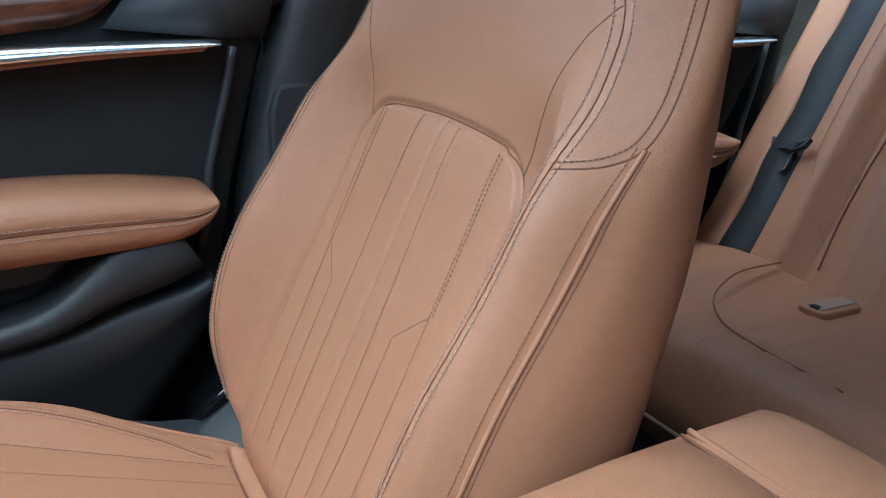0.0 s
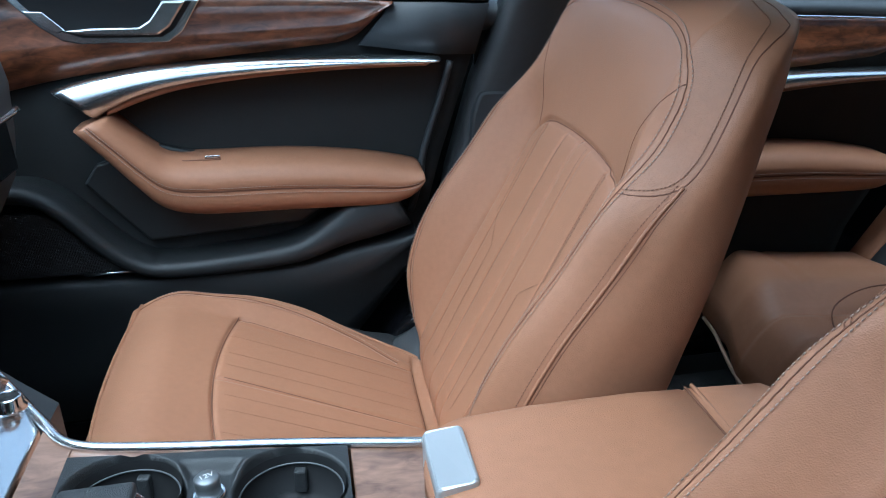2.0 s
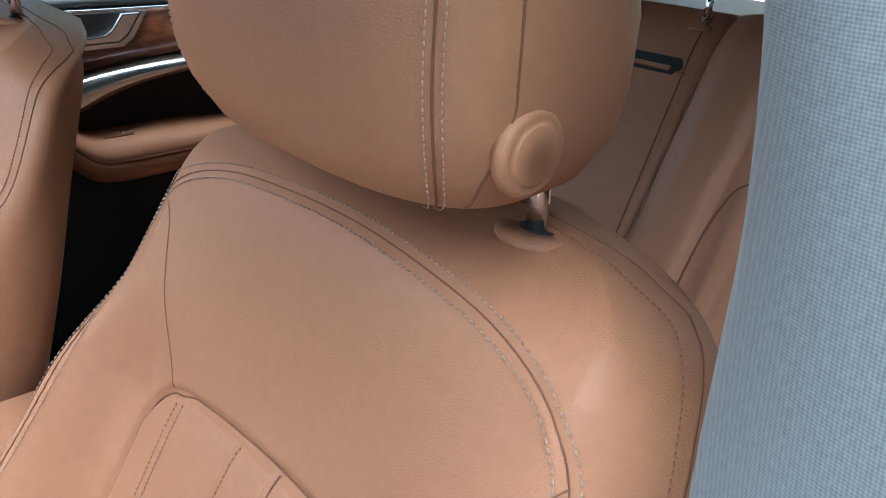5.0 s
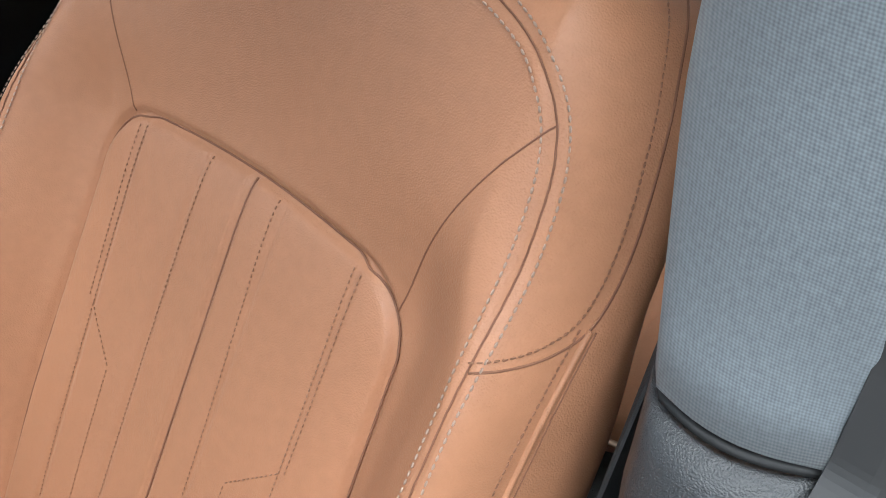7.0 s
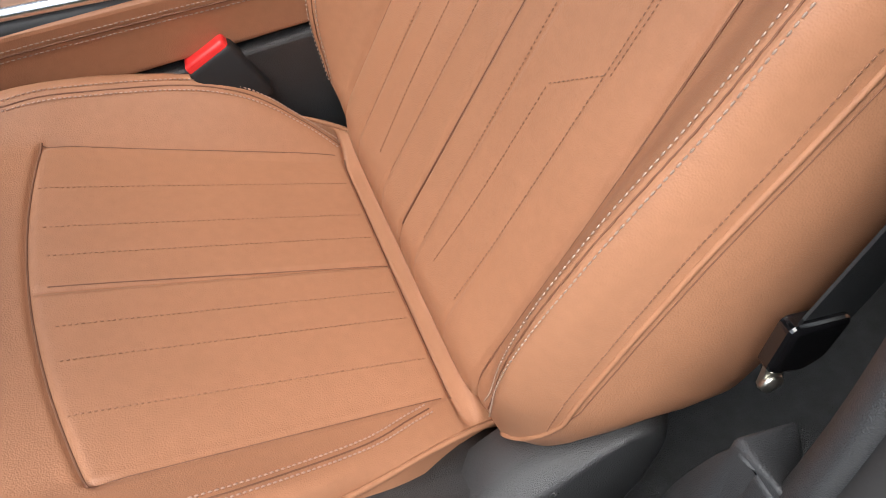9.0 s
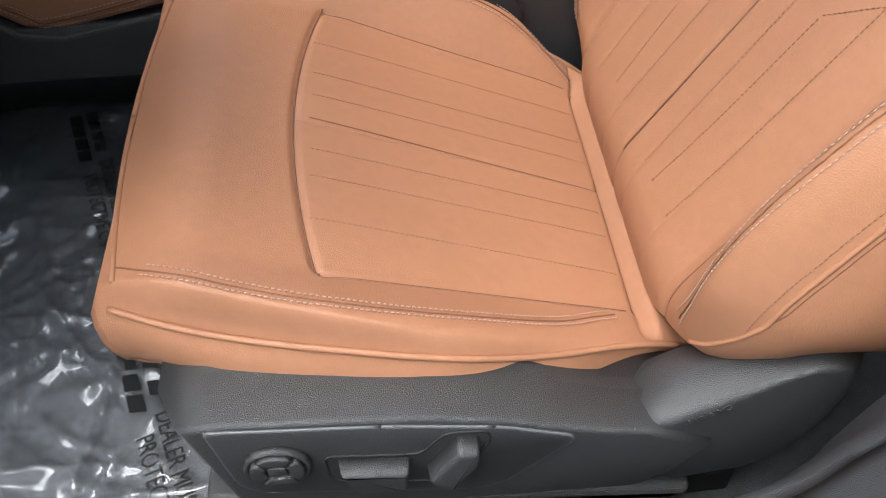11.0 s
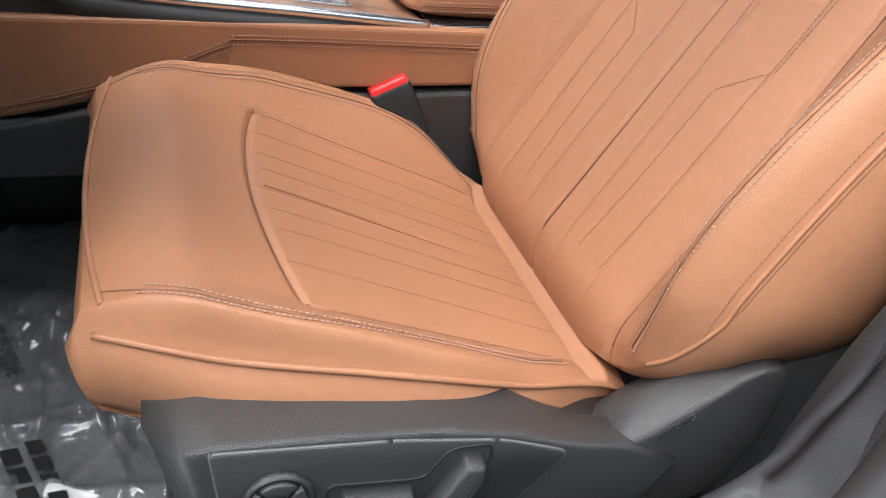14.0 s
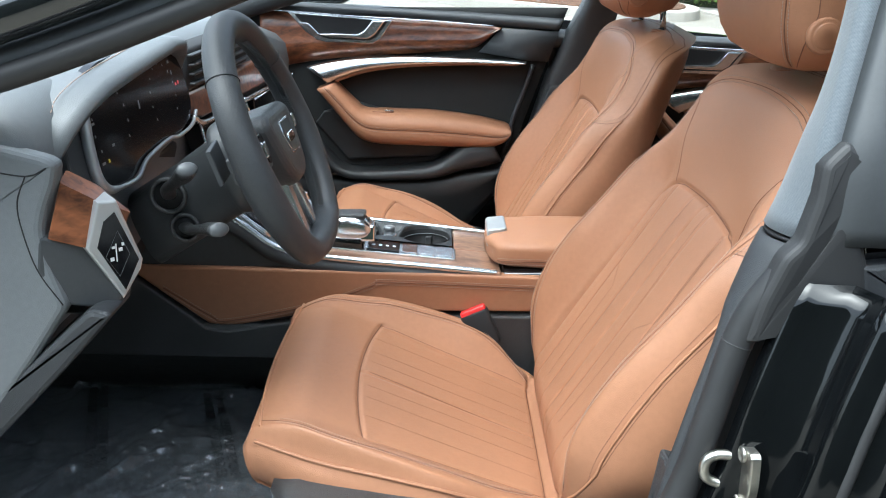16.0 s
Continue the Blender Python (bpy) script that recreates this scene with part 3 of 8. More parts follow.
def front_seat(at, out, label, lean=0.0):
    """A seat in its own frame; out is the sign of y on its outboard side."""
    e = thing("front_seat", (0, 0, 0), label, "car seat", "front seats")
    OUTBOARD[0] = out
    back = part("backrest", backrest_mesh(), LEATHER, e)
    cush = part("cushion", cushion_mesh(), LEATHER, e)
    # seams and stitching of the backrest
    front = FRONT_SEAM
    full = front + [(-a, b) for a, b in front[-2::-1]]
    seams, fine, quilt, pale = [], [], [], []
    seams.append(tube_vf(back_line(full, 0.0006), 0.0006))
    pale += [back_offset(full, 0.006), back_offset(full, -0.006)]
    out_line = []
    for t in np.linspace(-0.02, INS_T - 0.05, 30):
        out_line.append((INS_W - 0.012 * float(sstep(t, 0.1, 0.4)), t))
    w_top = INS_W - 0.012
    for a in np.linspace(10, 80, 8):
        out_line.append((w_top - 0.045 + 0.045 * math.cos(radians(a)), INS_T - 0.010 - 0.045 + 0.045 * math.sin(radians(a))))
    for t in np.linspace(w_top - 0.05, 0, 10):
        out_line.append((t, INS_T - 0.012 * (t / 0.15) ** 2))
    out_full = out_line + [(-a, b) for a, b in out_line[-2::-1]]
    seams.append(tube_vf(back_line(out_full, 0.0012), 0.0008))
    for s in (1, -1):
        side = [(s * a, b) for a, b in ((0.223, 0.394), (0.236, 0.402), (0.247, 0.414), (0.2545, 0.434), (0.2545, 0.47), (0.249, 0.51), (0.240, 0.55), (0.226, 0.582), (0.203, 0.606), (0.172, 0.619), (0.12, 0.63), (0.0, 0.634))]
        seams.append(tube_vf(back_line(side, -0.0002), 0.0008))
        fine.append(back_offset(side, 0.005 * s))
        low = [(s * a, b) for a, b in ((0.2543, 0.431), (0.2555, 0.395), (0.2575, 0.33), (0.2615, 0.25), (0.2635, 0.17), (0.2615, 0.09), (0.254, 0.035), (0.244, 0.0))]
        pip = back_line(low, -0.0002)
        part("piping", tube(pip, 0.0021, 8), LEATHER, back)
        seams.append(tube_vf(back_offset(low, 0.0024 * s, 0.0), 0.0005))
        fine.append(back_offset(low, -0.0034 * s, 0.0004))
        thin = [(s * a, b) for a, b in (((0.190, 0.522), (0.180, 0.509), (0.167, 0.480), (0.150, 0.440), (0.137, 0.408), (0.132, 0.394)) if s > 0 > out else ((0.206, 0.518), (0.196, 0.501), (0.178, 0.469), (0.160, 0.428), (0.1505, 0.392), (0.147, 0.378)))]
        seams.append(tube_vf(back_line(thin, 0.0), 0.0006))
        quilt.append(back_line([(s * a, b) for a, b in ((0.035, 0.40), (0.040, 0.23), (0.042, 0.02))], 0.0008))
        quilt.append(back_line([(s * a, b) for a, b in ((0.110, 0.392), (0.112, 0.30), (0.113, 0.12), (0.110, 0.02))], 0.0008))
        quilt.append(back_line([(s * a, b) for a, b in ((0.117, 0.39), (0.118, 0.30), (0.118, 0.245))], 0.0008))
        zig = back_line([(s * 0.113, 0.243), (s * 0.074, 0.207)], 0.0008)
        quilt.append(zig)
        quilt.append(back_line([(s * a, b) for a, b in ((0.074, 0.205), (0.073, 0.1), (0.068, 0.02))], 0.0008))
    part("groove", tube(back_line([(-0.006, 0.402), (-0.005, 0.2), (-0.004, 0.0)], 0.0012), 0.0009), SEAM, back)
    for s in seams:
        part("seam", data(*s), SEAM, back)
    for s in fine:
        part("stitching", stitches([s], 0.0042, 0.0030, 0.0007), THREAD, back)
    for s in quilt:
        part("stitching", stitches([s], 0.0044, 0.0025, 0.00065), THREAD_SOFT, back)
    for s in pale:
        part("contrast_stitching", stitches([s], 0.0048, 0.0031, 0.00075), THREAD_LIGHT, back, "pale contrast stitching")
    # cushion
    cs, cf, cp = [], [], []
    fr = [(a, 0.308 - 0.022 * (abs(a) / 0.17) ** 2) for a in np.linspace(-0.172, 0.172, 24)]
    cs.append(tube_vf(cu_line(fr, 0.0010), 0.0009))
    cs.append(tube_vf(cu_line([(0.15, 0.0), (0.07, 0.001), (0, 0.002), (-0.07, 0.001), (-0.15, 0.0)], 0.0005), 0.0011))
    for s in (1, -1):
        edge = [(s * (0.15 + 0.022 * min(b / 0.3, 1)), b) for b in np.linspace(0.012, 0.285, 16)]
        cs.append(tube_vf(cu_line(edge, 0.0002), 0.0005))
        bol = [(s * a, b) for a, b in (((0.172, 0.424), (0.184, 0.406), (0.194, 0.380), (0.202, 0.337), (0.208, 0.277), (0.204, 0.20), (0.186, 0.10), (0.168, 0.05), (0.160, 0.028)) if s == out else ((0.172, 0.424), (0.182, 0.404), (0.192, 0.37), (0.203, 0.32), (0.212, 0.27), (0.213, 0.18), (0.200, 0.10), (0.178, 0.04), (0.161, 0.005)))]
        cs.append(tube_vf(cu_line(bol, 0.0), 0.0008))
        cp += [cu_line(bol[1:], 0.0014, d=0.0046), cu_line(bol[1:], 0.0014, d=-0.0046)]
        for c in (0.036, 0.068, 0.115):
            cf.append(cu_line([(s * c, 0.294), (s * c * 0.98, 0.15), (s * c * 0.96, 0.01)], 0.0006))
    part("groove", tube(cu_line([(0.004, 0.295), (0.002, 0.15), (0.0, 0.005)], 0.0001), 0.0005), SEAM, cush)
    for s in cs:
        part("seam", data(*s), SEAM, cush)
    for s in cf:
        part("stitching", stitches([s], 0.0044, 0.0026, 0.00055), THREAD_TAN, cush)
    for s in cp:
        part("contrast_stitching", stitches([s], 0.0044, 0.0030, 0.0008), THREAD_ROSE, cush)
    # piping low round the cushion, from the front edge along the side
    for s in (1, -1):
        qs = np.linspace(-0.03, 0.423, 45)
        side = cu_p(s * (CU_E(qs) + cu_wide(s * np.ones_like(qs), qs) + 0.0030), qs, CU_EH(qs))
        part("piping", tube(curve(side[::4], 0.006), 0.0026, 8), LEATHER, cush)
        nose = [(y, 0.4235 + 0.012 * (1 - (y / 0.187) ** 2)) for y in np.linspace(0, s * 0.186, 16)]
        nz = np.array(nose)
        part("piping", tube(cu_p(nz[:, 0], nz[:, 1], cu_h(nz[:, 0], nz[:, 1]) + 0.0008), 0.0024, 8), LEATHER, cush)
    # headrest
    h = part("headrest", headrest_mesh(), LEATHER, e)
    hs, hp = [], []
    for s in (1, -1):
        ang = math.pi - s * 0.80
        z1 = np.linspace(0.704, 0.915, 44)
        ln = np.array([headrest_edge(ang, z) for z in z1])
        cen = np.array([0.525, 0, 0.82])
        push = lambda L, k: L + (L - cen) / np.linalg.norm(L - cen, axis=1)[:, None] * k
        hs.append(tube_vf(push(ln, 0.0), 0.0008))
        for da in (0.055, -0.055):
            hp.append(push(np.array([headrest_edge(ang + da, z) for z in z1]), 0.0008))
        ln2 = np.array([headrest_edge(math.pi - s * (1.30 - 0.30 * max(0, (0.77 - z) / 0.06)), z) for z in z1])
        hs.append(tube_vf(push(ln2, 0.0), 0.0007))
        bt = lathe([(0.0, 0.0), (0.0215, 0.0), (0.0222, 0.004), (0.0212, 0.0072), (0.0180, 0.0085), (0.0155, 0.0076), (0.015, 0.0090), (0.0140, 0.0096), (0.0, 0.0098)], (0, 0, 0), "y")
        b = part("release_button", bt, LEATHER, h, "round leather-covered release button")
        b.matrix_basis = pose(0.508, s * 0.1365, 0.748, 0, 0, 0) if s > 0 else pose(0.508, -0.1365, 0.748, 180, 0, 0)
        part("post", tube([(0.572, s * 0.098, 0.655), (0.571, s * 0.098, 0.70), (0.569, s * 0.098, 0.745)], 0.0068, 14), POLISH, e, "chrome headrest post")
        col = lathe([(0.0, 0.0), (0.025, 0.0), (0.026, 0.004), (0.023, 0.0075), (0.012, 0.0085), (0.0105, 0.004), (0.0, 0.004)], (0, 0, 0), "z")
        c = part("post_collar", col, LEATHER, e)
        c.matrix_basis = pose(0.572, s * 0.098, 0.664, 0, 12, 0)
        part("post_hole", lathe([(0.0, 0.0042), (0.0118, 0.0042), (0.0118, 0.0090), (0.0, 0.0090)], (0, 0, 0), "z", 24), DARK, c).matrix_parent_inverse = Matrix.Identity(4)
    for s in hs:
        part("seam", data(*s), SEAM, h)
    for s in hp:
        part("contrast_stitching", stitches([s], 0.0042, 0.0029, 0.00062), THREAD_LIGHT, h)
    # seat base: plastic trim on the outboard side, with the switches
    o = out
    put = lambda x, z, d: (x, o * d, z)
    outer = [(-0.139, 0.182), (-0.120, 0.078), (-0.108, 0.066), (0.045, 0.040), (0.19, 0.031), (0.216, 0.05), (0.243, 0.088), (0.188, 0.119), (0.15, 0.128), (0.085, 0.154), (0.03, 0.168), (-0.035, 0.176), (-0.108, 0.183)]
    inner = [(-0.161, 0.170), (-0.140, 0.07), (-0.115, 0.058), (0.045, 0.034), (0.19, 0.025), (0.222, 0.045), (0.252, 0.086), (0.207, 0.104), (0.172, 0.112), (0.105, 0.143), (0.03, 0.160), (-0.035, 0.170), (-0.125, 0.180)]
    bm = bmesh.new()
    rows = []
    low = [(x, z - 0.020 * float(sstep(x, 0.10, 0.18)) * (z > 0.08)) for x, z in inner]
    for poly, d in ((low, 0.17), (low, 0.202), (inner, 0.226), (outer, 0.270)):
        rows.append([bm.verts.new(put(x, z, d)) for x, z in poly])
    n = len(outer)
    for a, b in zip(rows, rows[1:]):
        for i in range(n):
            bm.faces.new((a[i], a[(i + 1) % n], b[(i + 1) % n], b[i]))
    top = bm.faces.new(rows[-1])
    bm.faces.new(rows[0][::-1])
    bmesh.ops.recalc_face_normals(bm, faces=bm.faces)
    bmesh.ops.bevel(bm, geom=list(top.edges), offset=0.005, segments=3, affect="EDGES", profile=0.5)
    trim = part("side_trim", bm, BLACK, e, "black grained plastic side trim")
    pan = rounded([(-0.121, 0.178), (-0.114, 0.104), (-0.096, 0.089), (0.06, 0.062), (0.082, 0.067), (0.137, 0.126), (0.08, 0.150), (0.0, 0.166), (-0.115, 0.179)], 0.012)
    part("panel_bezel", tube(curve([put(x, z, 0.271) for x, z in pan], 0.006, True), 0.0013, 6, True), GREY_MARK, trim)
    part("switch_panel", prism(pan, put, 0.266, 0.2725, 0.001), BLACK, trim)
    # lumbar knob with four segments
    kn = part("lumbar_knob", lathe([(0.0, 0.0), (0.0235, 0.0), (0.0240, 0.004), (0.0225, 0.0065), (0.0200, 0.0055), (0.0195, 0.0045), (0.0, 0.0045)], (0, 0, 0), "y"), BLACK, trim)
    kn.matrix_basis = pose(-0.080, o * 0.2725, 0.134, 180 if o < 0 else 0, 0, 0)
    for k in range(4):
        seg = []
        for r, half in ((0.0088, 38), (0.0192, 40)):
            for a in np.linspace(-half, half, 7)[::(1 if r < 0.01 else -1)]:
                t = radians(a + 90 * k)
                seg.append((-0.080 + r * math.cos(t), 0.134 + r * math.sin(t)))
        part("knob_segment", prism(seg, put, 0.275, 0.2815, 0.0012), BLACK, kn)
    part("knob_centre", prism([(-0.080 + a, 0.134 + b) for a, b in rrect(0.0068, 0.0052, 0.001, 3)], put, 0.275, 0.2805, 0.001), BLACK, kn)
    recess = rounded([(-0.047, 0.136), (0.012, 0.128), (0.022, 0.128), (0.040, 0.152), (0.070, 0.150), (0.072, 0.137), (0.050, 0.088), (0.030, 0.084), (-0.035, 0.094), (-0.047, 0.105)], 0.008)
    part("switch_recess", tube(curve([put(x, z, 0.2728) for x, z in recess], 0.005, True), 0.0012, 6, True), DARK, trim)
    part("seat_switch", prism(rounded([(-0.039, 0.131), (0.014, 0.124), (0.011, 0.094), (-0.030, 0.101)], 0.004), put, 0.272, 0.287, 0.004, 3, 0.08), BLACK, trim)
    part("backrest_switch", prism(rounded([(0.049, 0.147), (0.064, 0.144), (0.064, 0.126), (0.044, 0.088), (0.030, 0.096), (0.024, 0.108)], 0.004), put, 0.272, 0.288, 0.004, 3, 0.08), BLACK, trim)
    # recliner cover, like an arm up the side of the backrest
    ro = [(0.184, 0.110), (0.217, 0.119), (0.255, 0.142), (0.291, 0.165), (0.310, 0.171), (0.330, 0.164), (0.339, 0.140), (0.326, 0.075), (0.29, 0.03), (0.22, 0.02), (0.176, 0.07)]
    ri = [(0.192, 0.112), (0.224, 0.136), (0.252, 0.150), (0.287, 0.160), (0.322, 0.167), (0.350, 0.157), (0.362, 0.13), (0.345, 0.06), (0.30, 0.02), (0.22, 0.01), (0.166, 0.06)]
    rr = lambda poly: rounded(poly, 0.018, 4)
    bm = bmesh.new()
    rows = [[bm.verts.new(put(x, z, d)) for x, z in rr(poly)] for poly, d in (([(a, b - 0.045) for a, b in ri], 0.185), (ri, 0.236), (ro, 0.263))]
    n = len(rows[0])
    for a, b in zip(rows, rows[1:]):
        for i in range(n):
            bm.faces.new((a[i], a[(i + 1) % n], b[(i + 1) % n], b[i]))
    top = bm.faces.new(rows[-1])
    bmesh.ops.recalc_face_normals(bm, faces=bm.faces)
    bmesh.ops.bevel(bm, geom=list(top.edges), offset=0.006, segments=3, affect="EDGES", profile=0.5)
    cov = part("recliner_cover", bm, BLACK, e, "black plastic recliner cover")
    if o < 0:
        tx = bpy.data.curves.new("moulded_word", "FONT")
        tx.body, tx.size, tx.extrude, tx.space_character = "AIRBAG", 0.0098, 0.0005, 1.1
        tx.materials.append(BLACK)
        to = new("moulded_word", tx)
        to.parent = cov
        to.matrix_basis = Matrix.Translation((0.222, -0.2634, 0.110)) @ Matrix(((1, 0, 0, 0), (0, 0, -1, 0), (0, 1, 0, 0), (0, 0, 0, 1))) @ Matrix.Rotation(radians(32), 4, "Z")
    # inner side: narrow plain trim
    put_in = lambda x, z, d: (x, -o * d, z)
    part("inner_trim", prism(rounded([(-0.13, 0.11), (-0.11, 0.03), (0.25, 0.0), (0.30, 0.07), (0.24, 0.085), (0.08, 0.09), (-0.08, 0.12)], 0.01), put_in, 0.15, 0.205, 0.006), BLACK, e)
    for s in (1, -1):
        cov = rounded([(-0.154, 0.058), (-0.150, 0.018), (-0.126, -0.010), (0.0, -0.020), (0.240, -0.022), (0.250, -0.006), (0.10, 0.022), (-0.05, 0.046)], 0.008)
        part("rail_cover", prism(cov, lambda x, z, d: (x, s * d, z), 0.16, 0.262, 0.010, 4), BLACK, e, "satin black rail cover", smooth=False)
        part("rail", box(-0.138, 0.30, s * 0.215 - 0.02, s * 0.215 + 0.02, -0.07, -0.034, 0.002), DARK, e)
        part("rail_end", box(-0.142, -0.062, s * 0.222 - 0.02, s * 0.222 + 0.02, -0.062, -0.038, 0.003), BLACK_SOFT, e)
    part("seat_pan", box(-0.10, 0.26, -0.17, 0.17, -0.02, 0.06, 0.01), DARK, e)
    # the car stands on a slope: cushions tilt with it
    tilt = Matrix.Translation((0, 0, 0.45)) @ Matrix.Rotation(radians(2.0), 4, "X") @ Matrix.Translation((0, 0, -0.45))
    hinge = Matrix.Translation((0.235, 0, 0.15)) @ Matrix.Rotation(radians(lean), 4, "Y") @ Matrix.Translation((-0.235, 0, -0.15))
    for c in e.children:
        kind = c.name.split(".")[0]
        if kind in ("backrest", "headrest", "post", "post_collar"):
            c.matrix_basis = tilt @ hinge @ c.matrix_basis
        elif kind == "cushion":
            c.matrix_basis = tilt @ c.matrix_basis
    e.location = at
    return e


driver_seat = front_seat((0, -0.362, 0), -1, "tan leather driver's seat with quilted insert and black side trim")
passenger_seat = front_seat((-0.015, 0.402, 0), 1, "tan leather front passenger seat with quilted insert and contrast stitching", -2.6)


# ---- shell: floor, roof, glass ----
FLOOR = -0.07
tagged(part("floor", box(-1.15, 1.6, -0.655, 0.72, FLOOR - 0.04, FLOOR, 0), CARPET), "black carpeted car floor", "floor", kind="structure")


def slab(rows, name, material, label, category, kind="structure", thick=0.02):
    """A thin shell through rows of points, given thickness along its normals."""
    V = np.array(rows, float)
    v, f = grid(V)
    ob = part(name, data(v, f), material)
    m = ob.modifiers.new("thickness", "SOLIDIFY")
    m.thickness, m.offset = thick, 0
    return tagged(ob, label, category, kind=kind)


RX, RC, RS, RW = [-0.42, -0.2, 0.1, 0.5, 0.9, 1.25, 1.52, 1.80], [0.94, 1.03, 1.075, 1.07, 1.02, 0.945, 0.865, 0.765], [0.88, 0.96, 1.0, 0.99, 0.94, 0.87, 0.80, 0.70], [0.52, 0.54, 0.55, 0.55, 0.54, 0.52, 0.52, 0.52]


def roof_rows(x0, x1, v0, v1):
    rows = []
    for x in np.linspace(x0, x1, 14):
        zc, zs, w = np.interp(x, RX, RC), np.interp(x, RX, RS), np.interp(x, RX, RW)
        rows.append([(x, y * w + 0.015, zs + (zc - zs) * (1 - abs(y) ** 2.4)) for y in np.linspace(v0, v1, 13)])
    return rows


# the lining leaves an unseen glass sunroof open, added to light the front seats
for x0, x1, v0, v1 in ((-0.26, -0.19, -1, 1), (0.21, 1.80, -1, 1), (-0.19, 0.21, -1, -0.82), (-0.19, 0.21, 0.82, 1)):
    slab(roof_rows(x0, x1, v0, v1), "roof_lining", HEADLINER, "black cloth headliner", "ceiling", thick=0.03)
for s, n in ((1, "roof_rail"), (-1, "roof_rail")):
    pts = [(x, s * w + 0.015 + s * 0.02, zs - 0.01) for x, zc, zs, w in ((-0.42, 0.94, 0.88, 0.52), (-0.2, 1.03, 0.96, 0.54), (0.1, 1.075, 1.0, 0.55), (0.5, 1.07, 0.99, 0.55), (0.9, 1.02, 0.94, 0.54), (1.25, 0.945, 0.87, 0.52), (1.52, 0.865, 0.80, 0.50), (1.75, 0.76, 0.69, 0.50))]
    tagged(part(n, tube(curve(pts, 0.03), 0.032, 10), BLACK_SOFT), "black trimmed roof rail above the doors", "trim", kind="structure")


def pane(name, pts, label, glass=GLASS):
    me = data(pts, [(0, 1, 2, 3)])
    ob = part(name, me, glass, smooth=False)
    ob.visible_shadow = glass is not GLASS
    return tagged(ob, label, "window", kind="structure")


pane("window_1", [(-0.62, 0.83, 0.72), (0.405, 0.82, 0.672), (0.50, 0.60, 0.985), (-0.25, 0.585, 0.945)], "clear front passenger side window glass")
pane("window_2", [(0.50, 0.81, 0.665), (1.42, 0.80, 0.61), (1.30, 0.575, 0.87), (0.56, 0.60, 0.985)], "clear rear passenger side window glass")
# the next two panes are darkened so that less light reaches the bench
pane("window_3", [(0.56, -0.77, 0.66), (1.42, -0.77, 0.61), (1.30, -0.545, 0.87), (0.56, -0.57, 0.985)], "rear driver side window glass darkened to dim the bench", DIM_GLASS)
pane("window_4", [(1.80, -0.50, 0.765), (1.80, 0.53, 0.765), (2.08, 0.56, 0.56), (2.08, -0.53, 0.56)], "pale green sloping rear window glass darkened to dim the bench", DIM_GLASS)
# pane of the added roof opening, there to let light onto the seats
pane("added_roof_pane", [(-0.20, -0.45, 1.045), (0.22, -0.45, 1.078), (0.22, 0.48, 1.078), (-0.20, 0.48, 1.045)], "clear glass of an unseen sunroof added to light the front seats")
pane("window_5", [(-0.26, -0.53, 1.005), (-0.26, 0.56, 1.005), (-1.12, 0.62, 0.66), (-1.12, -0.59, 0.66)], "clear sloping windscreen glass")
# etched marks in the corners of the side windows
ETCH = mat("pale_etched_glass", (0.5, 0.52, 0.53), 0.6, alpha=0.5)
for k, (x, y, z) in enumerate(((0.325, 0.816, 0.70), (1.345, 0.797, 0.645))):
    for j in range(4):
        b = box(x - 0.009 + 0.003 * (j % 2), x + 0.009 - 0.003 * ((j + k) % 3), y - 0.028 - 0.006 * j, y - 0.0275 - 0.006 * j, z + 0.0085 * j, z + 0.0085 * j + 0.0022, 0)
        tagged(part("window_etching", b, ETCH), "small pale etched mark on window glass", "window mark", "window etchings")
# body shell round the cabin
tagged(part("bulkhead", box(-1.17, -1.12, -0.66, 0.74, -0.12, 0.66, 0.01), DARK), "black front bulkhead under the dashboard", "wall", kind="structure")
tagged(part("parcel_shelf", prism([(1.46, -0.60), (2.06, -0.56), (2.06, 0.58), (1.46, 0.64)], lambda x, y, d: (x, y, d), 0.50, 0.56, 0.01), BLACK_SOFT), "black parcel shelf under the rear window", "shelf", kind="structure")
tagged(part("rear_wall", box(1.50, 1.56, -0.72, 0.74, -0.1, 0.55, 0.01), DARK), "black rear wall behind the bench", "wall", kind="structure")


# ---- passenger doors ----
def sweep(stations, profile, y0, sgn=-1):
    """A moulding: stations of (top, bottom) in (x, z); profile of (fraction down, depth out of the door)."""
    rings = []
    for (tx, tz), (bx, bz) in stations:
        rings.append([(tx + (bx - tx) * t, y0 + sgn * d, tz + (bz - tz) * t) for t, d in profile])
    return loft(rings)


def resample(stations, n=6):
    a = curve([(*t, *b) for t, b in stations], 0.02)
    return [((p[0], p[1]), (p[2], p[3])) for p in a]


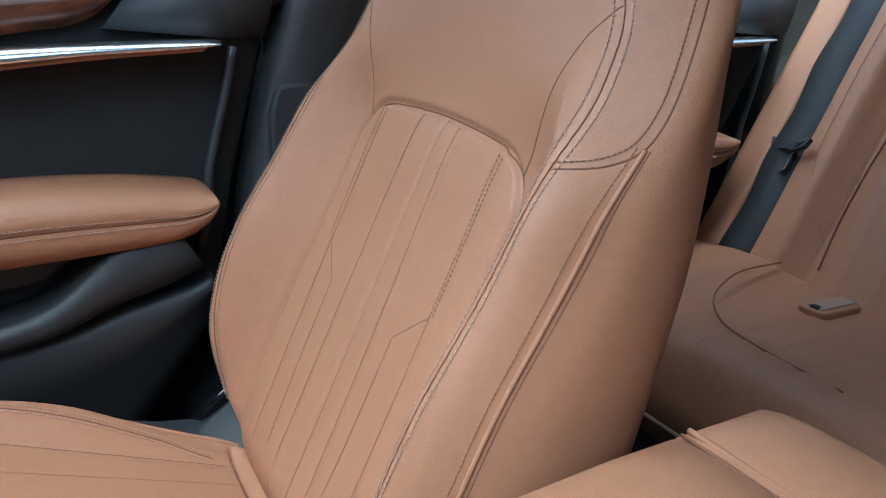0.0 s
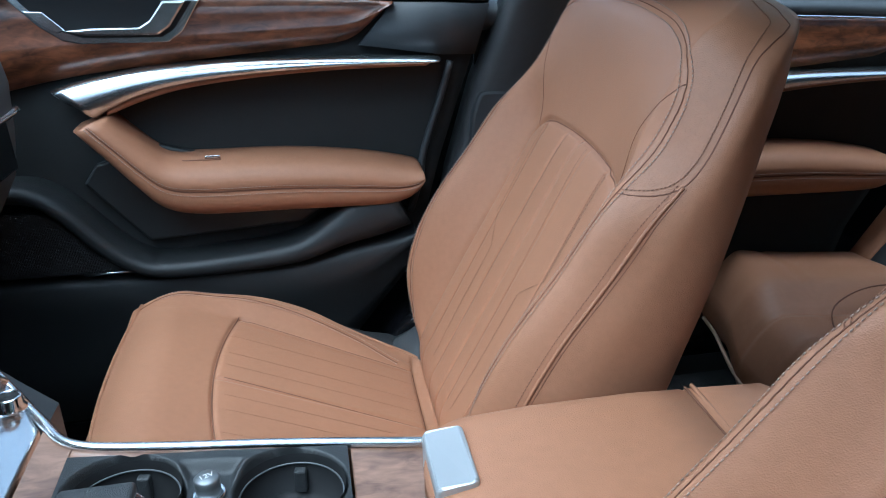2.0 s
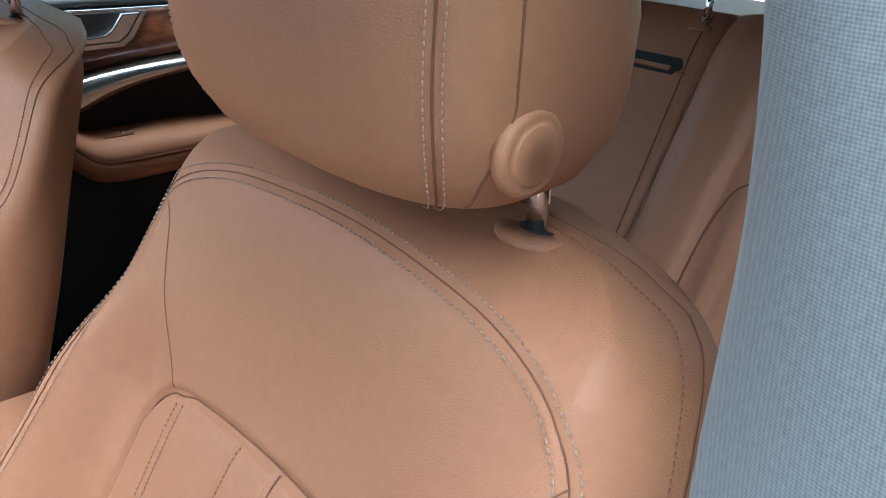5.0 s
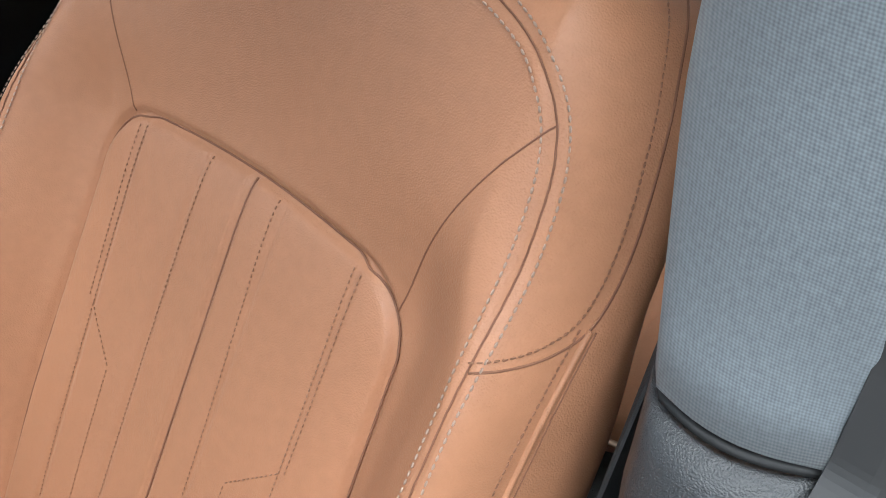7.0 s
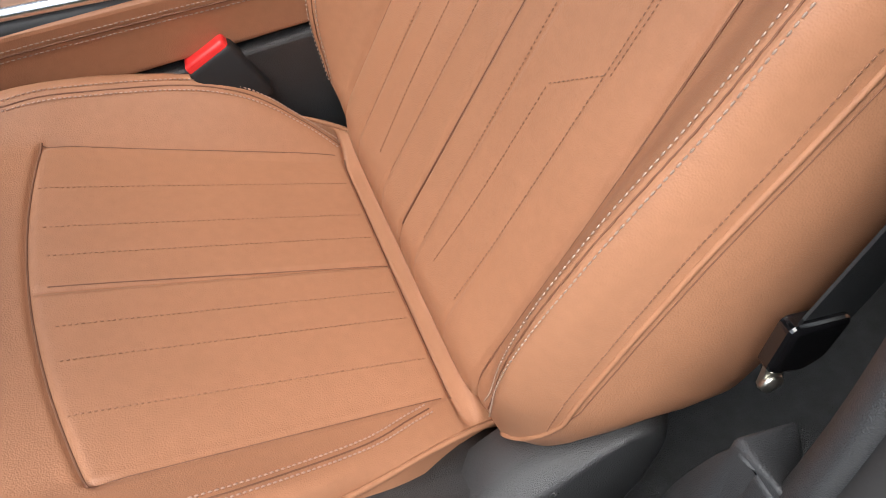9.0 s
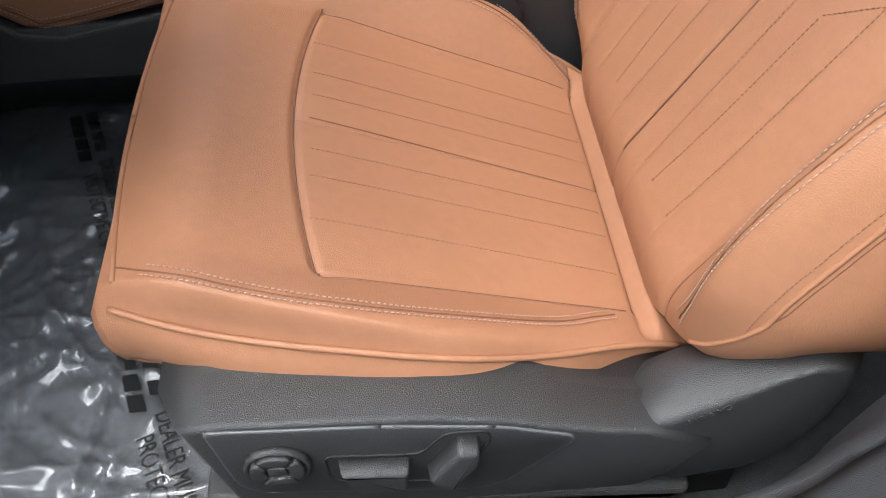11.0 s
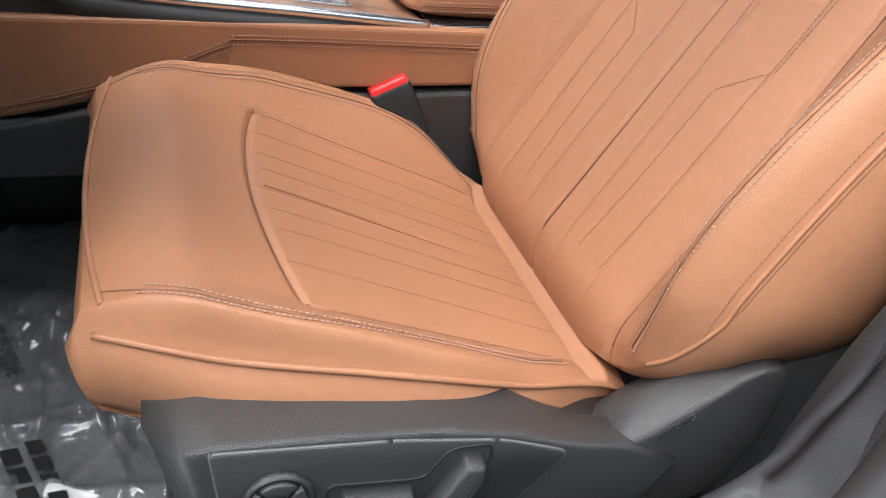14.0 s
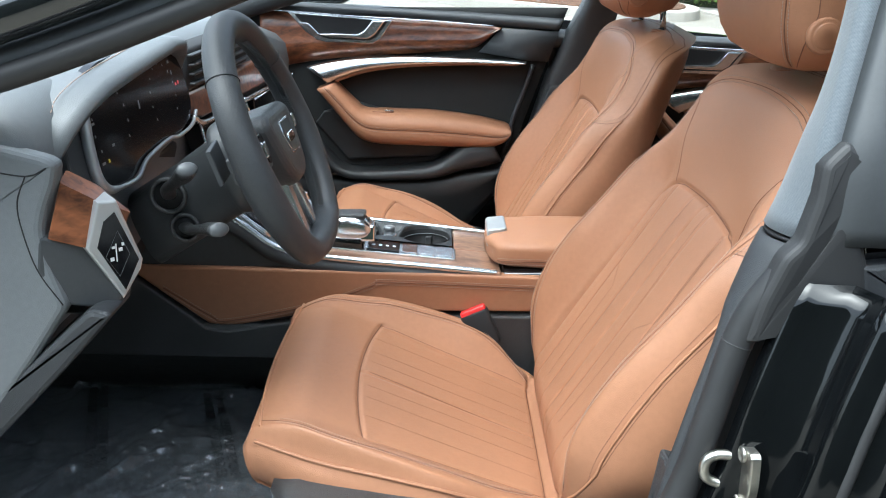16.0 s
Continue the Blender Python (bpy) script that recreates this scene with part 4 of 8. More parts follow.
def passenger_door(name, label, dx, dz, adx, adz, dark_wood, y0, x_front, x_rear):
    e = thing(name, (dx, y0 + 0.05, 0.2), label, "car door", "passenger side doors")
    S = lambda st: [((a[0] + dx, a[1] + dz), (b[0] + dx, b[1] + dz)) for a, b in st]
    A = lambda st: [((a[0] + adx, a[1] + adz), (b[0] + adx, b[1] + adz)) for a, b in st]
    # inner panel, curved slightly, with its rear edge leaning
    V = []
    for z in np.linspace(-0.04, 0.70, 38):
        xr = x_rear(z)
        row = []
        for u in np.linspace(0, 1, 40):
            x = x_front + (xr - x_front) * u
            y = y0 + 0.014 + 0.012 * sstep(z, 0.60, 0.70) - 0.03 * (1 - sstep(z, 0.05, 0.30)) * 0.4 - 0.006 * math.sin(math.pi * u)
            row.append((x, y, z + dz * (z / 0.7)))
        V.append(row)
    pan = part("door_panel", data(*grid(np.array(V))), DOORCLOTH, e)
    m = pan.modifiers.new("thickness", "SOLIDIFY")
    m.thickness, m.offset = 0.012, 0
    # top ledge under the window
    led = S([((-0.60, 0.722), (-0.60, 0.676)), ((-0.23, 0.706), (-0.23, 0.684)), ((0.03, 0.694), (0.03, 0.668)), ((0.21, 0.684), (0.21, 0.652)), ((0.39, 0.672), (0.375, 0.640))])
    part("window_ledge", sweep(resample(led), [(0, -0.06), (-0.02, -0.03), (0.0, 0.0), (0.25, 0.02), (0.7, 0.026), (1.0, 0.016), (1.0, -0.03)], y0 + 0.015), BLACK_SOFT, e)
    part("rear_quarter", sweep(S([((0.225, 0.650), (0.165, 0.585)), ((0.30, 0.646), (0.30, 0.562)), ((0.378, 0.640), (0.352, 0.560))]), [(0, 0), (0.02, 0.012), (0.5, 0.016), (0.98, 0.012), (1, 0)], y0), BLACK_SOFT, e)
    # wood inlay
    wd = S([((-0.42, 0.694), (-0.42, 0.535)), ((-0.31, 0.684), (-0.31, 0.556)), ((-0.2, 0.677), (-0.2, 0.569)), ((-0.06, 0.670), (-0.06, 0.578)), ((0.08, 0.662), (0.08, 0.587)), ((0.155, 0.656), (0.150, 0.595)), ((0.200, 0.652), (0.190, 0.622)), ((0.224, 0.650), (0.219, 0.645))])
    wood = part("wood_inlay", sweep(resample(wd), [(0, -0.01), (0.0, 0.010), (0.3, 0.014), (0.56, 0.016), (0.6, 0.018), (0.98, 0.004), (1.0, -0.01)], y0 - 0.004), dark_wood, e, "burl walnut inlay")
    part("inlay_strip", tube(curve([(x + dx, y0 - 0.018, z + dz) for x, z in ((-0.42, 0.697), (-0.2, 0.680), (0.0, 0.669), (0.202, 0.654))], 0.02), 0.0028, 8), CHROME, e, "thin aluminium strip")
    # aluminium blade
    bl = S([((-0.300, 0.548), (-0.240, 0.506)), ((-0.25, 0.560), (-0.217, 0.518)), ((-0.178, 0.571), (-0.167, 0.536)), ((-0.10, 0.576), (-0.10, 0.549)), ((0.0, 0.577), (0.0, 0.557)), ((0.13, 0.573), (0.13, 0.560)), ((0.25, 0.566), (0.25, 0.557)), ((0.292, 0.562), (0.286, 0.558))])
    part("aluminium_blade", sweep(resample(bl), [(0, 0.0), (0.0, 0.035), (0.12, 0.044), (0.5, 0.050), (0.9, 0.052), (1.0, 0.046), (1.0, 0.0)], y0), CHROME, e, "satin aluminium blade")
    rim = S([((-0.222, 0.516), (-0.224, 0.507)), ((-0.167, 0.537), (-0.165, 0.527)), ((-0.10, 0.550), (-0.10, 0.541)), ((0.0, 0.558), (0.0, 0.550)), ((0.13, 0.561), (0.13, 0.554)), ((0.275, 0.558), (0.268, 0.552))])
    part("blade_underlay", sweep(resample(rim), [(0, 0.0), (0.0, 0.04), (0.5, 0.044), (1.0, 0.038), (1.0, 0.0)], y0), LEATHER, e, "tan leather strip")
    # dark cloth panel frame at the rear
    part("panel_frame", tube(curve([(x + dx, y0 - 0.006, z + dz) for x, z in ((0.312, 0.552), (0.296, 0.50), (0.262, 0.405), (0.255, 0.36), (0.235, 0.30))], 0.02), 0.006, 8), BLACK_SOFT, e)
    # armrest
    ar = A([((-0.222, 0.508), (-0.273, 0.492)), ((-0.187, 0.472), (-0.236, 0.447)), ((-0.158, 0.446), (-0.196, 0.397)), ((-0.135, 0.437), (-0.160, 0.358)), ((-0.09, 0.434), (-0.105, 0.342)), ((0.02, 0.430), (0.02, 0.337)), ((0.10, 0.422), (0.10, 0.334)), ((0.17, 0.411), (0.165, 0.332)), ((0.222, 0.399), (0.210, 0.336)), ((0.245, 0.392), (0.240, 0.352)), ((0.253, 0.386), (0.252, 0.372))])
    prof = [(0, -0.01), (0.0, 0.012), (0.02, 0.034), (0.07, 0.058), (0.17, 0.076), (0.32, 0.084), (0.45, 0.086), (0.50, 0.083), (0.55, 0.086), (0.75, 0.084), (0.9, 0.074), (0.98, 0.056), (1.0, 0.03), (1.0, -0.01)]
    st = resample(ar)
    arm = part("armrest", sweep(st, prof, y0), LEATHER, e, "tan leather armrest with double stitching")
    sl = [[], [], []]
    for (tx, tz), (bx, bz) in st[:-2]:
        for k, t in enumerate((0.44, 0.50, 0.56)):
            d = (0.0870, 0.0838, 0.0870)[k]
            sl[k].append((tx + (bx - tx) * t, y0 - d, tz + (bz - tz) * t))
    part("armrest_seam", tube(sl[1], 0.0011), SEAM, arm)
    part("stitching", stitches([sl[0]], 0.0052, 0.0036, 0.0007), THREAD_LIGHT, arm)
    part("stitching", stitches([sl[2]], 0.0052, 0.0036, 0.0007), THREAD_LIGHT, arm)
    sw = part("window_switch_well", prism(rrect(0.030, 0.0065, 0.003, 4), lambda a, b, d: (adx - 0.095 + a, y0 - 0.045 - b * 0.9, adz + 0.4255 + d + b * 0.35 - a * 0.03), 0.0, 0.004, 0.001), SEAM, arm)
    part("window_switch", prism(rrect(0.012, 0.004, 0.0015, 3), lambda a, b, d: (adx - 0.078 + a, y0 - 0.045 - b * 0.9, adz + 0.4265 + d + b * 0.35), 0.002, 0.008, 0.001), CHROME, sw)
    # door pull and bezel
    P = lambda x, z, d: (x + dx, y0 - d, z + dz)
    bez = [(-0.345, 0.690), (-0.300, 0.640), (-0.270, 0.618), (-0.245, 0.612), (-0.120, 0.608), (-0.098, 0.622), (-0.066, 0.668)]
    inn = [(-0.325, 0.684), (-0.288, 0.640), (-0.240, 0.621), (-0.128, 0.617), (-0.110, 0.627), (-0.078, 0.667)]
    part("pull_bezel", prism(bez, P, 0.0, 0.022, 0.002), CHROME, e, "satin silver bezel", smooth=False)
    part("pull_recess", prism(inn, P, 0.005, 0.0235, 0.0), DARK, e, smooth=False)
    part("door_pull", prism([(-0.268, 0.634), (-0.232, 0.625), (-0.132, 0.621), (-0.114, 0.632), (-0.086, 0.668), (-0.120, 0.669), (-0.142, 0.643), (-0.158, 0.634), (-0.225, 0.636)], P, 0.012, 0.034, 0.003), CHROME, e, "satin silver door pull", smooth=False)
    part("lock_switch", prism([(-0.318, 0.664), (-0.300, 0.645), (-0.276, 0.629), (-0.262, 0.634), (-0.290, 0.662)], P, 0.02, 0.026, 0.002), CHROME, e, smooth=False)
    return e, S, A


def xr_front(z):
    return float(np.interp(z, [-0.04, 0.06, 0.12, 0.16, 0.21, 0.39, 0.56, 0.70], [-0.02, 0.06, 0.12, 0.20, 0.240, 0.292, 0.352, 0.405]))


pd, S1, A1 = passenger_door("front_passenger_door", "closed black front passenger door with tan armrest and burl inlay", 0.0, 0.0, 0.0, 0.0, WOOD, 0.772, -0.72, xr_front)
rd, S2, A2 = passenger_door("rear_passenger_door", "closed black rear passenger door with tan armrest and dark inlay", 0.958, -0.082, 0.885, -0.060, WOOD, 0.790, 0.36, lambda z: float(np.interp(z, [-0.04, 0.2, 0.45, 0.70], [1.02, 1.10, 1.24, 1.40])))
# pocket with its rim in the front door
Y0 = 0.772
rim = [((-0.56, 0.430), (-0.56, 0.395)), ((-0.40, 0.415), (-0.40, 0.375)), ((-0.345, 0.405), (-0.357, 0.368)), ((-0.30, 0.372), (-0.325, 0.338)), ((-0.245, 0.308), (-0.275, 0.278)), ((-0.205, 0.276), (-0.222, 0.243)), ((-0.16, 0.268), (-0.165, 0.228)), ((-0.06, 0.272), (-0.06, 0.225)), ((0.02, 0.279), (0.025, 0.228)), ((0.06, 0.293), (0.075, 0.235)), ((0.10, 0.321), (0.128, 0.245)), ((0.135, 0.345), (0.20, 0.252)), ((0.20, 0.352), (0.243, 0.270))]
part("pocket_rim", sweep(resample(rim), [(0, -0.02), (-0.02, 0.03), (0.0, 0.060), (0.10, 0.070), (0.40, 0.074), (0.62, 0.068), (0.72, 0.050), (0.74, -0.02)], Y0), DOORPLASTIC, pd)
part("lower_panel", sweep(resample([((-0.56, 0.255), (-0.56, -0.03)), ((-0.25, 0.244), (-0.25, -0.03)), ((-0.2, 0.243), (-0.2, -0.03)), ((0.02, 0.240), (0.0, -0.03)), ((0.128, 0.258), (0.06, 0.0)), ((0.20, 0.268), (0.14, 0.10)), ((0.238, 0.278), (0.225, 0.20))]), [(0, -0.02), (0.0, 0.045), (0.05, 0.054), (0.2, 0.056), (0.28, 0.046), (0.6, 0.04), (1, 0.02), (1, -0.02)], Y0), DOORPLASTIC, pd)
part("speaker_grille", prism([(-0.345, 0.366), (-0.222, 0.258), (-0.56, 0.262), (-0.56, 0.375)], lambda x, z, d: (x, Y0 - d, z), 0.0, 0.058, 0.004), mat("black_perforated_grille", (0.008, 0.008, 0.009), 0.6, bump=1.0, bscale=420, bkind="weave", dist=0.002), pd, "black perforated speaker grille", smooth=False)
part("grille_strip", tube([(-0.30, Y0 - 0.062, 0.259), (-0.26, Y0 - 0.062, 0.260), (-0.222, Y0 - 0.062, 0.259)], 0.0022, 6), CHROME, pd, "thin bright strip")
part("pocket_liner", prism([(-0.285, 0.395), (-0.262, 0.425), (-0.16, 0.45), (0.14, 0.36), (0.05, 0.30), (-0.2, 0.29)], lambda x, z, d: (x, Y0 - d, z), 0.0, 0.012, 0.004), DOORPLASTIC, pd, smooth=False)
# side mirror of the passenger side, outside the window
mr = thing("side_mirror", (-0.26, 0.95, 0.70), "black passenger side mirror with dark glass", "mirror")
part("mirror_housing", prism(rounded([(-0.40, 0.70), (-0.22, 0.698), (-0.19, 0.715), (-0.175, 0.775), (-0.20, 0.83), (-0.40, 0.85)], 0.015), lambda x, z, d: (x, d, z), 1.05, 0.93, 0.012, 3), PAINT, mr)
part("mirror_glass", prism(rounded([(-0.39, 0.715), (-0.232, 0.712), (-0.208, 0.725), (-0.197, 0.77), (-0.215, 0.815), (-0.39, 0.835)], 0.012), lambda x, z, d: (x, d, z), 0.935, 0.927, 0.001), POLISH, mr, smooth=False)
part("mirror_foot", box(-0.42, -0.36, 0.82, 0.96, 0.705, 0.735, 0.008), PAINT, mr)
# passenger side centre pillar
bp_ = thing("centre_pillar", (0.42, 0.78, 0.3), "black plastic passenger side centre pillar trim", "pillar trim", kind="structure")
rings = []
for x, y, z, w in ((0.24, 0.80, -0.06, 0.17), (0.27, 0.79, 0.18, 0.16), (0.305, 0.775, 0.36, 0.15), (0.352, 0.765, 0.52, 0.135), (0.392, 0.755, 0.62, 0.12), (0.43, 0.735, 0.70, 0.10), (0.462, 0.69, 0.79, 0.085), (0.50, 0.62, 0.93, 0.075), (0.51, 0.59, 0.99, 0.075)):
    rings.append([(x, y + 0.05, z), (x + 0.004, y + 0.012, z), (x + 0.014, y, z), (x + 0.03, y - 0.006, z), (x + w * 0.6, y - 0.008, z), (x + w, y, z), (x + w + 0.005, y + 0.05, z)])
part("pillar_trim", loft(rings), BLACK, bp_)
part("belt_slot_cover", prism(rounded([(0.345, 0.46), (0.36, 0.50), (0.41, 0.50), (0.40, 0.40), (0.34, 0.38)], 0.012), lambda x, z, d: (x, 0.778 - d, z), 0.0, 0.02, 0.006), BLACK_SOFT, bp_, smooth=False)
tagged(part("door_sill", prism([(-0.7, -0.07), (0.05, -0.06), (0.14, 0.02), (0.20, 0.11), (0.27, 0.16), (0.42, 0.16), (0.42, -0.1), (-0.7, -0.1)], lambda x, z, d: (x, d, z), 0.80, 0.70, 0.008), GLOSS), "glossy black inner door sill", "sill", kind="structure")


# ---- centre console ----
def ctop(x):
    return 0.306 - 0.10 * x


con = thing("centre_console", (-0.05, 0.005, FLOOR), "centre console with walnut top, aluminium edges and tan leather sides", "console")
for s, yy in ((-1, -0.122), (1, 0.132)):
    side = [(-0.485, 0.305), (-0.12, 0.297), (0.24, 0.284), (0.52, 0.27), (0.52, 0.213), (0.02, 0.216), (-0.06, 0.226), (-0.16, 0.215), (-0.33, 0.184), (-0.365, 0.191), (-0.44, 0.25), (-0.485, 0.287)]
    leather = part("leather_side", prism(side, lambda x, z, d: (x, yy + s * d, z), -0.018, 0.0, 0.006, 3), LEATHER, con, smooth=False)
    line = curve([(-0.44, 0.262), (-0.36, 0.207), (-0.325, 0.197), (-0.16, 0.232), (-0.06, 0.268), (-0.03, 0.274), (0.24, 0.262), (0.5, 0.25)], 0.01)
    part("leather_seam", tube([(p[0], yy + s * 0.0005, p[1]) for p in line], 0.0012), SEAM, leather)
    for o in (0.005, -0.005):
        part("stitching", stitches([[(p[0], yy + s * 0.0008, p[1] + o) for p in line]], 0.0050, 0.0034, 0.0007), THREAD_LIGHT, leather)
    part("tunnel_side", prism([(-0.62, 0.285), (-0.485, 0.283), (-0.37, 0.186), (-0.33, 0.178), (-0.16, 0.208), (0.55, 0.21), (0.55, FLOOR), (-0.10, FLOOR), (-0.13, 0.12), (-0.62, 0.13)], lambda x, z, d: (x, yy + s * d, z), -0.04, 0.006, 0.004), BLACK, con, smooth=False)
    foot = 0.115 if s < 0 else 0.12
    kp = []
    for x in np.linspace(-0.95, -0.10, 12):
        prof = [(yy - s * 0.002, 0.19), (yy - s * 0.006, 0.165), (yy + (foot - yy) * 0.25, 0.10), (yy + (foot - yy) * 0.7, 0.0), (foot, FLOOR - 0.01)]
        kp.append([(x, y, z) for y, z in prof])
    k = part("kick_panel", data(*grid(np.array(kp))), CARPET, con)
    m = k.modifiers.new("thickness", "SOLIDIFY")
    m.thickness, m.offset = 0.01, 0
    # aluminium edge, gloss strip below
    edge = [(-0.62, 0.66 * 0 + 0.60), (-0.40, 0.455), (-0.30, 0.388), (-0.245, 0.345), (-0.20, 0.327), (-0.12, 0.3155), (0.03, 0.302), (0.170, 0.288)]
    if s > 0:
        pts = [(-0.40, 0.30, 0.46), (-0.30, 0.262, 0.385), (-0.25, 0.222, 0.345), (-0.205, 0.170, 0.328), (-0.17, 0.132, 0.323), (-0.10, 0.122, 0.3165), (0.03, 0.118, 0.3035), (0.172, 0.108, 0.290)]
        part("aluminium_edge", tube(curve(pts, 0.01), 0.0055, 10), CHROME, con, "satin aluminium edge strip")
    else:
        pts = [(x, -0.113, z) for x, z in edge[1:]]
        part("aluminium_edge", tube(curve(pts, 0.01), 0.0062, 10), CHROME, con, "satin aluminium edge strip")
        part("gloss_strip", sweep([((x, z - 0.005), (x, z - 0.030)) for x, z in edge[1:]], [(0, -0.01), (0, 0.0), (0.5, 0.004), (1, 0.002), (1, -0.01)], -0.1165), BLACK_SOFT, con)
CT = lambda x, y, d: (x, y, ctop(x) + d - 0.004 + 0.02 * y)
for strip in ([(-0.203, -0.108), (0.172, -0.108), (0.172, 0.003), (-0.203, 0.003)], [(-0.203, 0.0035), (-0.170, 0.0035), (-0.170, 0.127), (-0.203, 0.160)], [(0.0865, 0.0035), (0.172, 0.0035), (0.172, 0.106), (0.0865, 0.110)], [(-0.1695, 0.110), (0.086, 0.110), (0.03, 0.115), (-0.10, 0.119), (-0.1695, 0.127)]):
    part("wood_top", prism(strip, CT, -0.012, 0.0, 0.0015), WOOD_GREY, con, "satin walnut veneer top", smooth=False)
part("body_core", box(-0.12, 0.54, -0.095, 0.105, FLOOR, 0.245, 0.004), DARK, con)
# cup holder tray with two wells
tray = thing("cup_holder_tray", (-0.04, 0.055, ctop(-0.04)), "black double cup holder tray set in the console", "cup holder")
cups = ((-0.112, 0.057), (0.030, 0.056))
CR = 0.0490


def tray_mesh():
    x0, x1, y0, y1 = -0.168, 0.084, 0.004, 0.108
    nx, ny = 127, 53
    V = []
    for i in range(ny):
        row = []
        for j in range(nx):
            x, y = x0 + (x1 - x0) * j / (nx - 1), y0 + (y1 - y0) * i / (ny - 1)
            d = min(math.hypot(x - cx, y - cy) - CR for cx, cy in cups)
            mid = max(abs(x + 0.041) - 0.024, abs(y - 0.062) - 0.030)
            z = 0.003
            dip = float(sstep(-d, -0.003, 0.004))
            z -= 0.010 * float(sstep(-mid, -0.006, 0.008)) * (1 - dip)
            z -= 0.050 * dip
            row.append((x, y, ctop(x) + z + 0.02 * y - 0.002))
        V.append(row)
    return data(*grid(np.array(V)))


part("tray", tray_mesh(), DOORPLASTIC, tray)
for cx, cy in cups:
    zt = ctop(cx) + 0.02 * cy
    cupm = lathe([(CR + 0.0005, -0.004), (CR - 0.001, -0.010), (CR - 0.003, -0.045), (CR - 0.010, -0.048), (0.0, -0.048)], (cx, cy, zt), "z", 48, False)
    well = part("cup_well", cupm, DARK, tray)
    part("well_ring", tube([(cx + (CR - 0.002) * math.cos(a), cy + (CR - 0.002) * math.sin(a), zt - 0.013) for a in np.linspace(0, 2 * math.pi, 49)[:-1]], 0.0009, 6, True), GREY_MARK, well)
    for a in (200, 330, 80):
        ca, sa = math.cos(radians(a)), math.sin(radians(a))
        tab = prism(rrect(0.006, 0.012, 0.002, 3), lambda u, v, d: (cx + ca * (CR - 0.004 - d) - sa * u, cy + sa * (CR - 0.004 - d) + ca * u, zt - 0.030 + v), -0.002, 0.006, 0.002)
        part("grip_tab", tab, BLACK, well, smooth=False)
for at, label in (((-0.041, 0.058), "twelve volt"),):
    zt = ctop(at[0]) + 0.02 * at[1] - 0.010
    sock = thing("power_socket", (at[0], at[1], zt), "round power socket cap with bright ring between the cup wells", "power socket")
    part("socket_ring", lathe([(0.0, 0.0), (0.0145, 0.0), (0.0150, 0.003), (0.0135, 0.0045), (0.0118, 0.003), (0.0, 0.003)], (at[0], at[1], zt), "z", 32), POLISH, sock)
    part("socket_cap", lathe([(0.0, 0.002), (0.0108, 0.002), (0.0112, 0.010), (0.0100, 0.012), (0.0112, 0.014), (0.0112, 0.019), (0.0100, 0.0205), (0.0, 0.0208)], (at[0], at[1], zt), "z", 32), mat("grey_anodised_cap", (0.22, 0.23, 0.24), 0.35, 0.6), sock)
    tx = bpy.data.curves.new("cap_mark", "FONT")
    tx.body, tx.size, tx.align_x, tx.align_y, tx.extrude = "12V", 0.0085, "CENTER", "CENTER", 0.0002
    to = new("cap_mark", tx)
    tx.materials.append(WHITE_MARK)
    to.parent = sock
    to.matrix_parent_inverse = sock.matrix_basis.inverted()
    to.matrix_basis = pose(at[0], at[1], zt + 0.0211, 0, 0, 25)
# start area: aluminium plate in front with the socket ring, button panels
plate = part("front_plate", prism([(-0.32, -0.09), (-0.208, -0.100), (-0.208, 0.165), (-0.245, 0.215), (-0.32, 0.25)], lambda x, y, d: (x, y, (ctop(x) + 0.02 * y - 0.006 if x > -0.21 else 0.327 + (-0.21 - x) * 0.5 + 0.02 * y) + d), -0.02, 0.0, 0.002), CHROME, con, "brushed aluminium front plate", smooth=False)
PLT = lambda x, y, d: (x, y, 0.327 + (-0.21 - x) * 0.5 + 0.02 * y + d)
sb = thing("start_button", (-0.220, -0.052, 0.332), "oval aluminium engine start button in the console plate", "push button")
part("button_ring", tube([PLT(-0.222 + 0.013 * math.cos(a), -0.056 + 0.026 * math.sin(a), 0.001) for a in np.linspace(0, 2 * math.pi, 37)[:-1]], 0.0012, 6, True), GLOSS, sb)
part("button_face", prism([(-0.222 + 0.0115 * math.cos(a), -0.056 + 0.0245 * math.sin(a)) for a in np.linspace(0, 2 * math.pi, 37)[:-1]], PLT, 0.0, 0.0022, 0.0008), CHROME, sb, smooth=False)
tp = thing("volume_pad", (-0.225, 0.04, 0.335), "square aluminium pad with dark frame in the console plate", "control panel")
part("pad_frame", prism(rounded([(-0.242, -0.008), (-0.211, -0.008), (-0.211, 0.066), (-0.242, 0.066)], 0.003), PLT, 0.0, 0.0012, 0.0004), GLOSS, tp, smooth=False)
part("pad_face", prism(rounded([(-0.239, -0.004), (-0.214, -0.004), (-0.214, 0.062), (-0.239, 0.062)], 0.003), PLT, 0.001, 0.0028, 0.0006), CHROME, tp, smooth=False)
lg = thing("cigar_socket", (-0.232, 0.175, 0.345), "bright ringed socket in the aluminium console plate", "power socket")
part("socket_body", lathe([(0.0135, -0.004), (0.0155, 0.0), (0.0160, 0.003), (0.0130, 0.006), (0.0128, 0.013), (0.0112, 0.0145), (0.0095, 0.0135), (0.0092, -0.012), (0.0, -0.012)], (-0.232, 0.175, 0.345), "z", 32), POLISH, lg)
part("socket_bore", lathe([(0.0090, 0.0128), (0.0088, -0.010), (0.0, -0.010)], (-0.232, 0.175, 0.345), "z", 24), DARK, lg)
bp1 = thing("console_buttons", (0.01, -0.03, ctop(0.01)), "gloss black and aluminium button strip on the console", "control panel")
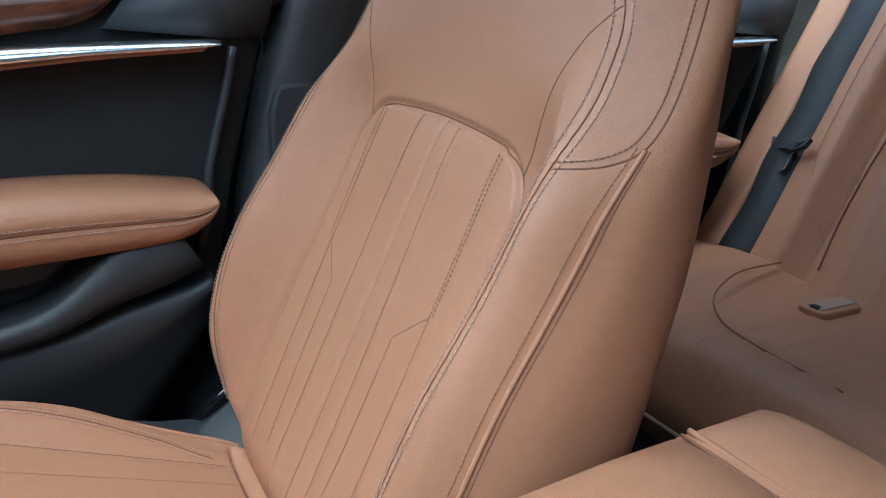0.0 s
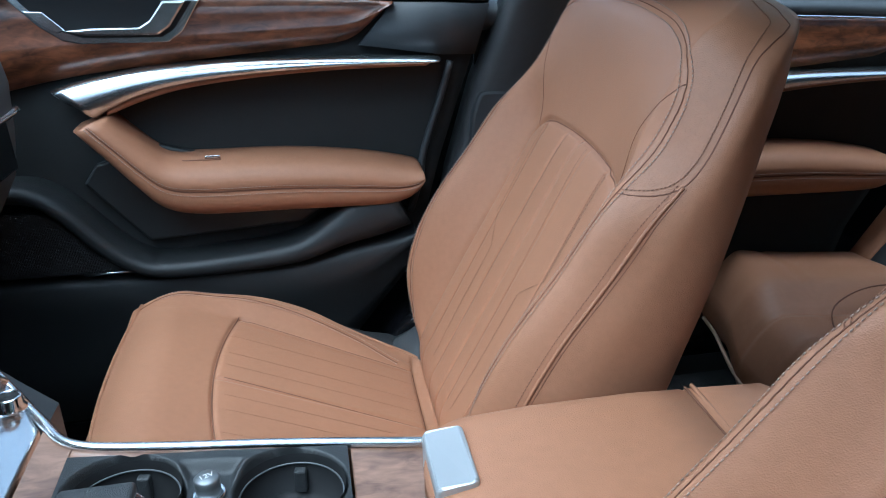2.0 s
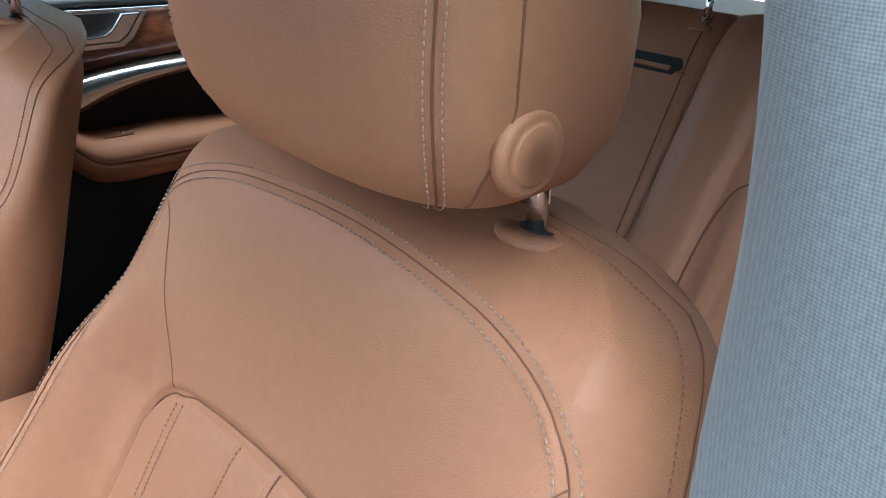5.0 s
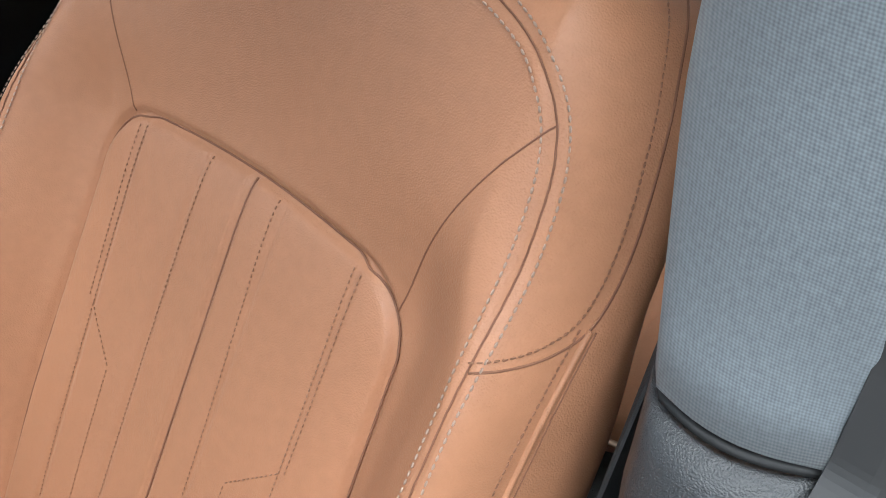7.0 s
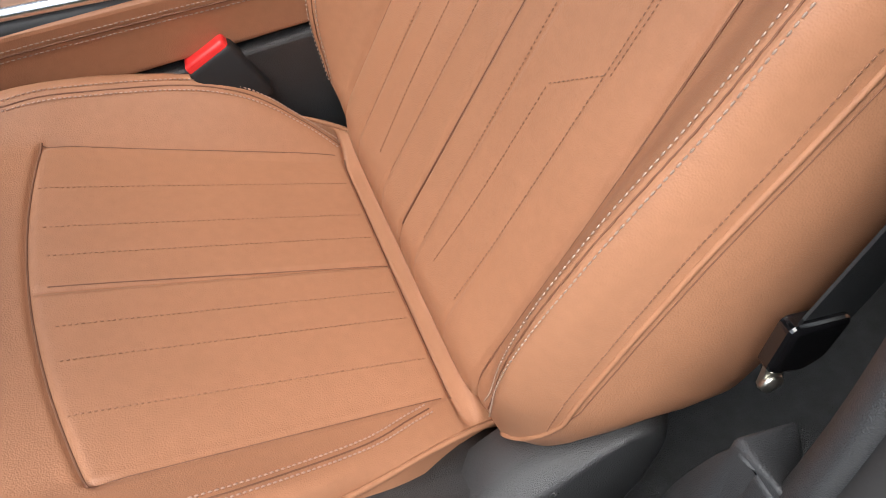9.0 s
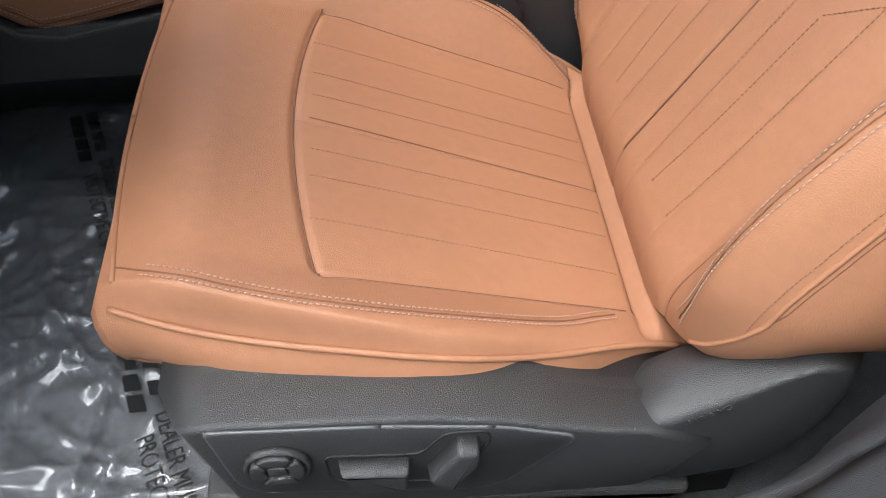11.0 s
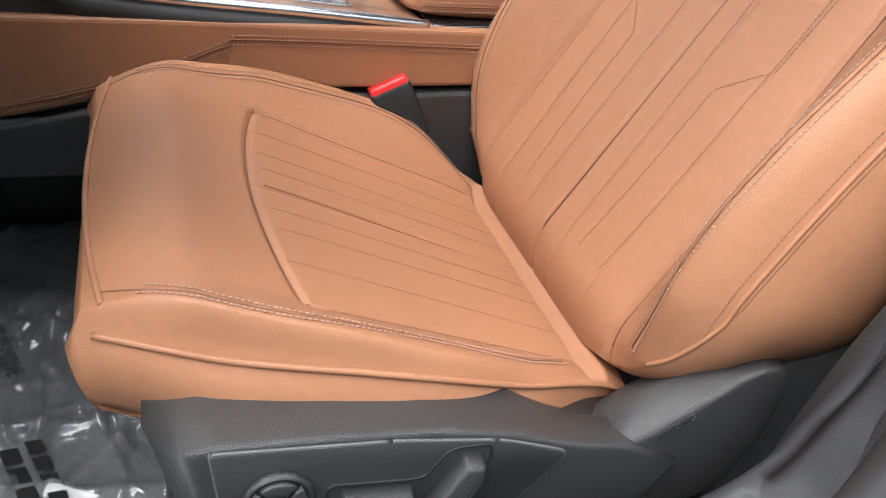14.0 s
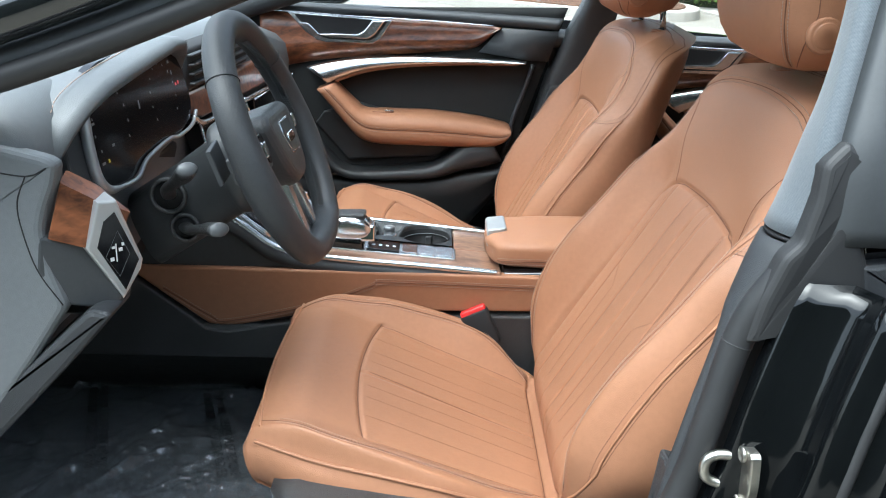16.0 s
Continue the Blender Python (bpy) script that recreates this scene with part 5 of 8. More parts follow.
part("strip_frame", prism(rounded([(-0.155, -0.060), (0.090, -0.060), (0.090, -0.004), (-0.155, -0.004)], 0.006), CT, 0.0, 0.0035, 0.001), CHROME, bp1, smooth=False)
for x0, x1, m in ((-0.146, -0.082, GLOSS), (-0.076, -0.016, GLOSS), (-0.012, 0.018, POLISH), (0.022, 0.050, CHROME), (0.054, 0.085, CHROME)):
    b = part("button", prism(rounded([(x0, -0.054), (x1, -0.054), (x1, -0.008), (x0, -0.008)], 0.004), CT, 0.003, 0.0065, 0.001), m, bp1, smooth=False)
    if m is GLOSS and x0 > -0.1:
        for j in range(4):
            part("button_mark", prism([(x0 + 0.008 + j * 0.013, -0.034), (x0 + 0.014 + j * 0.013, -0.034), (x0 + 0.014 + j * 0.013, -0.028), (x0 + 0.008 + j * 0.013, -0.028)], CT, 0.006, 0.0068, 0), WHITE_MARK, b, smooth=False)
# gear selector
gs = thing("gear_selector", (-0.115, -0.035, ctop(-0.115)), "black and chrome gear selector lever on the console", "gear lever")
part("selector_boot", prism(rounded([(-0.148, -0.056), (-0.084, -0.056), (-0.084, -0.006), (-0.148, -0.006)], 0.006), CT, 0.004, 0.020, 0.006, 3), GLOSS, gs, smooth=False)
part("selector_stem", tube([(-0.113, -0.032, 0.33), (-0.110, -0.032, 0.352)], 0.011, 12), GLOSS, gs)
kn = []
for x, w, zt, zb in ((-0.150, 0.014, 0.372, 0.352), (-0.140, 0.024, 0.383, 0.345), (-0.120, 0.028, 0.391, 0.342), (-0.098, 0.028, 0.390, 0.341), (-0.080, 0.026, 0.384, 0.342), (-0.068, 0.022, 0.374, 0.344), (-0.064, 0.016, 0.364, 0.350)):
    kn.append([(x, -0.034 + w * math.copysign(abs(math.cos(a)) ** 0.6, math.cos(a)), (zt + zb) / 2 - 0.013 + (zt - zb) / 2 * math.copysign(abs(math.sin(a)) ** 0.6, math.sin(a))) for a in np.linspace(0, 2 * math.pi, 24, endpoint=False)])
part("selector_knob", loft(kn), CHROME, gs, "satin chrome selector grip")
part("selector_cap", box(-0.135, -0.078, -0.054, -0.014, 0.369, 0.3805, 0.004, 3), BLACK, gs)
part("selector_front", prism(rounded([(-0.060, 0.342), (-0.010, 0.342), (-0.010, 0.360), (-0.016, 0.372), (-0.054, 0.372)], 0.005), lambda y, z, d: (d, y, z - 0.013), -0.085, -0.0605, 0.003), POLISH, gs, "chrome selector face", smooth=False)
# armrest lid
lid = thing("armrest_lid", (0.33, -0.005, 0.29), "tan leather centre armrest lid with aluminium catch", "armrest")
rings = []
for x, w0, w1, zt, zb in ((0.146, 0.055, 0.060, 0.318, 0.304), (0.149, 0.068, 0.072, 0.327, 0.298), (0.156, 0.080, 0.086, 0.333, 0.292), (0.18, 0.088, 0.095, 0.338, 0.287), (0.26, 0.092, 0.100, 0.340, 0.283), (0.36, 0.095, 0.103, 0.338, 0.281), (0.413, 0.096, 0.105, 0.334, 0.280), (0.4165, 0.096, 0.105, 0.329, 0.280), (0.420, 0.096, 0.105, 0.334, 0.280), (0.50, 0.097, 0.105, 0.328, 0.279), (0.512, 0.095, 0.103, 0.322, 0.279), (0.516, 0.09, 0.098, 0.312, 0.285)):
    ring = []
    for a in np.linspace(0, 2 * math.pi, 56, endpoint=False):
        c, s = math.cos(a), math.sin(a)
        yy = math.copysign(abs(c) ** 0.42, c)
        ring.append((x + 0.012 * (abs(yy) ** 3) * (1 if x < 0.2 else 0), yy * (w1 if c < 0 else w0) , (zt + zb) / 2 + (zt - zb) / 2 * math.copysign(abs(s) ** 0.42, s) + 0.003 * (1 - yy * yy) * (1 if s > 0 else 0)))
    rings.append(ring)
lidm = part("lid_pad", loft(rings), LEATHER, lid)
part("lid_seam", tube(curve([(0.4165, y, 0.3335 - 0.02 * max(0, abs(y) - 0.075)) for y in np.linspace(-0.092, 0.085, 9)], 0.006), 0.0013), SEAM, lidm)
part("lid_piping", tube(curve([(0.4235, y, 0.3345 - 0.03 * max(0, abs(y) - 0.075)) for y in np.linspace(-0.092, 0.085, 9)], 0.006), 0.0024), LEATHER, lidm)
for zz in (0.300, 0.3105):
    part("stitching", stitches([curve([(0.165, -0.094, zz), (0.20, -0.1005, zz), (0.36, -0.1045, zz - 0.002), (0.41, -0.1058, zz - 0.003)], 0.01)], 0.0050, 0.0034, 0.0007), THREAD_LIGHT, lidm)
part("side_seam", tube(curve([(0.165, -0.0935, 0.3055), (0.20, -0.1000, 0.3055), (0.36, -0.1040, 0.3035), (0.41, -0.1053, 0.3025)], 0.01), 0.0010), SEAM, lidm)
part("catch", prism(rounded([(0.150, -0.030), (0.187, -0.030), (0.187, 0.052), (0.150, 0.056)], 0.007), lambda x, y, d: (x, y, 0.3455 - 0.55 * max(0, 0.162 - x) + d), -0.03, 0.0012, 0.003, 3), SILVER, lid, "satin aluminium catch", smooth=False)
part("lid_base", box(0.176, 0.52, -0.112, 0.115, 0.262, 0.288, 0.004), GLOSS, lid)
# buckle of the driver's belt beside the console
bk = thing("seat_belt_buckle", (0.128, -0.125, 0.15), "black seat belt buckle with red release button", "belt buckle", "front belt buckles")
BM = Matrix.Translation((0.128, -0.128, 0.205)) @ Euler((radians(-10), radians(-24), radians(0))).to_matrix().to_4x4()
b = box(-0.026, 0.026, -0.015, 0.015, -0.055, 0.016, 0.006, 3)
bmesh.ops.transform(b, matrix=BM, verts=b.verts)
bb = part("buckle_body", b, DARK, bk)
b = box(-0.024, 0.024, -0.013, 0.013, 0.006, 0.0225, 0.004, 3)
bmesh.ops.transform(b, matrix=BM, verts=b.verts)
part("release_button", b, RED, bk, "red release button")
part("buckle_stalk", tube([(0.15, -0.130, 0.02), (0.146, -0.13, 0.10), (0.138, -0.128, 0.16)], 0.012, 10), DARK, bk)
copy_thing(bk, Matrix.Translation((0.091, 0.165, 0.15)))


# ---- rear bench ----
RB0, RBD = np.array([1.12, 0, 0.15]), np.array([0.32, 0, 0.47])
RBN = np.array([-0.47, 0, 0.32]) / math.hypot(0.47, 0.32)


def rear_h(y, v):
    a = np.abs(y - 0.012)
    h = 0.018 * sstep(a, 0.10, 0.16) * (1 - sstep(a, 0.20, 0.24)) + 0.030 * sstep(a, 0.52, 0.57) * (1 - sstep(a, 0.60, 0.66))
    h = h - 0.012 * np.exp(-((a - 0.105) / 0.006) ** 2) - 0.006 * np.exp(-((a - 0.225) / 0.006) ** 2) - 0.008 * np.exp(-((a - 0.515) / 0.006) ** 2) - 0.02 * np.exp(-((a - 0.668) / 0.012) ** 2)
    h = h + 0.012 * sstep(a, 0.235, 0.27) * (1 - sstep(a, 0.48, 0.51)) * (1 - sstep(v, 0.55, 0.75))
    h = h - 0.10 * np.clip(v - 0.9, 0, 1) ** 2 * 40 * 0.3
    for c in (0.29, 0.345, 0.40, 0.455):
        h = h - 0.0025 * np.exp(-((a - c) / 0.004) ** 2) * (1 - sstep(v, 0.6, 0.65))
    return h


def rear_p(y, v, off=0.0):
    h = rear_h(y, v) + off
    return RB0 + RBD * np.asarray(v)[..., None] + RBN * h[..., None] + np.stack([0 * y, y, 0 * y], -1)


bench = thing("rear_bench", (1.05, 0.01, FLOOR), "tan leather rear bench with quilted outer seats", "car seat")
vv = np.r_[np.linspace(-0.15, 0.9, 40), np.linspace(0.9, 1.06, 12)[1:]]
yy = np.linspace(-0.735, 0.758, 300)
front = np.array([rear_p(yy, np.full_like(yy, v)) for v in vv])
backr = front[-1] + np.array([0.11, 0, -0.02])
low = backr + np.array([-0.1, 0, -0.4])
rbk = part("backrest", data(*grid(np.concatenate([front, backr[None], low[None]]))), LEATHER, bench)
ln = lambda y, v0=0.0, v1=0.95, dy=0.0, off=0.0: rear_p(np.linspace(y, y + dy, 40), np.linspace(v0, v1, 40), off)
for s in (1, -1):
    part("seam", tube(ln(0.012 + s * 0.105, 0.0, 1.03, -s * 0.03, 0.004), 0.0014), SEAM, rbk)
    for o in (0.012, 0.020):
        part("stitching", stitches([ln(0.012 + s * (0.112 + o), 0.0, 1.0, -s * 0.03, 0.001)], 0.006, 0.004, 0.0008), THREAD, rbk)
    part("insert_seam", tube(curve([tuple(rear_p(np.array([0.012 + s * a]), np.array([v]), 0.003)[0]) for a, v in ((0.225, 0.0), (0.225, 0.35), (0.235, 0.52), (0.265, 0.60), (0.36, 0.63), (0.45, 0.60), (0.495, 0.45), (0.515, 0.2), (0.50, 0.0))], 0.02), 0.0014), SEAM, rbk)
    part("stitching", stitches([curve([tuple(rear_p(np.array([0.012 + s * a]), np.array([v]), 0.001)[0]) for a, v in ((0.585, 0.85), (0.588, 0.5), (0.575, 0.25), (0.52, 0.08))], 0.02)], 0.006, 0.004, 0.0008), THREAD, rbk)
part("centre_seam", tube(ln(0.098, 0.845, 0.845, -0.17, 0.002), 0.0014), SEAM, rbk)
P3 = lambda y, v, d: tuple(rear_p(np.array([float(y)]), np.array([float(v)]), d)[0])
part("hatch_slot", prism([(-0.055, 0.885), (0.075, 0.885), (0.085, 0.865), (0.078, 0.835), (-0.048, 0.835), (-0.062, 0.86)], P3, -0.004, 0.0035, 0.001), DARK, rbk, smooth=False)
part("hatch_handle", prism([(-0.045, 0.856), (0.060, 0.856), (0.064, 0.842), (-0.043, 0.842)], P3, 0.002, 0.008, 0.001), LEATHER, rbk, smooth=False)
part("side_panel", prism([(0.690, -0.12), (0.752, -0.12), (0.752, 0.95), (0.690, 0.95)], P3, -0.01, 0.03, 0.012, 3), LEATHER, bench, smooth=False)
# rear cushion
yy = np.linspace(-0.72, 0.735, 220)
qq = np.r_[np.linspace(0.0, 0.36, 34), 0.36 + 0.075 * np.sin(np.linspace(0, math.pi / 2, 14))[1:]]
rows = []
for q in qq:
    a = np.abs(yy - 0.012)
    z = 0.123 + 0.035 * (q / 0.36) - 14 * max(0, q - 0.36) ** 2
    zz = z + 0.028 * sstep(a, 0.50, 0.58) * (1 - sstep(a, 0.62, 0.72) * 0.4) * sstep(q, 0.02, 0.1) - 0.010 * np.exp(-((a - 0.13) / 0.01) ** 2) + 0.012 * (1 - sstep(a, 0.0, 0.12)) - 0.006 * np.exp(-((a - 0.50) / 0.006) ** 2)
    for c in (0.24, 0.30, 0.36, 0.42):
        zz = zz - 0.003 * np.exp(-((a - c) / 0.005) ** 2) * sstep(q, 0.08, 0.12)
    zz = zz - 0.004 * np.exp(-((q - 0.30) / 0.006) ** 2)
    x = 1.165 - q + 0.05 * sstep(a, 0.45, 0.72) * sstep(q, 0.2, 0.42)
    rows.append(np.stack([x, yy, zz], -1))
last = rows[-1]
for dx, dz in ((-0.004, -0.03), (0.004, -0.06), (0.03, -0.10), (0.10, -0.16)):
    rows.append(last + np.array([dx, 0, dz]))
rc = part("cushion", data(*grid(np.array(rows))), LEATHER, bench)
part("cushion_piping", tube(curve([(0.727 + 0.05 * float(sstep(abs(y - 0.012), 0.45, 0.72)), y, 0.050) for y in np.linspace(-0.70, 0.72, 25)], 0.02), 0.0035, 8), mat("pale_tan_piping", (0.5, 0.36, 0.26), 0.5), rc)
part("bolster_seam", tube(curve([(1.09, 0.56, 0.157), (0.98, 0.545, 0.171), (0.90, 0.515, 0.166), (0.86, 0.47, 0.158), (0.84, 0.40, 0.155), (0.83, 0.25, 0.154)], 0.02), 0.0014), SEAM, rc)
for yc in (0.43, -0.41):
    fx = thing("child_seat_anchor_cover", (1.04, yc, 0.14), "tan plastic child seat anchor cover on the rear bench", "anchor cover", "anchor covers")
    Q = lambda a, b, d: (1.04 + a * 0.9, yc + b, 0.139 - a * 0.09 + d)
    part("cover_frame", prism(rounded([(-0.048, -0.024), (0.048, -0.024), (0.048, 0.024), (-0.048, 0.024)], 0.012), Q, -0.012, 0.005, 0.003, 3), LEATHER, fx, smooth=False)
    part("cover_flap", prism(rounded([(-0.036, -0.014), (0.048, -0.014), (0.048, 0.014), (-0.036, 0.014)], 0.003), Q, 0.002, 0.0075, 0.002), mat("beige_plastic", (0.34, 0.23, 0.17), 0.5), fx, smooth=False)
    part("cover_notch", prism(rrect(0.006, 0.007, 0.002, 3), lambda a, b, d: Q(a - 0.034, b, d), 0.004, 0.008, 0.0), DARK, fx, smooth=False)
# centre rear headrest
rh = thing("rear_headrest", (1.46, 0.012, 0.62), "tan leather centre rear headrest on chrome posts", "headrest")
rings = []
for z, w, x0, x1 in ((0.672, 0.10, 1.445, 1.50), (0.678, 0.115, 1.43, 1.515), (0.695, 0.125, 1.425, 1.525), (0.73, 0.128, 1.43, 1.53), (0.755, 0.124, 1.437, 1.53), (0.765, 0.112, 1.448, 1.522), (0.768, 0.09, 1.46, 1.51)):
    ring = []
    for a in np.linspace(0, 2 * math.pi, 40, endpoint=False):
        c, s = math.cos(a), math.sin(a)
        ring.append(((x0 + x1) / 2 + (x1 - x0) / 2 * math.copysign(abs(c) ** 0.5, c), 0.012 + w * math.copysign(abs(s) ** 0.5, s), z))
    rings.append(ring)
part("pad", loft(rings), LEATHER, rh)
for s in (1, -1):
    part("post", tube([(1.452, 0.012 + s * 0.066, 0.605), (1.475, 0.012 + s * 0.066, 0.69)], 0.0065, 12), POLISH, rh, "chrome post")
    part("collar", lathe([(0.0, 0.0), (0.022, 0.0), (0.022, 0.005), (0.010, 0.008), (0.0, 0.008)], (1.450, 0.012 + s * 0.066, 0.607), "z", 20), LEATHER, rh)
# rear belt with its tongue
rb = thing("rear_seat_belt", (1.3, 0.65, 0.4), "black rear seat belt hanging along the bench", "seat belt")
path = [rear_p(np.array([0.650]), np.array([v]), 0.016)[0] for v in np.linspace(-0.12, 1.0, 26)]
wob = [np.array([0, 0.004 * math.sin(i * 0.9), 0]) for i in range(26)]
L = np.array([[p + w + np.array([0, -0.037, 0]), p + w + np.array([-0.002, 0, 0.001]), p + w + np.array([0, 0.037, 0])] for p, w in zip(path, wob)])
web = part("webbing", data(*grid(L)), BELT, rb)
m = web.modifiers.new("thickness", "SOLIDIFY")
m.thickness = 0.0016
TQ = lambda y, v, d: tuple(rear_p(np.array([0.65 + float(y)]), np.array([float(v)]), 0.018 + d)[0])
part("tongue_body", prism(rounded([(-0.048, 0.335), (-0.044, 0.305), (-0.02, 0.29), (0.022, 0.29), (0.046, 0.305), (0.050, 0.338), (0.038, 0.338), (0.034, 0.318), (-0.034, 0.318), (-0.038, 0.335)], 0.004), TQ, -0.002, 0.008, 0.002), GREY_TRIM, rb, smooth=False)
for q in ([(-0.020, 0.292), (-0.012, 0.292), (-0.010, 0.235), (-0.018, 0.235)], [(0.012, 0.292), (0.020, 0.292), (0.018, 0.235), (0.010, 0.235)], [(-0.018, 0.252), (0.018, 0.252), (0.016, 0.232), (-0.016, 0.232)]):
    part("tongue_blade", prism(q, TQ, 0.0, 0.003, 0.0005), POLISH, rb, "bright steel tongue", smooth=False)


# ---- dashboard ----
dash = thing("dashboard", (-0.55, 0.02, 0.3), "black leather-grained dashboard with walnut and aluminium trim", "dashboard")
rings = []
for y, dx, dz in ((-0.655, 0.0, -0.03), (-0.63, 0.0, -0.012), (-0.55, 0.0, 0.0), (-0.30, 0.0, 0.0), (0.0, -0.02, 0.0), (0.35, -0.02, -0.005), (0.60, -0.01, -0.02), (0.685, 0.03, -0.05)):
    prof = [(-1.12, 0.64), (-0.90, 0.685), (-0.60, 0.712), (-0.45, 0.705), (-0.395, 0.690), (-0.372, 0.665), (-0.366, 0.625), (-0.372, 0.56), (-0.376, 0.50), (-0.385, 0.455), (-0.43, 0.38), (-0.48, 0.325), (-0.56, 0.285), (-0.70, 0.26), (-1.12, 0.22)]
    rings.append([(x + dx * (1 if x > -0.6 else 0.3), y, z + dz * (1 if z > 0.5 else 0.3)) for x, z in prof])
part("dash_body", loft(rings), DASH, dash)
# end cap beside the driver's door
part("end_cap", prism(rounded([(-1.0, 0.66), (-0.50, 0.655), (-0.389, 0.643), (-0.347, 0.632), (-0.335, 0.625), (-0.342, 0.602), (-0.354, 0.578), (-0.362, 0.553), (-0.359, 0.508), (-0.348, 0.465), (-0.395, 0.399), (-0.445, 0.335), (-0.56, 0.25), (-1.0, 0.2)], 0.008), lambda x, z, d: (x, d, z), -0.648, -0.668, 0.008, 3), DASH, dash, smooth=False)
for pts in ([(-0.42, 0.622), (-0.368, 0.613), (-0.345, 0.622)], [(-0.368, 0.613), (-0.381, 0.585), (-0.381, 0.553), (-0.372, 0.508), (-0.351, 0.468)]):
    part("end_cap_joint", tube(curve([(x, -0.6680, z) for x, z in pts], 0.01), 0.0008), DARK, dash)
part("lower_panel", prism(rounded([(-0.40, 0.395), (-0.325, 0.462), (-0.30, 0.455), (-0.36, 0.39), (-0.45, 0.30), (-0.60, 0.16), (-0.66, 0.20), (-0.46, 0.345)], 0.01), lambda x, z, d: (x, d, z), -0.60, -0.667, 0.006), GREY_TRIM, dash, smooth=False)
# hood over the instruments
hood = []
for y, zt, xf in ((-0.60, 0.640, -0.36), (-0.585, 0.668, -0.345), (-0.55, 0.690, -0.335), (-0.50, 0.703, -0.33), (-0.42, 0.714, -0.325), (-0.33, 0.722, -0.325), (-0.24, 0.727, -0.33), (-0.18, 0.724, -0.335), (-0.145, 0.710, -0.345), (-0.128, 0.685, -0.36), (-0.122, 0.66, -0.37)):
    zt -= 0.014
    hood.append([(-0.62, y, 0.70), (-0.50, y, max(0.70, zt - 0.004)), (xf - 0.05, y, zt + 0.003), (xf - 0.012, y, zt), (xf, y, zt - 0.008), (xf - 0.004, y, zt - 0.018), (xf - 0.03, y, zt - 0.024), (-0.50, y, zt - 0.03)])
part("instrument_hood", loft(hood), DASH, dash)
part("hood_stitching", stitches([curve([(-0.375, -0.592, 0.641), (-0.372, -0.57, 0.674), (-0.368, -0.50, 0.6935), (-0.365, -0.40, 0.7045), (-0.366, -0.28, 0.715), (-0.372, -0.18, 0.7145)], 0.02)], 0.006, 0.0042, 0.0009), THREAD_LIGHT, dash)
# instrument cluster
CL = lambda y, z, d: (-0.372 + d - 0.12 * (z - 0.62), y, z)
face = rounded([(-0.53, 0.66), (-0.536, 0.60), (-0.525, 0.562), (-0.475, 0.549), (-0.415, 0.547), (-0.365, 0.562), (-0.27, 0.568), (-0.20, 0.563), (-0.135, 0.575), (-0.115, 0.60), (-0.128, 0.66), (-0.16, 0.70), (-0.28, 0.712), (-0.45, 0.702), (-0.52, 0.685)], 0.012)
clus = thing("instrument_cluster", (-0.37, -0.35, 0.62), "dark digital instrument display with silver bezel", "instrument display")
part("display", prism(face, CL, 0.0, 0.012, 0.001), SCREEN, clus, smooth=False)
bez = curve([CL(y, z, 0.016) for y, z in ((-0.529, 0.660), (-0.531, 0.646), (-0.537, 0.615), (-0.536, 0.577), (-0.516, 0.557), (-0.476, 0.549), (-0.416, 0.546), (-0.368, 0.561), (-0.268, 0.567), (-0.22, 0.562), (-0.149, 0.566), (-0.113, 0.583))], 0.006)
part("bezel", tube(bez, [0.0072 - 0.0042 * float(sstep(p[1], -0.535, -0.47)) for p in bez], 10), SILVER, clus, "satin silver lower bezel")
part("cheek", prism(rounded([(-0.585, 0.632), (-0.53, 0.665), (-0.535, 0.60), (-0.52, 0.555), (-0.50, 0.545), (-0.585, 0.575)], 0.008), CL, -0.02, 0.011, 0.003), BLACK_SOFT, clus, smooth=False)
for cy in (-0.45, -0.24):
    for a in range(-30, 211, 24):
        yy_, zz_ = cy + 0.055 * math.cos(radians(a)), 0.625 + 0.05 * math.sin(radians(a))
        part("dial_mark", prism([(yy_ - 0.0013, zz_ - 0.0016), (yy_ + 0.0013, zz_ - 0.0016), (yy_ + 0.0013, zz_ + 0.0016), (yy_ - 0.0013, zz_ + 0.0016)], CL, 0.0122, 0.0128, 0), ICON_W, clus, smooth=False)
for y, z, w, h, m in ((-0.50, 0.66, 0.022, 0.003, ICON_W), (-0.505, 0.635, 0.012, 0.003, ICON_W), (-0.345, 0.632, 0.004, 0.011, ICON_W), (-0.19, 0.672, 0.008, 0.004, ICON_W), (-0.185, 0.655, 0.004, 0.006, ICON_W), (-0.175, 0.636, 0.006, 0.004, ICON_R), (-0.162, 0.637, 0.005, 0.005, ICON_R), (-0.50, 0.585, 0.010, 0.003, ICON_W), (-0.483, 0.585, 0.004, 0.004, ICON_Y), (-0.46, 0.60, 0.008, 0.003, ICON_W)):
    part("telltale", prism([(y - w * 0.5, z - h * 0.5), (y + w * 0.5, z - h * 0.5), (y + w * 0.5, z + h * 0.5), (y - w * 0.5, z + h * 0.5)], CL, 0.0122, 0.0128, 0), m, clus, smooth=False)
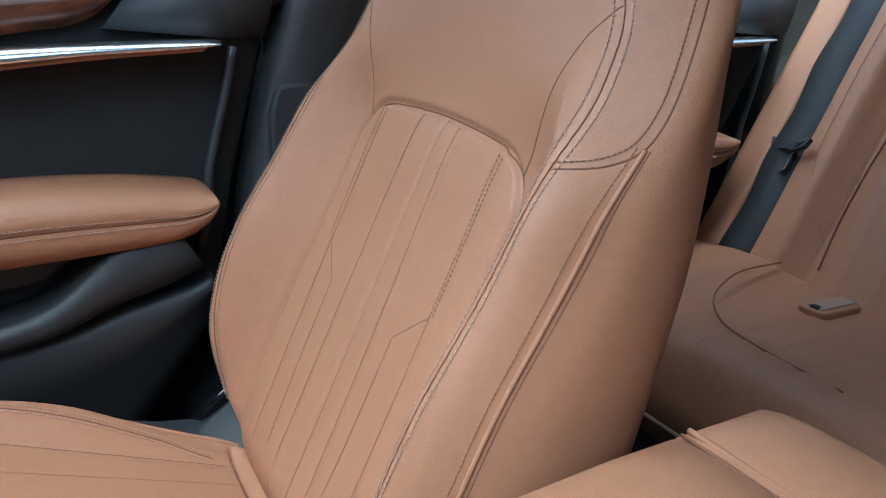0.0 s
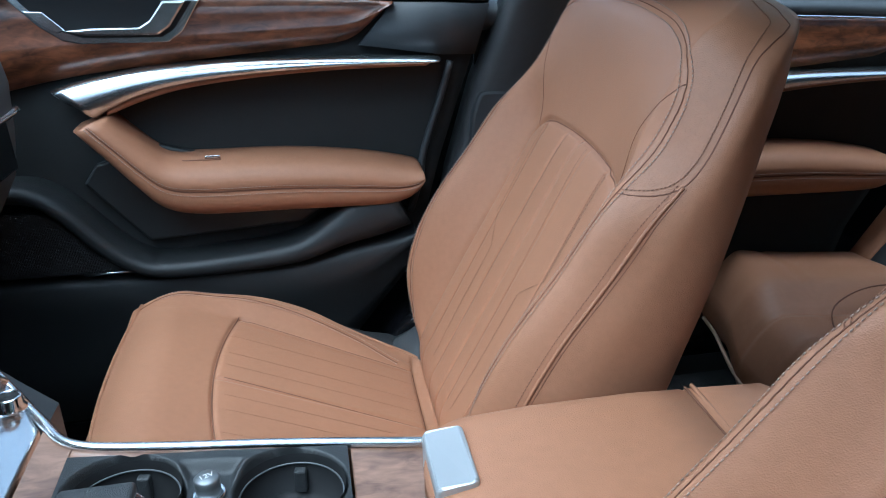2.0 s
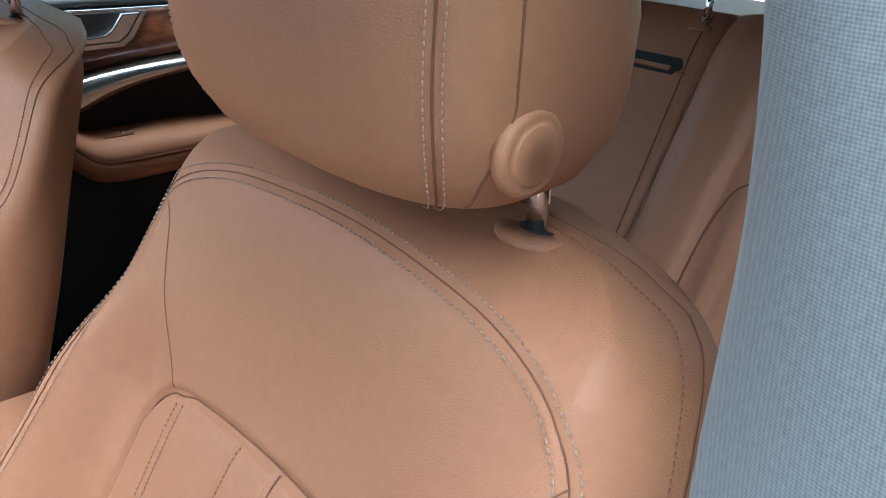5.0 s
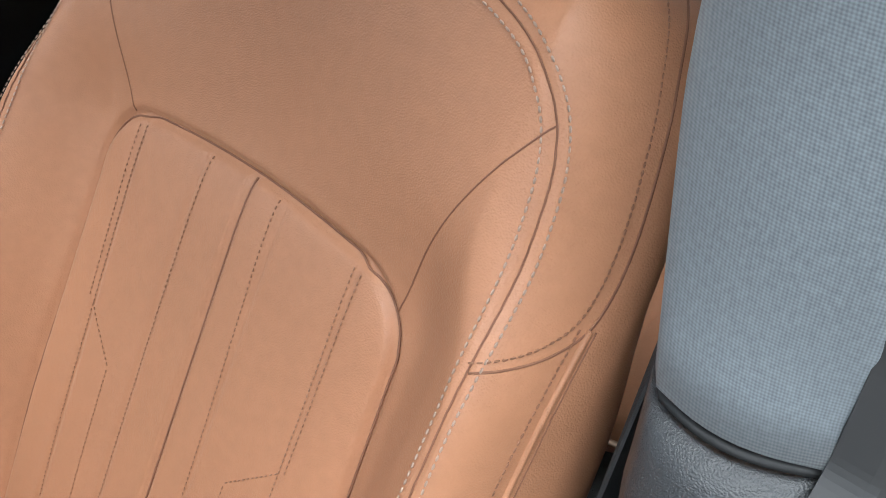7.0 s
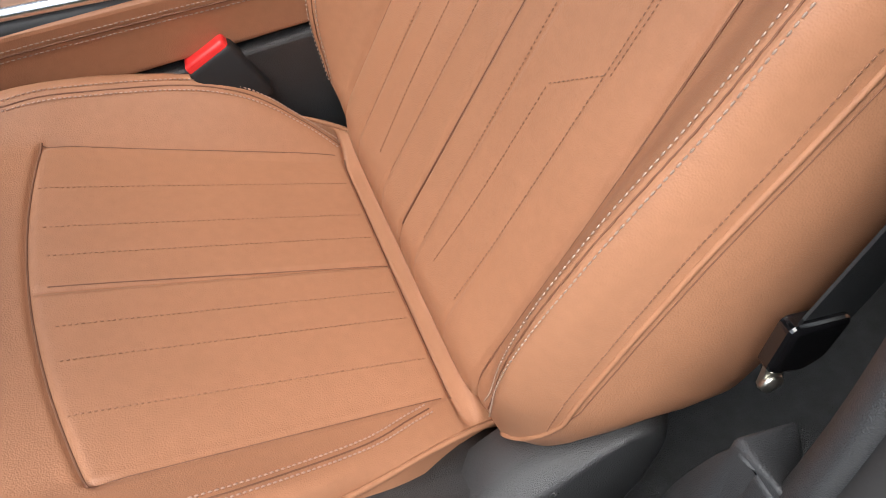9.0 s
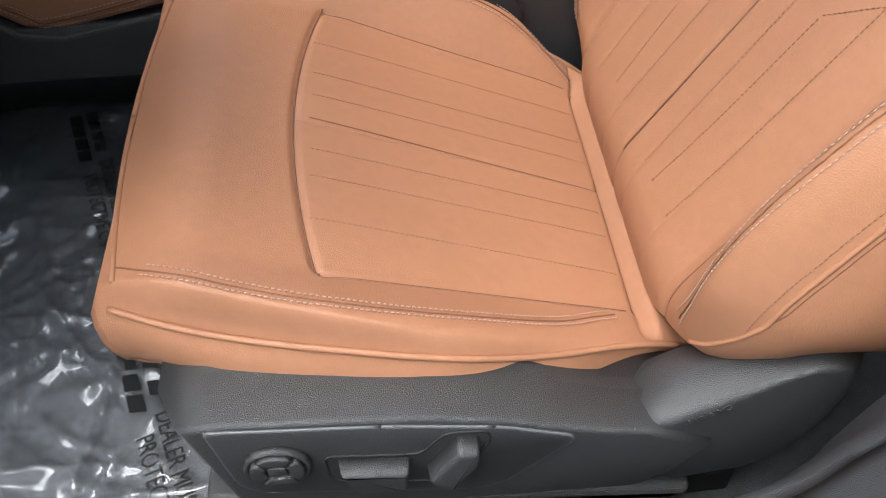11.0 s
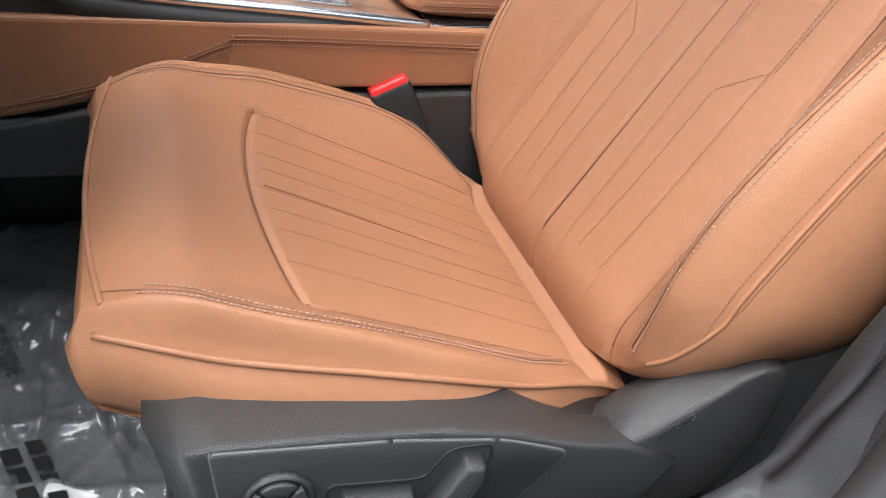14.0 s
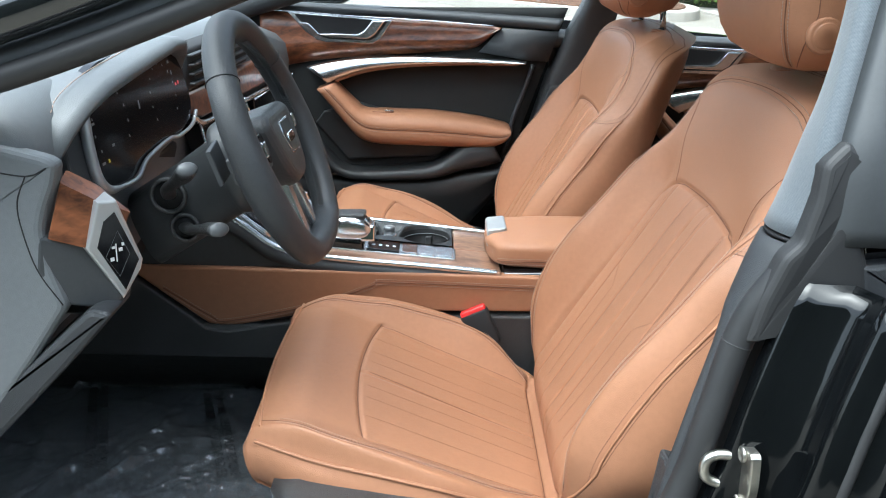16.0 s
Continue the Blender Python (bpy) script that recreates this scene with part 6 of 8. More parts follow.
# light switch panel beside the column, with walnut to its left
ls = thing("light_switch", (-0.30, -0.62, 0.52), "hexagonal silver framed light switch panel", "light switch")
LSO, LSX, LSN = Vector((-0.305, -0.628, 0.522)), Vector((0.72, 0.69, 0.0)).normalized(), Vector((0.66, -0.69, -0.12)).normalized()
LSU = LSN.cross(LSX)
LP = lambda a, b, d: tuple(LSO + LSX * a - LSU * b * (1 if LSU.z < 0 else -1) + LSN * d)
hexa = [(-0.0145, 0.058), (0.0064, 0.0563), (0.0318, -0.0212), (0.029, -0.033), (0.0057, -0.0659), (-0.0303, 0.0055)]
part("switch_frame", prism(hexa, LP, -0.03, 0.006, 0.0025), SILVER, ls, "satin silver frame", smooth=False)
part("switch_face", prism([(0.0028, 0.0437), (0.0265, -0.0198), (0.0086, -0.0549), (-0.0192, 0.0054), (-0.010, 0.035)], LP, 0.0, 0.0068, 0.0006), GLOSS, ls, smooth=False)
part("switch_line", tube([LP(a, b, 0.007) for a, b in ((0.0041, 0.021), (0.016, -0.0099), (0.0029, -0.035), (-0.011, -0.0078))], 0.0004, 4, True), GREY_MARK, ls)
for a, b, w_, h_ in ((0.001, -0.005, 0.0007, 0.011), (0.006, -0.002, 0.0022, 0.0022), (-0.004, -0.012, 0.0022, 0.0022), (0.009, 0.004, 0.0015, 0.002), (-0.002, 0.002, 0.0018, 0.0015)):
    part("switch_mark", prism([(a - w_, b - h_), (a + w_, b - h_), (a + w_, b + h_), (a - w_, b + h_)], LP, 0.0066, 0.0072, 0), WHITE_MARK, ls, smooth=False)
part("walnut_end", prism(rounded([(-0.358, -0.6645), (-0.322, -0.649), (-0.300, -0.628), (-0.338, -0.618), (-0.365, -0.63)], 0.004), lambda x, y, d: (x + 0.017 * d, y + 0.012 * d, 0.544 - 0.46 * (x + 0.359) + d * (0.059 - 0.30 * (x + 0.359))), 0.0, 1.0, 0.0), WOOD, dash, "walnut inlay", smooth=False)
part("switch_housing", prism(rounded([(-0.366, 0.548), (-0.328, 0.530), (-0.310, 0.500), (-0.303, 0.457), (-0.312, 0.446), (-0.350, 0.462), (-0.372, 0.508)], 0.006), lambda x, z, d: (x, d + 0.7 * (x + 0.36), z), -0.635, -0.664, 0.004), BLACK_SOFT, dash, smooth=False)
# column side, stalks and shroud
col = thing("steering_column", (-0.28, -0.37, 0.52), "black steering column shroud with stalks", "steering column")
AXD = Vector((0.937, 0, 0.35)).normalized()
CC = Vector((-0.163, -0.377, 0.589))
ups = Vector((-AXD.z, 0, AXD.x))
rings = []
for d, ry, rz, sh in ((-0.02, 0.045, 0.050, 0.012), (-0.03, 0.058, 0.062, 0.012), (-0.068, 0.064, 0.066, 0.012), (-0.076, 0.062, 0.064, 0.012), (-0.080, 0.052, 0.056, 0.020), (-0.15, 0.053, 0.054, 0.036), (-0.22, 0.050, 0.054, 0.050)):
    rings.append([tuple(CC + AXD * d + Vector((0, 1, 0)) * ry * math.copysign(abs(math.cos(a)) ** 0.7, math.cos(a)) + ups * rz * math.copysign(abs(math.sin(a)) ** 0.7, math.sin(a)) - ups * sh) for a in np.linspace(0, 2 * math.pi, 32, endpoint=False)])
part("shroud", loft(rings), BLACK_SOFT, col)
for sy, p0, p2, nm in ((-1, (-0.303, -0.432, 0.526), (-0.246, -0.525, 0.584), "wiper_stalk"), (-1, (-0.285, -0.432, 0.481), (-0.216, -0.520, 0.506), "cruise_stalk"), (1, (-0.303, -0.322, 0.526), (-0.252, -0.225, 0.578), "turn_stalk")):
    p0, p2 = Vector(p0), Vector(p2)
    rad = 0.0225 if nm != "cruise_stalk" else 0.018
    root = part("stalk_root", tube([tuple(p0 - Vector((0, sy * 0.02, 0))), tuple(p0 + Vector((0, sy * 0.003, 0)))], rad, 24), DARK, col)
    part("stalk_ring", tube([tuple(p0 + Vector((rad * math.cos(a), sy * 0.004, rad * math.sin(a)))) for a in np.linspace(0, 2 * math.pi, 33)[:-1]], 0.0032, 8, True), BLACK, root)
    line = curve([tuple(p0), tuple(p0.lerp(p2, 0.35) + Vector((-0.006, sy * 0.008, 0))), tuple(p0.lerp(p2, 0.72)), tuple(p2)], 0.006)
    n = len(line)
    st = part(nm, tube(line, [0.010 - 0.002 * i / n + 0.0045 * float(sstep(i / n, 0.5, 0.75)) for i in range(n)], 14, flat=0.72), BLACK, col)
    tip = (p2 - p0).normalized()
    part("stalk_end", tube([tuple(p2 - tip * 0.006), tuple(p2 + tip * 0.003), tuple(p2 + tip * 0.006)], [0.0131, 0.0128, 0.010], 14, flat=0.72), GREY_MARK, st, "grey moulded end")
part("knee_trim", prism(rounded([(-0.60, 0.54), (-0.14, 0.54), (-0.13, 0.40), (-0.20, 0.35), (-0.62, 0.36)], 0.02), lambda y, z, d: (d + 0.35 * (z - 0.54), y, z), -0.42, -0.375, 0.008), DARK, dash, smooth=False)
part("adjuster", box(-0.395, -0.355, -0.60, -0.565, 0.425, 0.445, 0.005), BLACK, dash)
# steering wheel
wheel = thing("steering_wheel", tuple(CC), "black leather steering wheel with silver lower spoke", "steering wheel")
Y = Vector((0, 1, 0))
WP = lambda a, r, d=0.0: CC + Y * (r * math.sin(a)) + ups * (r * math.cos(a)) + AXD * d
rings = []
for a in np.linspace(0, 2 * math.pi, 97)[:-1]:
    rr = 0.164
    if math.cos(a) < -0.86:
        rr = 0.164 - 0.012 * (-(math.cos(a)) - 0.86) / 0.14
    thick = 0.0190 + 0.0025 * math.exp(-((abs(a - math.pi) - 1.35) / 0.35) ** 2)
    c = WP(a, rr)
    out = (c - CC).normalized()
    rings.append([tuple(c + out * thick * math.cos(b) + AXD * thick * 1.05 * math.sin(b)) for b in np.linspace(0, 2 * math.pi, 18, endpoint=False)])
part("rim", data(*grid(np.array(rings), close_u=True, close_v=True)), mat("black_leather_rim", (0.042, 0.044, 0.047), 0.52, var=0.12, vscale=9, bump=0.4, bscale=600, bkind="cells", dist=0.0006), wheel)
zz = []
for k, a in enumerate(np.linspace(0.35, 2.6, 180)):
    zz.append(tuple(CC + (WP(a, 0.164) - CC).normalized() * (0.164 - 0.0198) + AXD * 0.0045 * (1 if k % 2 else -1)))
part("rim_stitching", tube(zz, 0.0009, 4), mat("grey_thread", (0.16, 0.165, 0.17), 0.6), wheel, "grey cross stitching")
for a in (0.9, -0.9):
    part("rim_joint", tube([tuple(WP(a, 0.164) + (WP(a, 0.164) - CC).normalized() * 0.0196 * math.cos(b) + AXD * 0.0204 * math.sin(b)) for b in np.linspace(0, 2 * math.pi, 25)[:-1]], 0.0007, 4, True), DARK, wheel)
HP = lambda a, b, d: tuple(CC + Y * a + ups * b + AXD * (d - 0.020))
part("hub", prism(rounded([(-0.075, 0.030), (-0.062, 0.046), (0.062, 0.046), (0.075, 0.030), (0.060, -0.030), (0.032, -0.062), (-0.032, -0.062), (-0.060, -0.030)], 0.02), HP, -0.02, 0.036, 0.014, 4), BLACK, wheel, "black airbag cover", smooth=False)
part("badge_frame", prism(rounded([(-0.026, 0.026), (0.026, 0.026), (0.030, 0.008), (0.018, -0.022), (-0.018, -0.022), (-0.030, 0.008)], 0.006), HP, 0.034, 0.0385, 0.001), CHROME, wheel, smooth=False)
part("badge_field", prism(rounded([(-0.023, 0.0235), (0.023, 0.0235), (0.027, 0.008), (0.016, -0.0195), (-0.016, -0.0195), (-0.027, 0.008)], 0.006), HP, 0.036, 0.0392, 0.0005), BLACK_SOFT, wheel, smooth=False)
part("badge", prism(rrect(0.019, 0.0065, 0.006, 4), HP, 0.038, 0.0405, 0.0008), POLISH, wheel, "plain bright badge", smooth=False)
for s in (1, -1):
    sp = prism([(s * 0.055, 0.036), (s * 0.158, 0.018), (s * 0.160, -0.012), (s * 0.058, -0.022)], HP, -0.008, 0.018, 0.005)
    part("side_spoke", sp, BLACK, wheel, smooth=False)
    pod = part("switch_pod", prism(rounded([(s * 0.078, 0.028), (s * 0.124, 0.020), (s * 0.126, -0.006), (s * 0.080, -0.014)], 0.006), HP, 0.016, 0.024, 0.002), GLOSS, wheel, smooth=False)
    part("roller", prism(rrect(0.008, 0.010, 0.002, 3), lambda a, b, d: HP(s * 0.100 + a, 0.008 + b, d), 0.022, 0.029, 0.002), CHROME, pod, smooth=False)
    part("lower_spoke_trim", prism([(s * 0.012, -0.058), (s * 0.034, -0.056), (s * 0.040, -0.152), (s * 0.024, -0.158)], HP, -0.004, 0.016, 0.003), CHROME, wheel, "satin silver spoke trim", smooth=False)
    part("shift_paddle", prism([(s * 0.090, 0.040), (s * 0.135, 0.034), (s * 0.140, -0.010), (s * 0.095, -0.006)], HP, -0.034, -0.028, 0.002), BLACK_SOFT, wheel, smooth=False)
part("lower_spoke", prism([(-0.034, -0.052), (0.034, -0.052), (0.028, -0.158), (-0.028, -0.158)], HP, -0.010, 0.010, 0.004), GLOSS, wheel, smooth=False)
# centre stack: vents, walnut band, screens
vent = thing("air_vent", (-0.36, 0.0, 0.64), "black centre air vent with slats", "air vent")
part("vent_box", box(-0.42, -0.362, -0.105, 0.33, 0.612, 0.682, 0.006), DARK, vent)
for k in range(4):
    part("slat", box(-0.375, -0.352, -0.098, 0.32, 0.622 + k * 0.0155, 0.6265 + k * 0.0155, 0.0015), BLACK_SOFT, vent)
part("vent_tab", box(-0.356, -0.344, 0.03, 0.07, 0.64, 0.652, 0.003), CHROME, vent)
part("walnut_band", prism([(-0.11, 0.612), (0.66, 0.600), (0.67, 0.540), (-0.06, 0.560), (-0.13, 0.58)], lambda y, z, d: (-0.375 + d + 0.15 * (0.6 - z), y, z), 0.0, 0.014, 0.005), WOOD, dash, "walnut band", smooth=False)
part("silver_band", tube(curve([(-0.352, -0.13, 0.575), (-0.350, -0.08, 0.556), (-0.348, 0.1, 0.548), (-0.345, 0.4, 0.538), (-0.335, 0.60, 0.534), (-0.325, 0.66, 0.54)], 0.02), 0.005, 8), CHROME, dash, "satin aluminium strip")
part("passenger_band", prism([(0.30, 0.535), (0.672, 0.526), (0.678, 0.45), (0.32, 0.46)], lambda y, z, d: (-0.372 + d, y, z), 0.0, 0.026, 0.004), GLOSS, dash, smooth=False)
scr = thing("centre_screen", (-0.36, 0.08, 0.5), "dark glossy centre touch screen with silver edge", "touch screen")
part("screen", prism(rounded([(-0.085, 0.552), (0.235, 0.545), (0.225, 0.455), (-0.075, 0.455)], 0.01), lambda y, z, d: (-0.375 + d + 0.3 * (0.5 - z), y, z), 0.0, 0.034, 0.002), SCREEN, scr, smooth=False)
part("screen_edge", tube(curve([(-0.340 + 0.3 * (0.5 - z), y, z) for y, z in ((-0.085, 0.553), (-0.078, 0.455), (0.22, 0.453), (0.238, 0.547))], 0.02), 0.003, 8), CHROME, scr)
low = thing("climate_screen", (-0.30, 0.06, 0.4), "dark climate touch screen sloping into the console", "touch screen")
SL = lambda x, y, d: (x, y, 0.345 + (-0.235 - x) * 0.75 + d)
part("hazard_mark", tube([SL(-0.262, 0.030, 0.005), SL(-0.262, 0.052, 0.005), SL(-0.280, 0.041, 0.005)], 0.0012, 5, True), ICON_R, low)
part("screen", prism(rounded([(-0.385, -0.085), (-0.245, -0.080), (-0.245, 0.17), (-0.385, 0.20)], 0.01), SL, -0.02, 0.004, 0.002), SCREEN, low, smooth=False)
for s, yy_ in ((1, 0.21), (-1, -0.098)):
    part("side_strip", tube(curve([(-0.40, yy_, 0.478), (-0.30, yy_, 0.395), (-0.245, yy_ - 0.0, 0.352)], 0.02), 0.006, 8), CHROME, low)
part("stack_body", prism([(-0.60, 0.45), (-0.36, 0.46), (-0.24, 0.338), (-0.21, 0.31), (-0.21, 0.20), (-0.60, 0.15)], lambda x, z, d: (x, d, z), -0.112, 0.235, 0.0), BLACK_SOFT, dash, smooth=False)
tagged(part("footwell_wall", prism([(-1.12, FLOOR), (-0.86, FLOOR), (-1.0, 0.3), (-1.12, 0.3)], lambda x, z, d: (x, d, z), -0.655, 0.72, 0), CARPET, smooth=False), "black carpeted footwell", "wall", kind="structure")


# ---- driver's side: pillar, sill, jamb ----
pil = thing("centre_pillar", (0.42, -0.72, 0.5), "grey fabric and plastic driver side centre pillar trim", "pillar trim", kind="structure")
# edge stations up the pillar: inner edge, edge against the seal, outer edge of the seal
pin_z = [0.10, 0.17, 0.22, 0.30, 0.36, 0.39, 0.42, 0.45, 0.48, 0.495, 0.51, 0.54, 0.57, 0.60, 0.63, 0.66, 0.70, 0.76, 0.80, 0.96]
pin_x = spl(pin_z, [0.235, 0.275, 0.290, 0.305, 0.319, 0.328, 0.339, 0.349, 0.359, 0.367, 0.377, 0.388, 0.402, 0.418, 0.432, 0.447, 0.465, 0.478, 0.482, 0.51])
pin_y = spl(pin_z, [-0.745, -0.744, -0.744, -0.742, -0.739, -0.735, -0.729, -0.723, -0.713, -0.701, -0.693, -0.689, -0.684, -0.673, -0.663, -0.653, -0.645, -0.640, -0.635, -0.59])
pbd_z = [0.10, 0.17, 0.22, 0.30, 0.36, 0.42, 0.45, 0.48, 0.51, 0.54, 0.57, 0.66, 0.70, 0.80, 0.96]
pbd_x = spl(pbd_z, [0.24, 0.285, 0.298, 0.315, 0.330, 0.343, 0.351, 0.358, 0.369, 0.386, 0.405, 0.421, 0.432, 0.46, 0.505])
pbd_y = spl(pbd_z, [-0.752, -0.75, -0.75, -0.747, -0.742, -0.738, -0.735, -0.731, -0.730, -0.735, -0.741, -0.735, -0.722, -0.690, -0.645])
pout_x = spl([0.10, 0.166, 0.24, 0.32, 0.36, 0.42, 0.48, 0.56, 0.66, 0.80], [0.19, 0.262, 0.305, 0.335, 0.345, 0.360, 0.379, 0.405, 0.44, 0.49])
pout_y = spl([0.10, 0.166, 0.24, 0.32, 0.36, 0.42, 0.48, 0.56, 0.66, 0.80], [-0.79, -0.785, -0.775, -0.767, -0.766, -0.760, -0.753, -0.75, -0.742, -0.70])


def pillar_rows(zs):
    rows = []
    for z in zs:
        a, b = np.array([float(pin_x(z)), float(pin_y(z))]), np.array([float(pbd_x(z)), float(pbd_y(z))])
        n = np.array([-(b - a)[1], (b - a)[0]])
        n /= np.linalg.norm(n)
        if n[0] > 0:
            n = -n
        # the recess behind the lower strip opens inwards
        deep = 1 - float(sstep(z, 0.46, 0.52))
        row = [a + np.array([0.20, 0.03 + 0.037 * deep]), a + np.array([0.10, 0.018 + 0.020 * deep]), a + np.array([0.04, 0.012 + 0.008 * deep]), a + np.array([0.014, 0.008 + 0.006 * deep]), a + np.array([0.006, 0.004 + 0.003 * deep])]
        bulge = 0.003 + 0.007 * float(sstep(z, 0.47, 0.56))
        for t in np.linspace(0.02, 1, 12):
            row.append(a + (b - a) * t + n * bulge * math.sin(math.pi * min(1, t * 0.9 + 0.1)))
        row.append(b + np.array([0.012, -0.004]))
        rows.append([(p[0], p[1], z) for p in row])
    return np.array(rows)


def shell(name, rows, material, parent, label="", thick=0.008):
    ob = part(name, data(*grid(rows)), material, parent, label)
    m = ob.modifiers.new("thickness", "SOLIDIFY")
    m.thickness, m.offset = thick, 0
    return ob


up = pillar_rows(np.linspace(0.572, 0.97, 24))
tail = up[:, -1:]
frame_rows = np.concatenate([tail + np.array([0.002, -0.001, 0]), tail + np.array([0.010, -0.012, 0]), tail + np.array([0.03, -0.016, 0]), tail + np.array([0.07, -0.020, 0]), tail + np.array([0.13, -0.02, 0])], axis=1)
lo = pillar_rows(np.linspace(0.10, 0.565, 32))
shell("fabric_cover", up, FABRIC, pil, "grey woven fabric upper cover")
shell("frame_trim", frame_rows, BLACK_SOFT, pil, "grey rubber frame trim")
shell("lower_cover", lo, GREY_TRIM, pil, "graphite grained plastic lower cover")
part("cover_joint", tube([tuple(p) for p in pillar_rows([0.5685])[0]][2:], 0.0022, 6), DARK, pil)
# rubber door seal round the opening, outside the pillar trim
seal = [(-0.60, -0.783, 0.078), (-0.20, -0.783, 0.082), (0.05, -0.783, 0.088), (0.13, -0.782, 0.095), (0.195, -0.779, 0.110), (0.245, -0.773, 0.142), (0.278, -0.766, 0.186), (0.304, -0.759, 0.25), (0.324, -0.755, 0.31), (0.338, -0.753, 0.37), (0.350, -0.748, 0.42), (0.361, -0.744, 0.462), (0.375, -0.744, 0.50), (0.398, -0.748, 0.54)]
sp_ = curve(seal, 0.012)
sealo = part("door_seal", tube(sp_, [0.0205 - 0.005 * float(sstep(p[2], 0.12, 0.36)) for p in sp_], 18), RUBBER)
tagged(sealo, "satin black rubber door seal round the driver's opening", "seal", kind="structure")
k = int(np.argmin([abs(p[2] - 0.462) for p in sp_]))
tn = sp_[k + 1] - sp_[k - 1]
tn /= np.linalg.norm(tn)
ea = np.cross(tn, [0.0, 1.0, 0.0])
ea /= np.linalg.norm(ea)
eb = np.cross(tn, ea)
part("seal_joint", tube([sp_[k] + 0.0157 * (math.cos(a) * ea + math.sin(a) * eb) for a in np.linspace(0, 2 * math.pi, 30)[:-1]], 0.0006, 5, True), BLACK, sealo)
# sill trim from the footwell back to the pillar
rows = []
for x, yi, zi, yc, zc, yo, zo in ((-0.75, -0.652, -0.06, -0.695, 0.072, -0.765, 0.080), (-0.30, -0.652, -0.06, -0.695, 0.076, -0.765, 0.084), (0.0, -0.652, -0.06, -0.695, 0.083, -0.767, 0.088), (0.09, -0.655, -0.05, -0.695, 0.095, -0.767, 0.094), (0.15, -0.656, -0.04, -0.695, 0.103, -0.766, 0.099), (0.195, -0.656, -0.03, -0.695, 0.113, -0.764, 0.110), (0.235, -0.657, -0.01, -0.695, 0.130, -0.758, 0.135), (0.262, -0.658, 0.01, -0.695, 0.150, -0.754, 0.160), (0.273, -0.658, 0.02, -0.695, 0.163, -0.751, 0.178), (0.286, -0.658, 0.04, -0.695, 0.188, -0.749, 0.200), (0.302, -0.660, 0.08, -0.696, 0.223, -0.748, 0.232), (0.309, -0.662, 0.12, -0.696, 0.262, -0.746, 0.268), (0.313, -0.664, 0.14, -0.697, 0.297, -0.744, 0.300)):
    row = []
    for t in np.linspace(0, 1, 8):
        row.append((x, yi + (yc - yi) * t ** 1.3, zi + (zc - zi) * t))
    row += [(x, yc - 0.006, zc + 0.005), (x, yc - 0.016, zc + 0.007)]
    for t in np.linspace(0.25, 1, 6):
        row.append((x, yc + (yo - yc) * t, zc + 0.007 + (zo - zc - 0.007) * t))
    row.append((x, yo - 0.012, zo - 0.02))
    rows.append(row)
R0 = np.array(rows)
cols = [[spl(range(len(R0)), R0[:, k, c]) for c in range(3)] for k in range(R0.shape[1])]
fine_rows = [[[float(f(t)) for f in col] for col in cols] for t in np.linspace(0, len(R0) - 1, 90)]
sill = shell("door_sill", np.array(fine_rows), GREY_TRIM, None, thick=0.006)
tagged(sill, "graphite grained plastic driver side sill trim", "sill", kind="structure")
part("sill_joint", tube([(0.052, y, z + 0.004) for y, z in ((-0.657, -0.05), (-0.68, 0.04), (-0.700, 0.094), (-0.72, 0.099), (-0.768, 0.1))], 0.0011, 6), DARK, sill)
bm = bmesh.new()
nv = [bm.verts.new(p) for p in ((0.310, -0.694, 0.306), (0.313, -0.736, 0.313), (0.352, -0.697, 0.297), (0.345, -0.725, 0.268), (0.300, -0.694, 0.20), (0.303, -0.740, 0.21), (0.352, -0.694, 0.18), (0.345, -0.73, 0.18))]
for f in ((0, 2, 3, 1), (0, 1, 5, 4), (0, 4, 6, 2), (1, 3, 7, 5), (2, 6, 7, 3), (4, 5, 7, 6)):
    bm.faces.new([nv[i] for i in f])
bmesh.ops.recalc_face_normals(bm, faces=bm.faces)
bmesh.ops.bevel(bm, geom=bm.edges[:], offset=0.005, segments=3, affect="EDGES", profile=0.5)
part("sill_nose", bm, GREY_TRIM, sill)
# lower belt anchor behind the seat
an = thing("belt_anchor", (0.385, -0.655, 0.27), "black belt end with steel anchor plate", "belt anchor")
part("webbing", prism([(0.366, 0.285), (0.408, 0.272), (0.462, 0.40), (0.512, 0.52), (0.60, 0.80), (0.555, 0.80), (0.468, 0.52), (0.416, 0.40)], lambda x, z, d: (x, d + 0.05 * max(0, z - 0.5), z), -0.654, -0.656, 0), BELT, an, smooth=False)
part("anchor_sleeve", prism(rounded([(0.368, 0.318), (0.412, 0.305), (0.404, 0.270), (0.388, 0.262), (0.362, 0.276)], 0.006), lambda x, z, d: (x, d, z), -0.650, -0.662, 0.004, 3), GLOSS, an, smooth=False)
part("anchor_plate", prism(rounded([(0.366, 0.276), (0.384, 0.266), (0.378, 0.246), (0.366, 0.250)], 0.003), lambda x, z, d: (x, d, z), -0.653, -0.657, 0.001), STEEL, an, "steel anchor plate", smooth=False)
part("anchor_cap", lathe([(0.0, 0.0), (0.008, 0.0), (0.007, -0.005), (0.0, -0.006)], (0.372, -0.656, 0.256), "y", 18), STEEL, an)
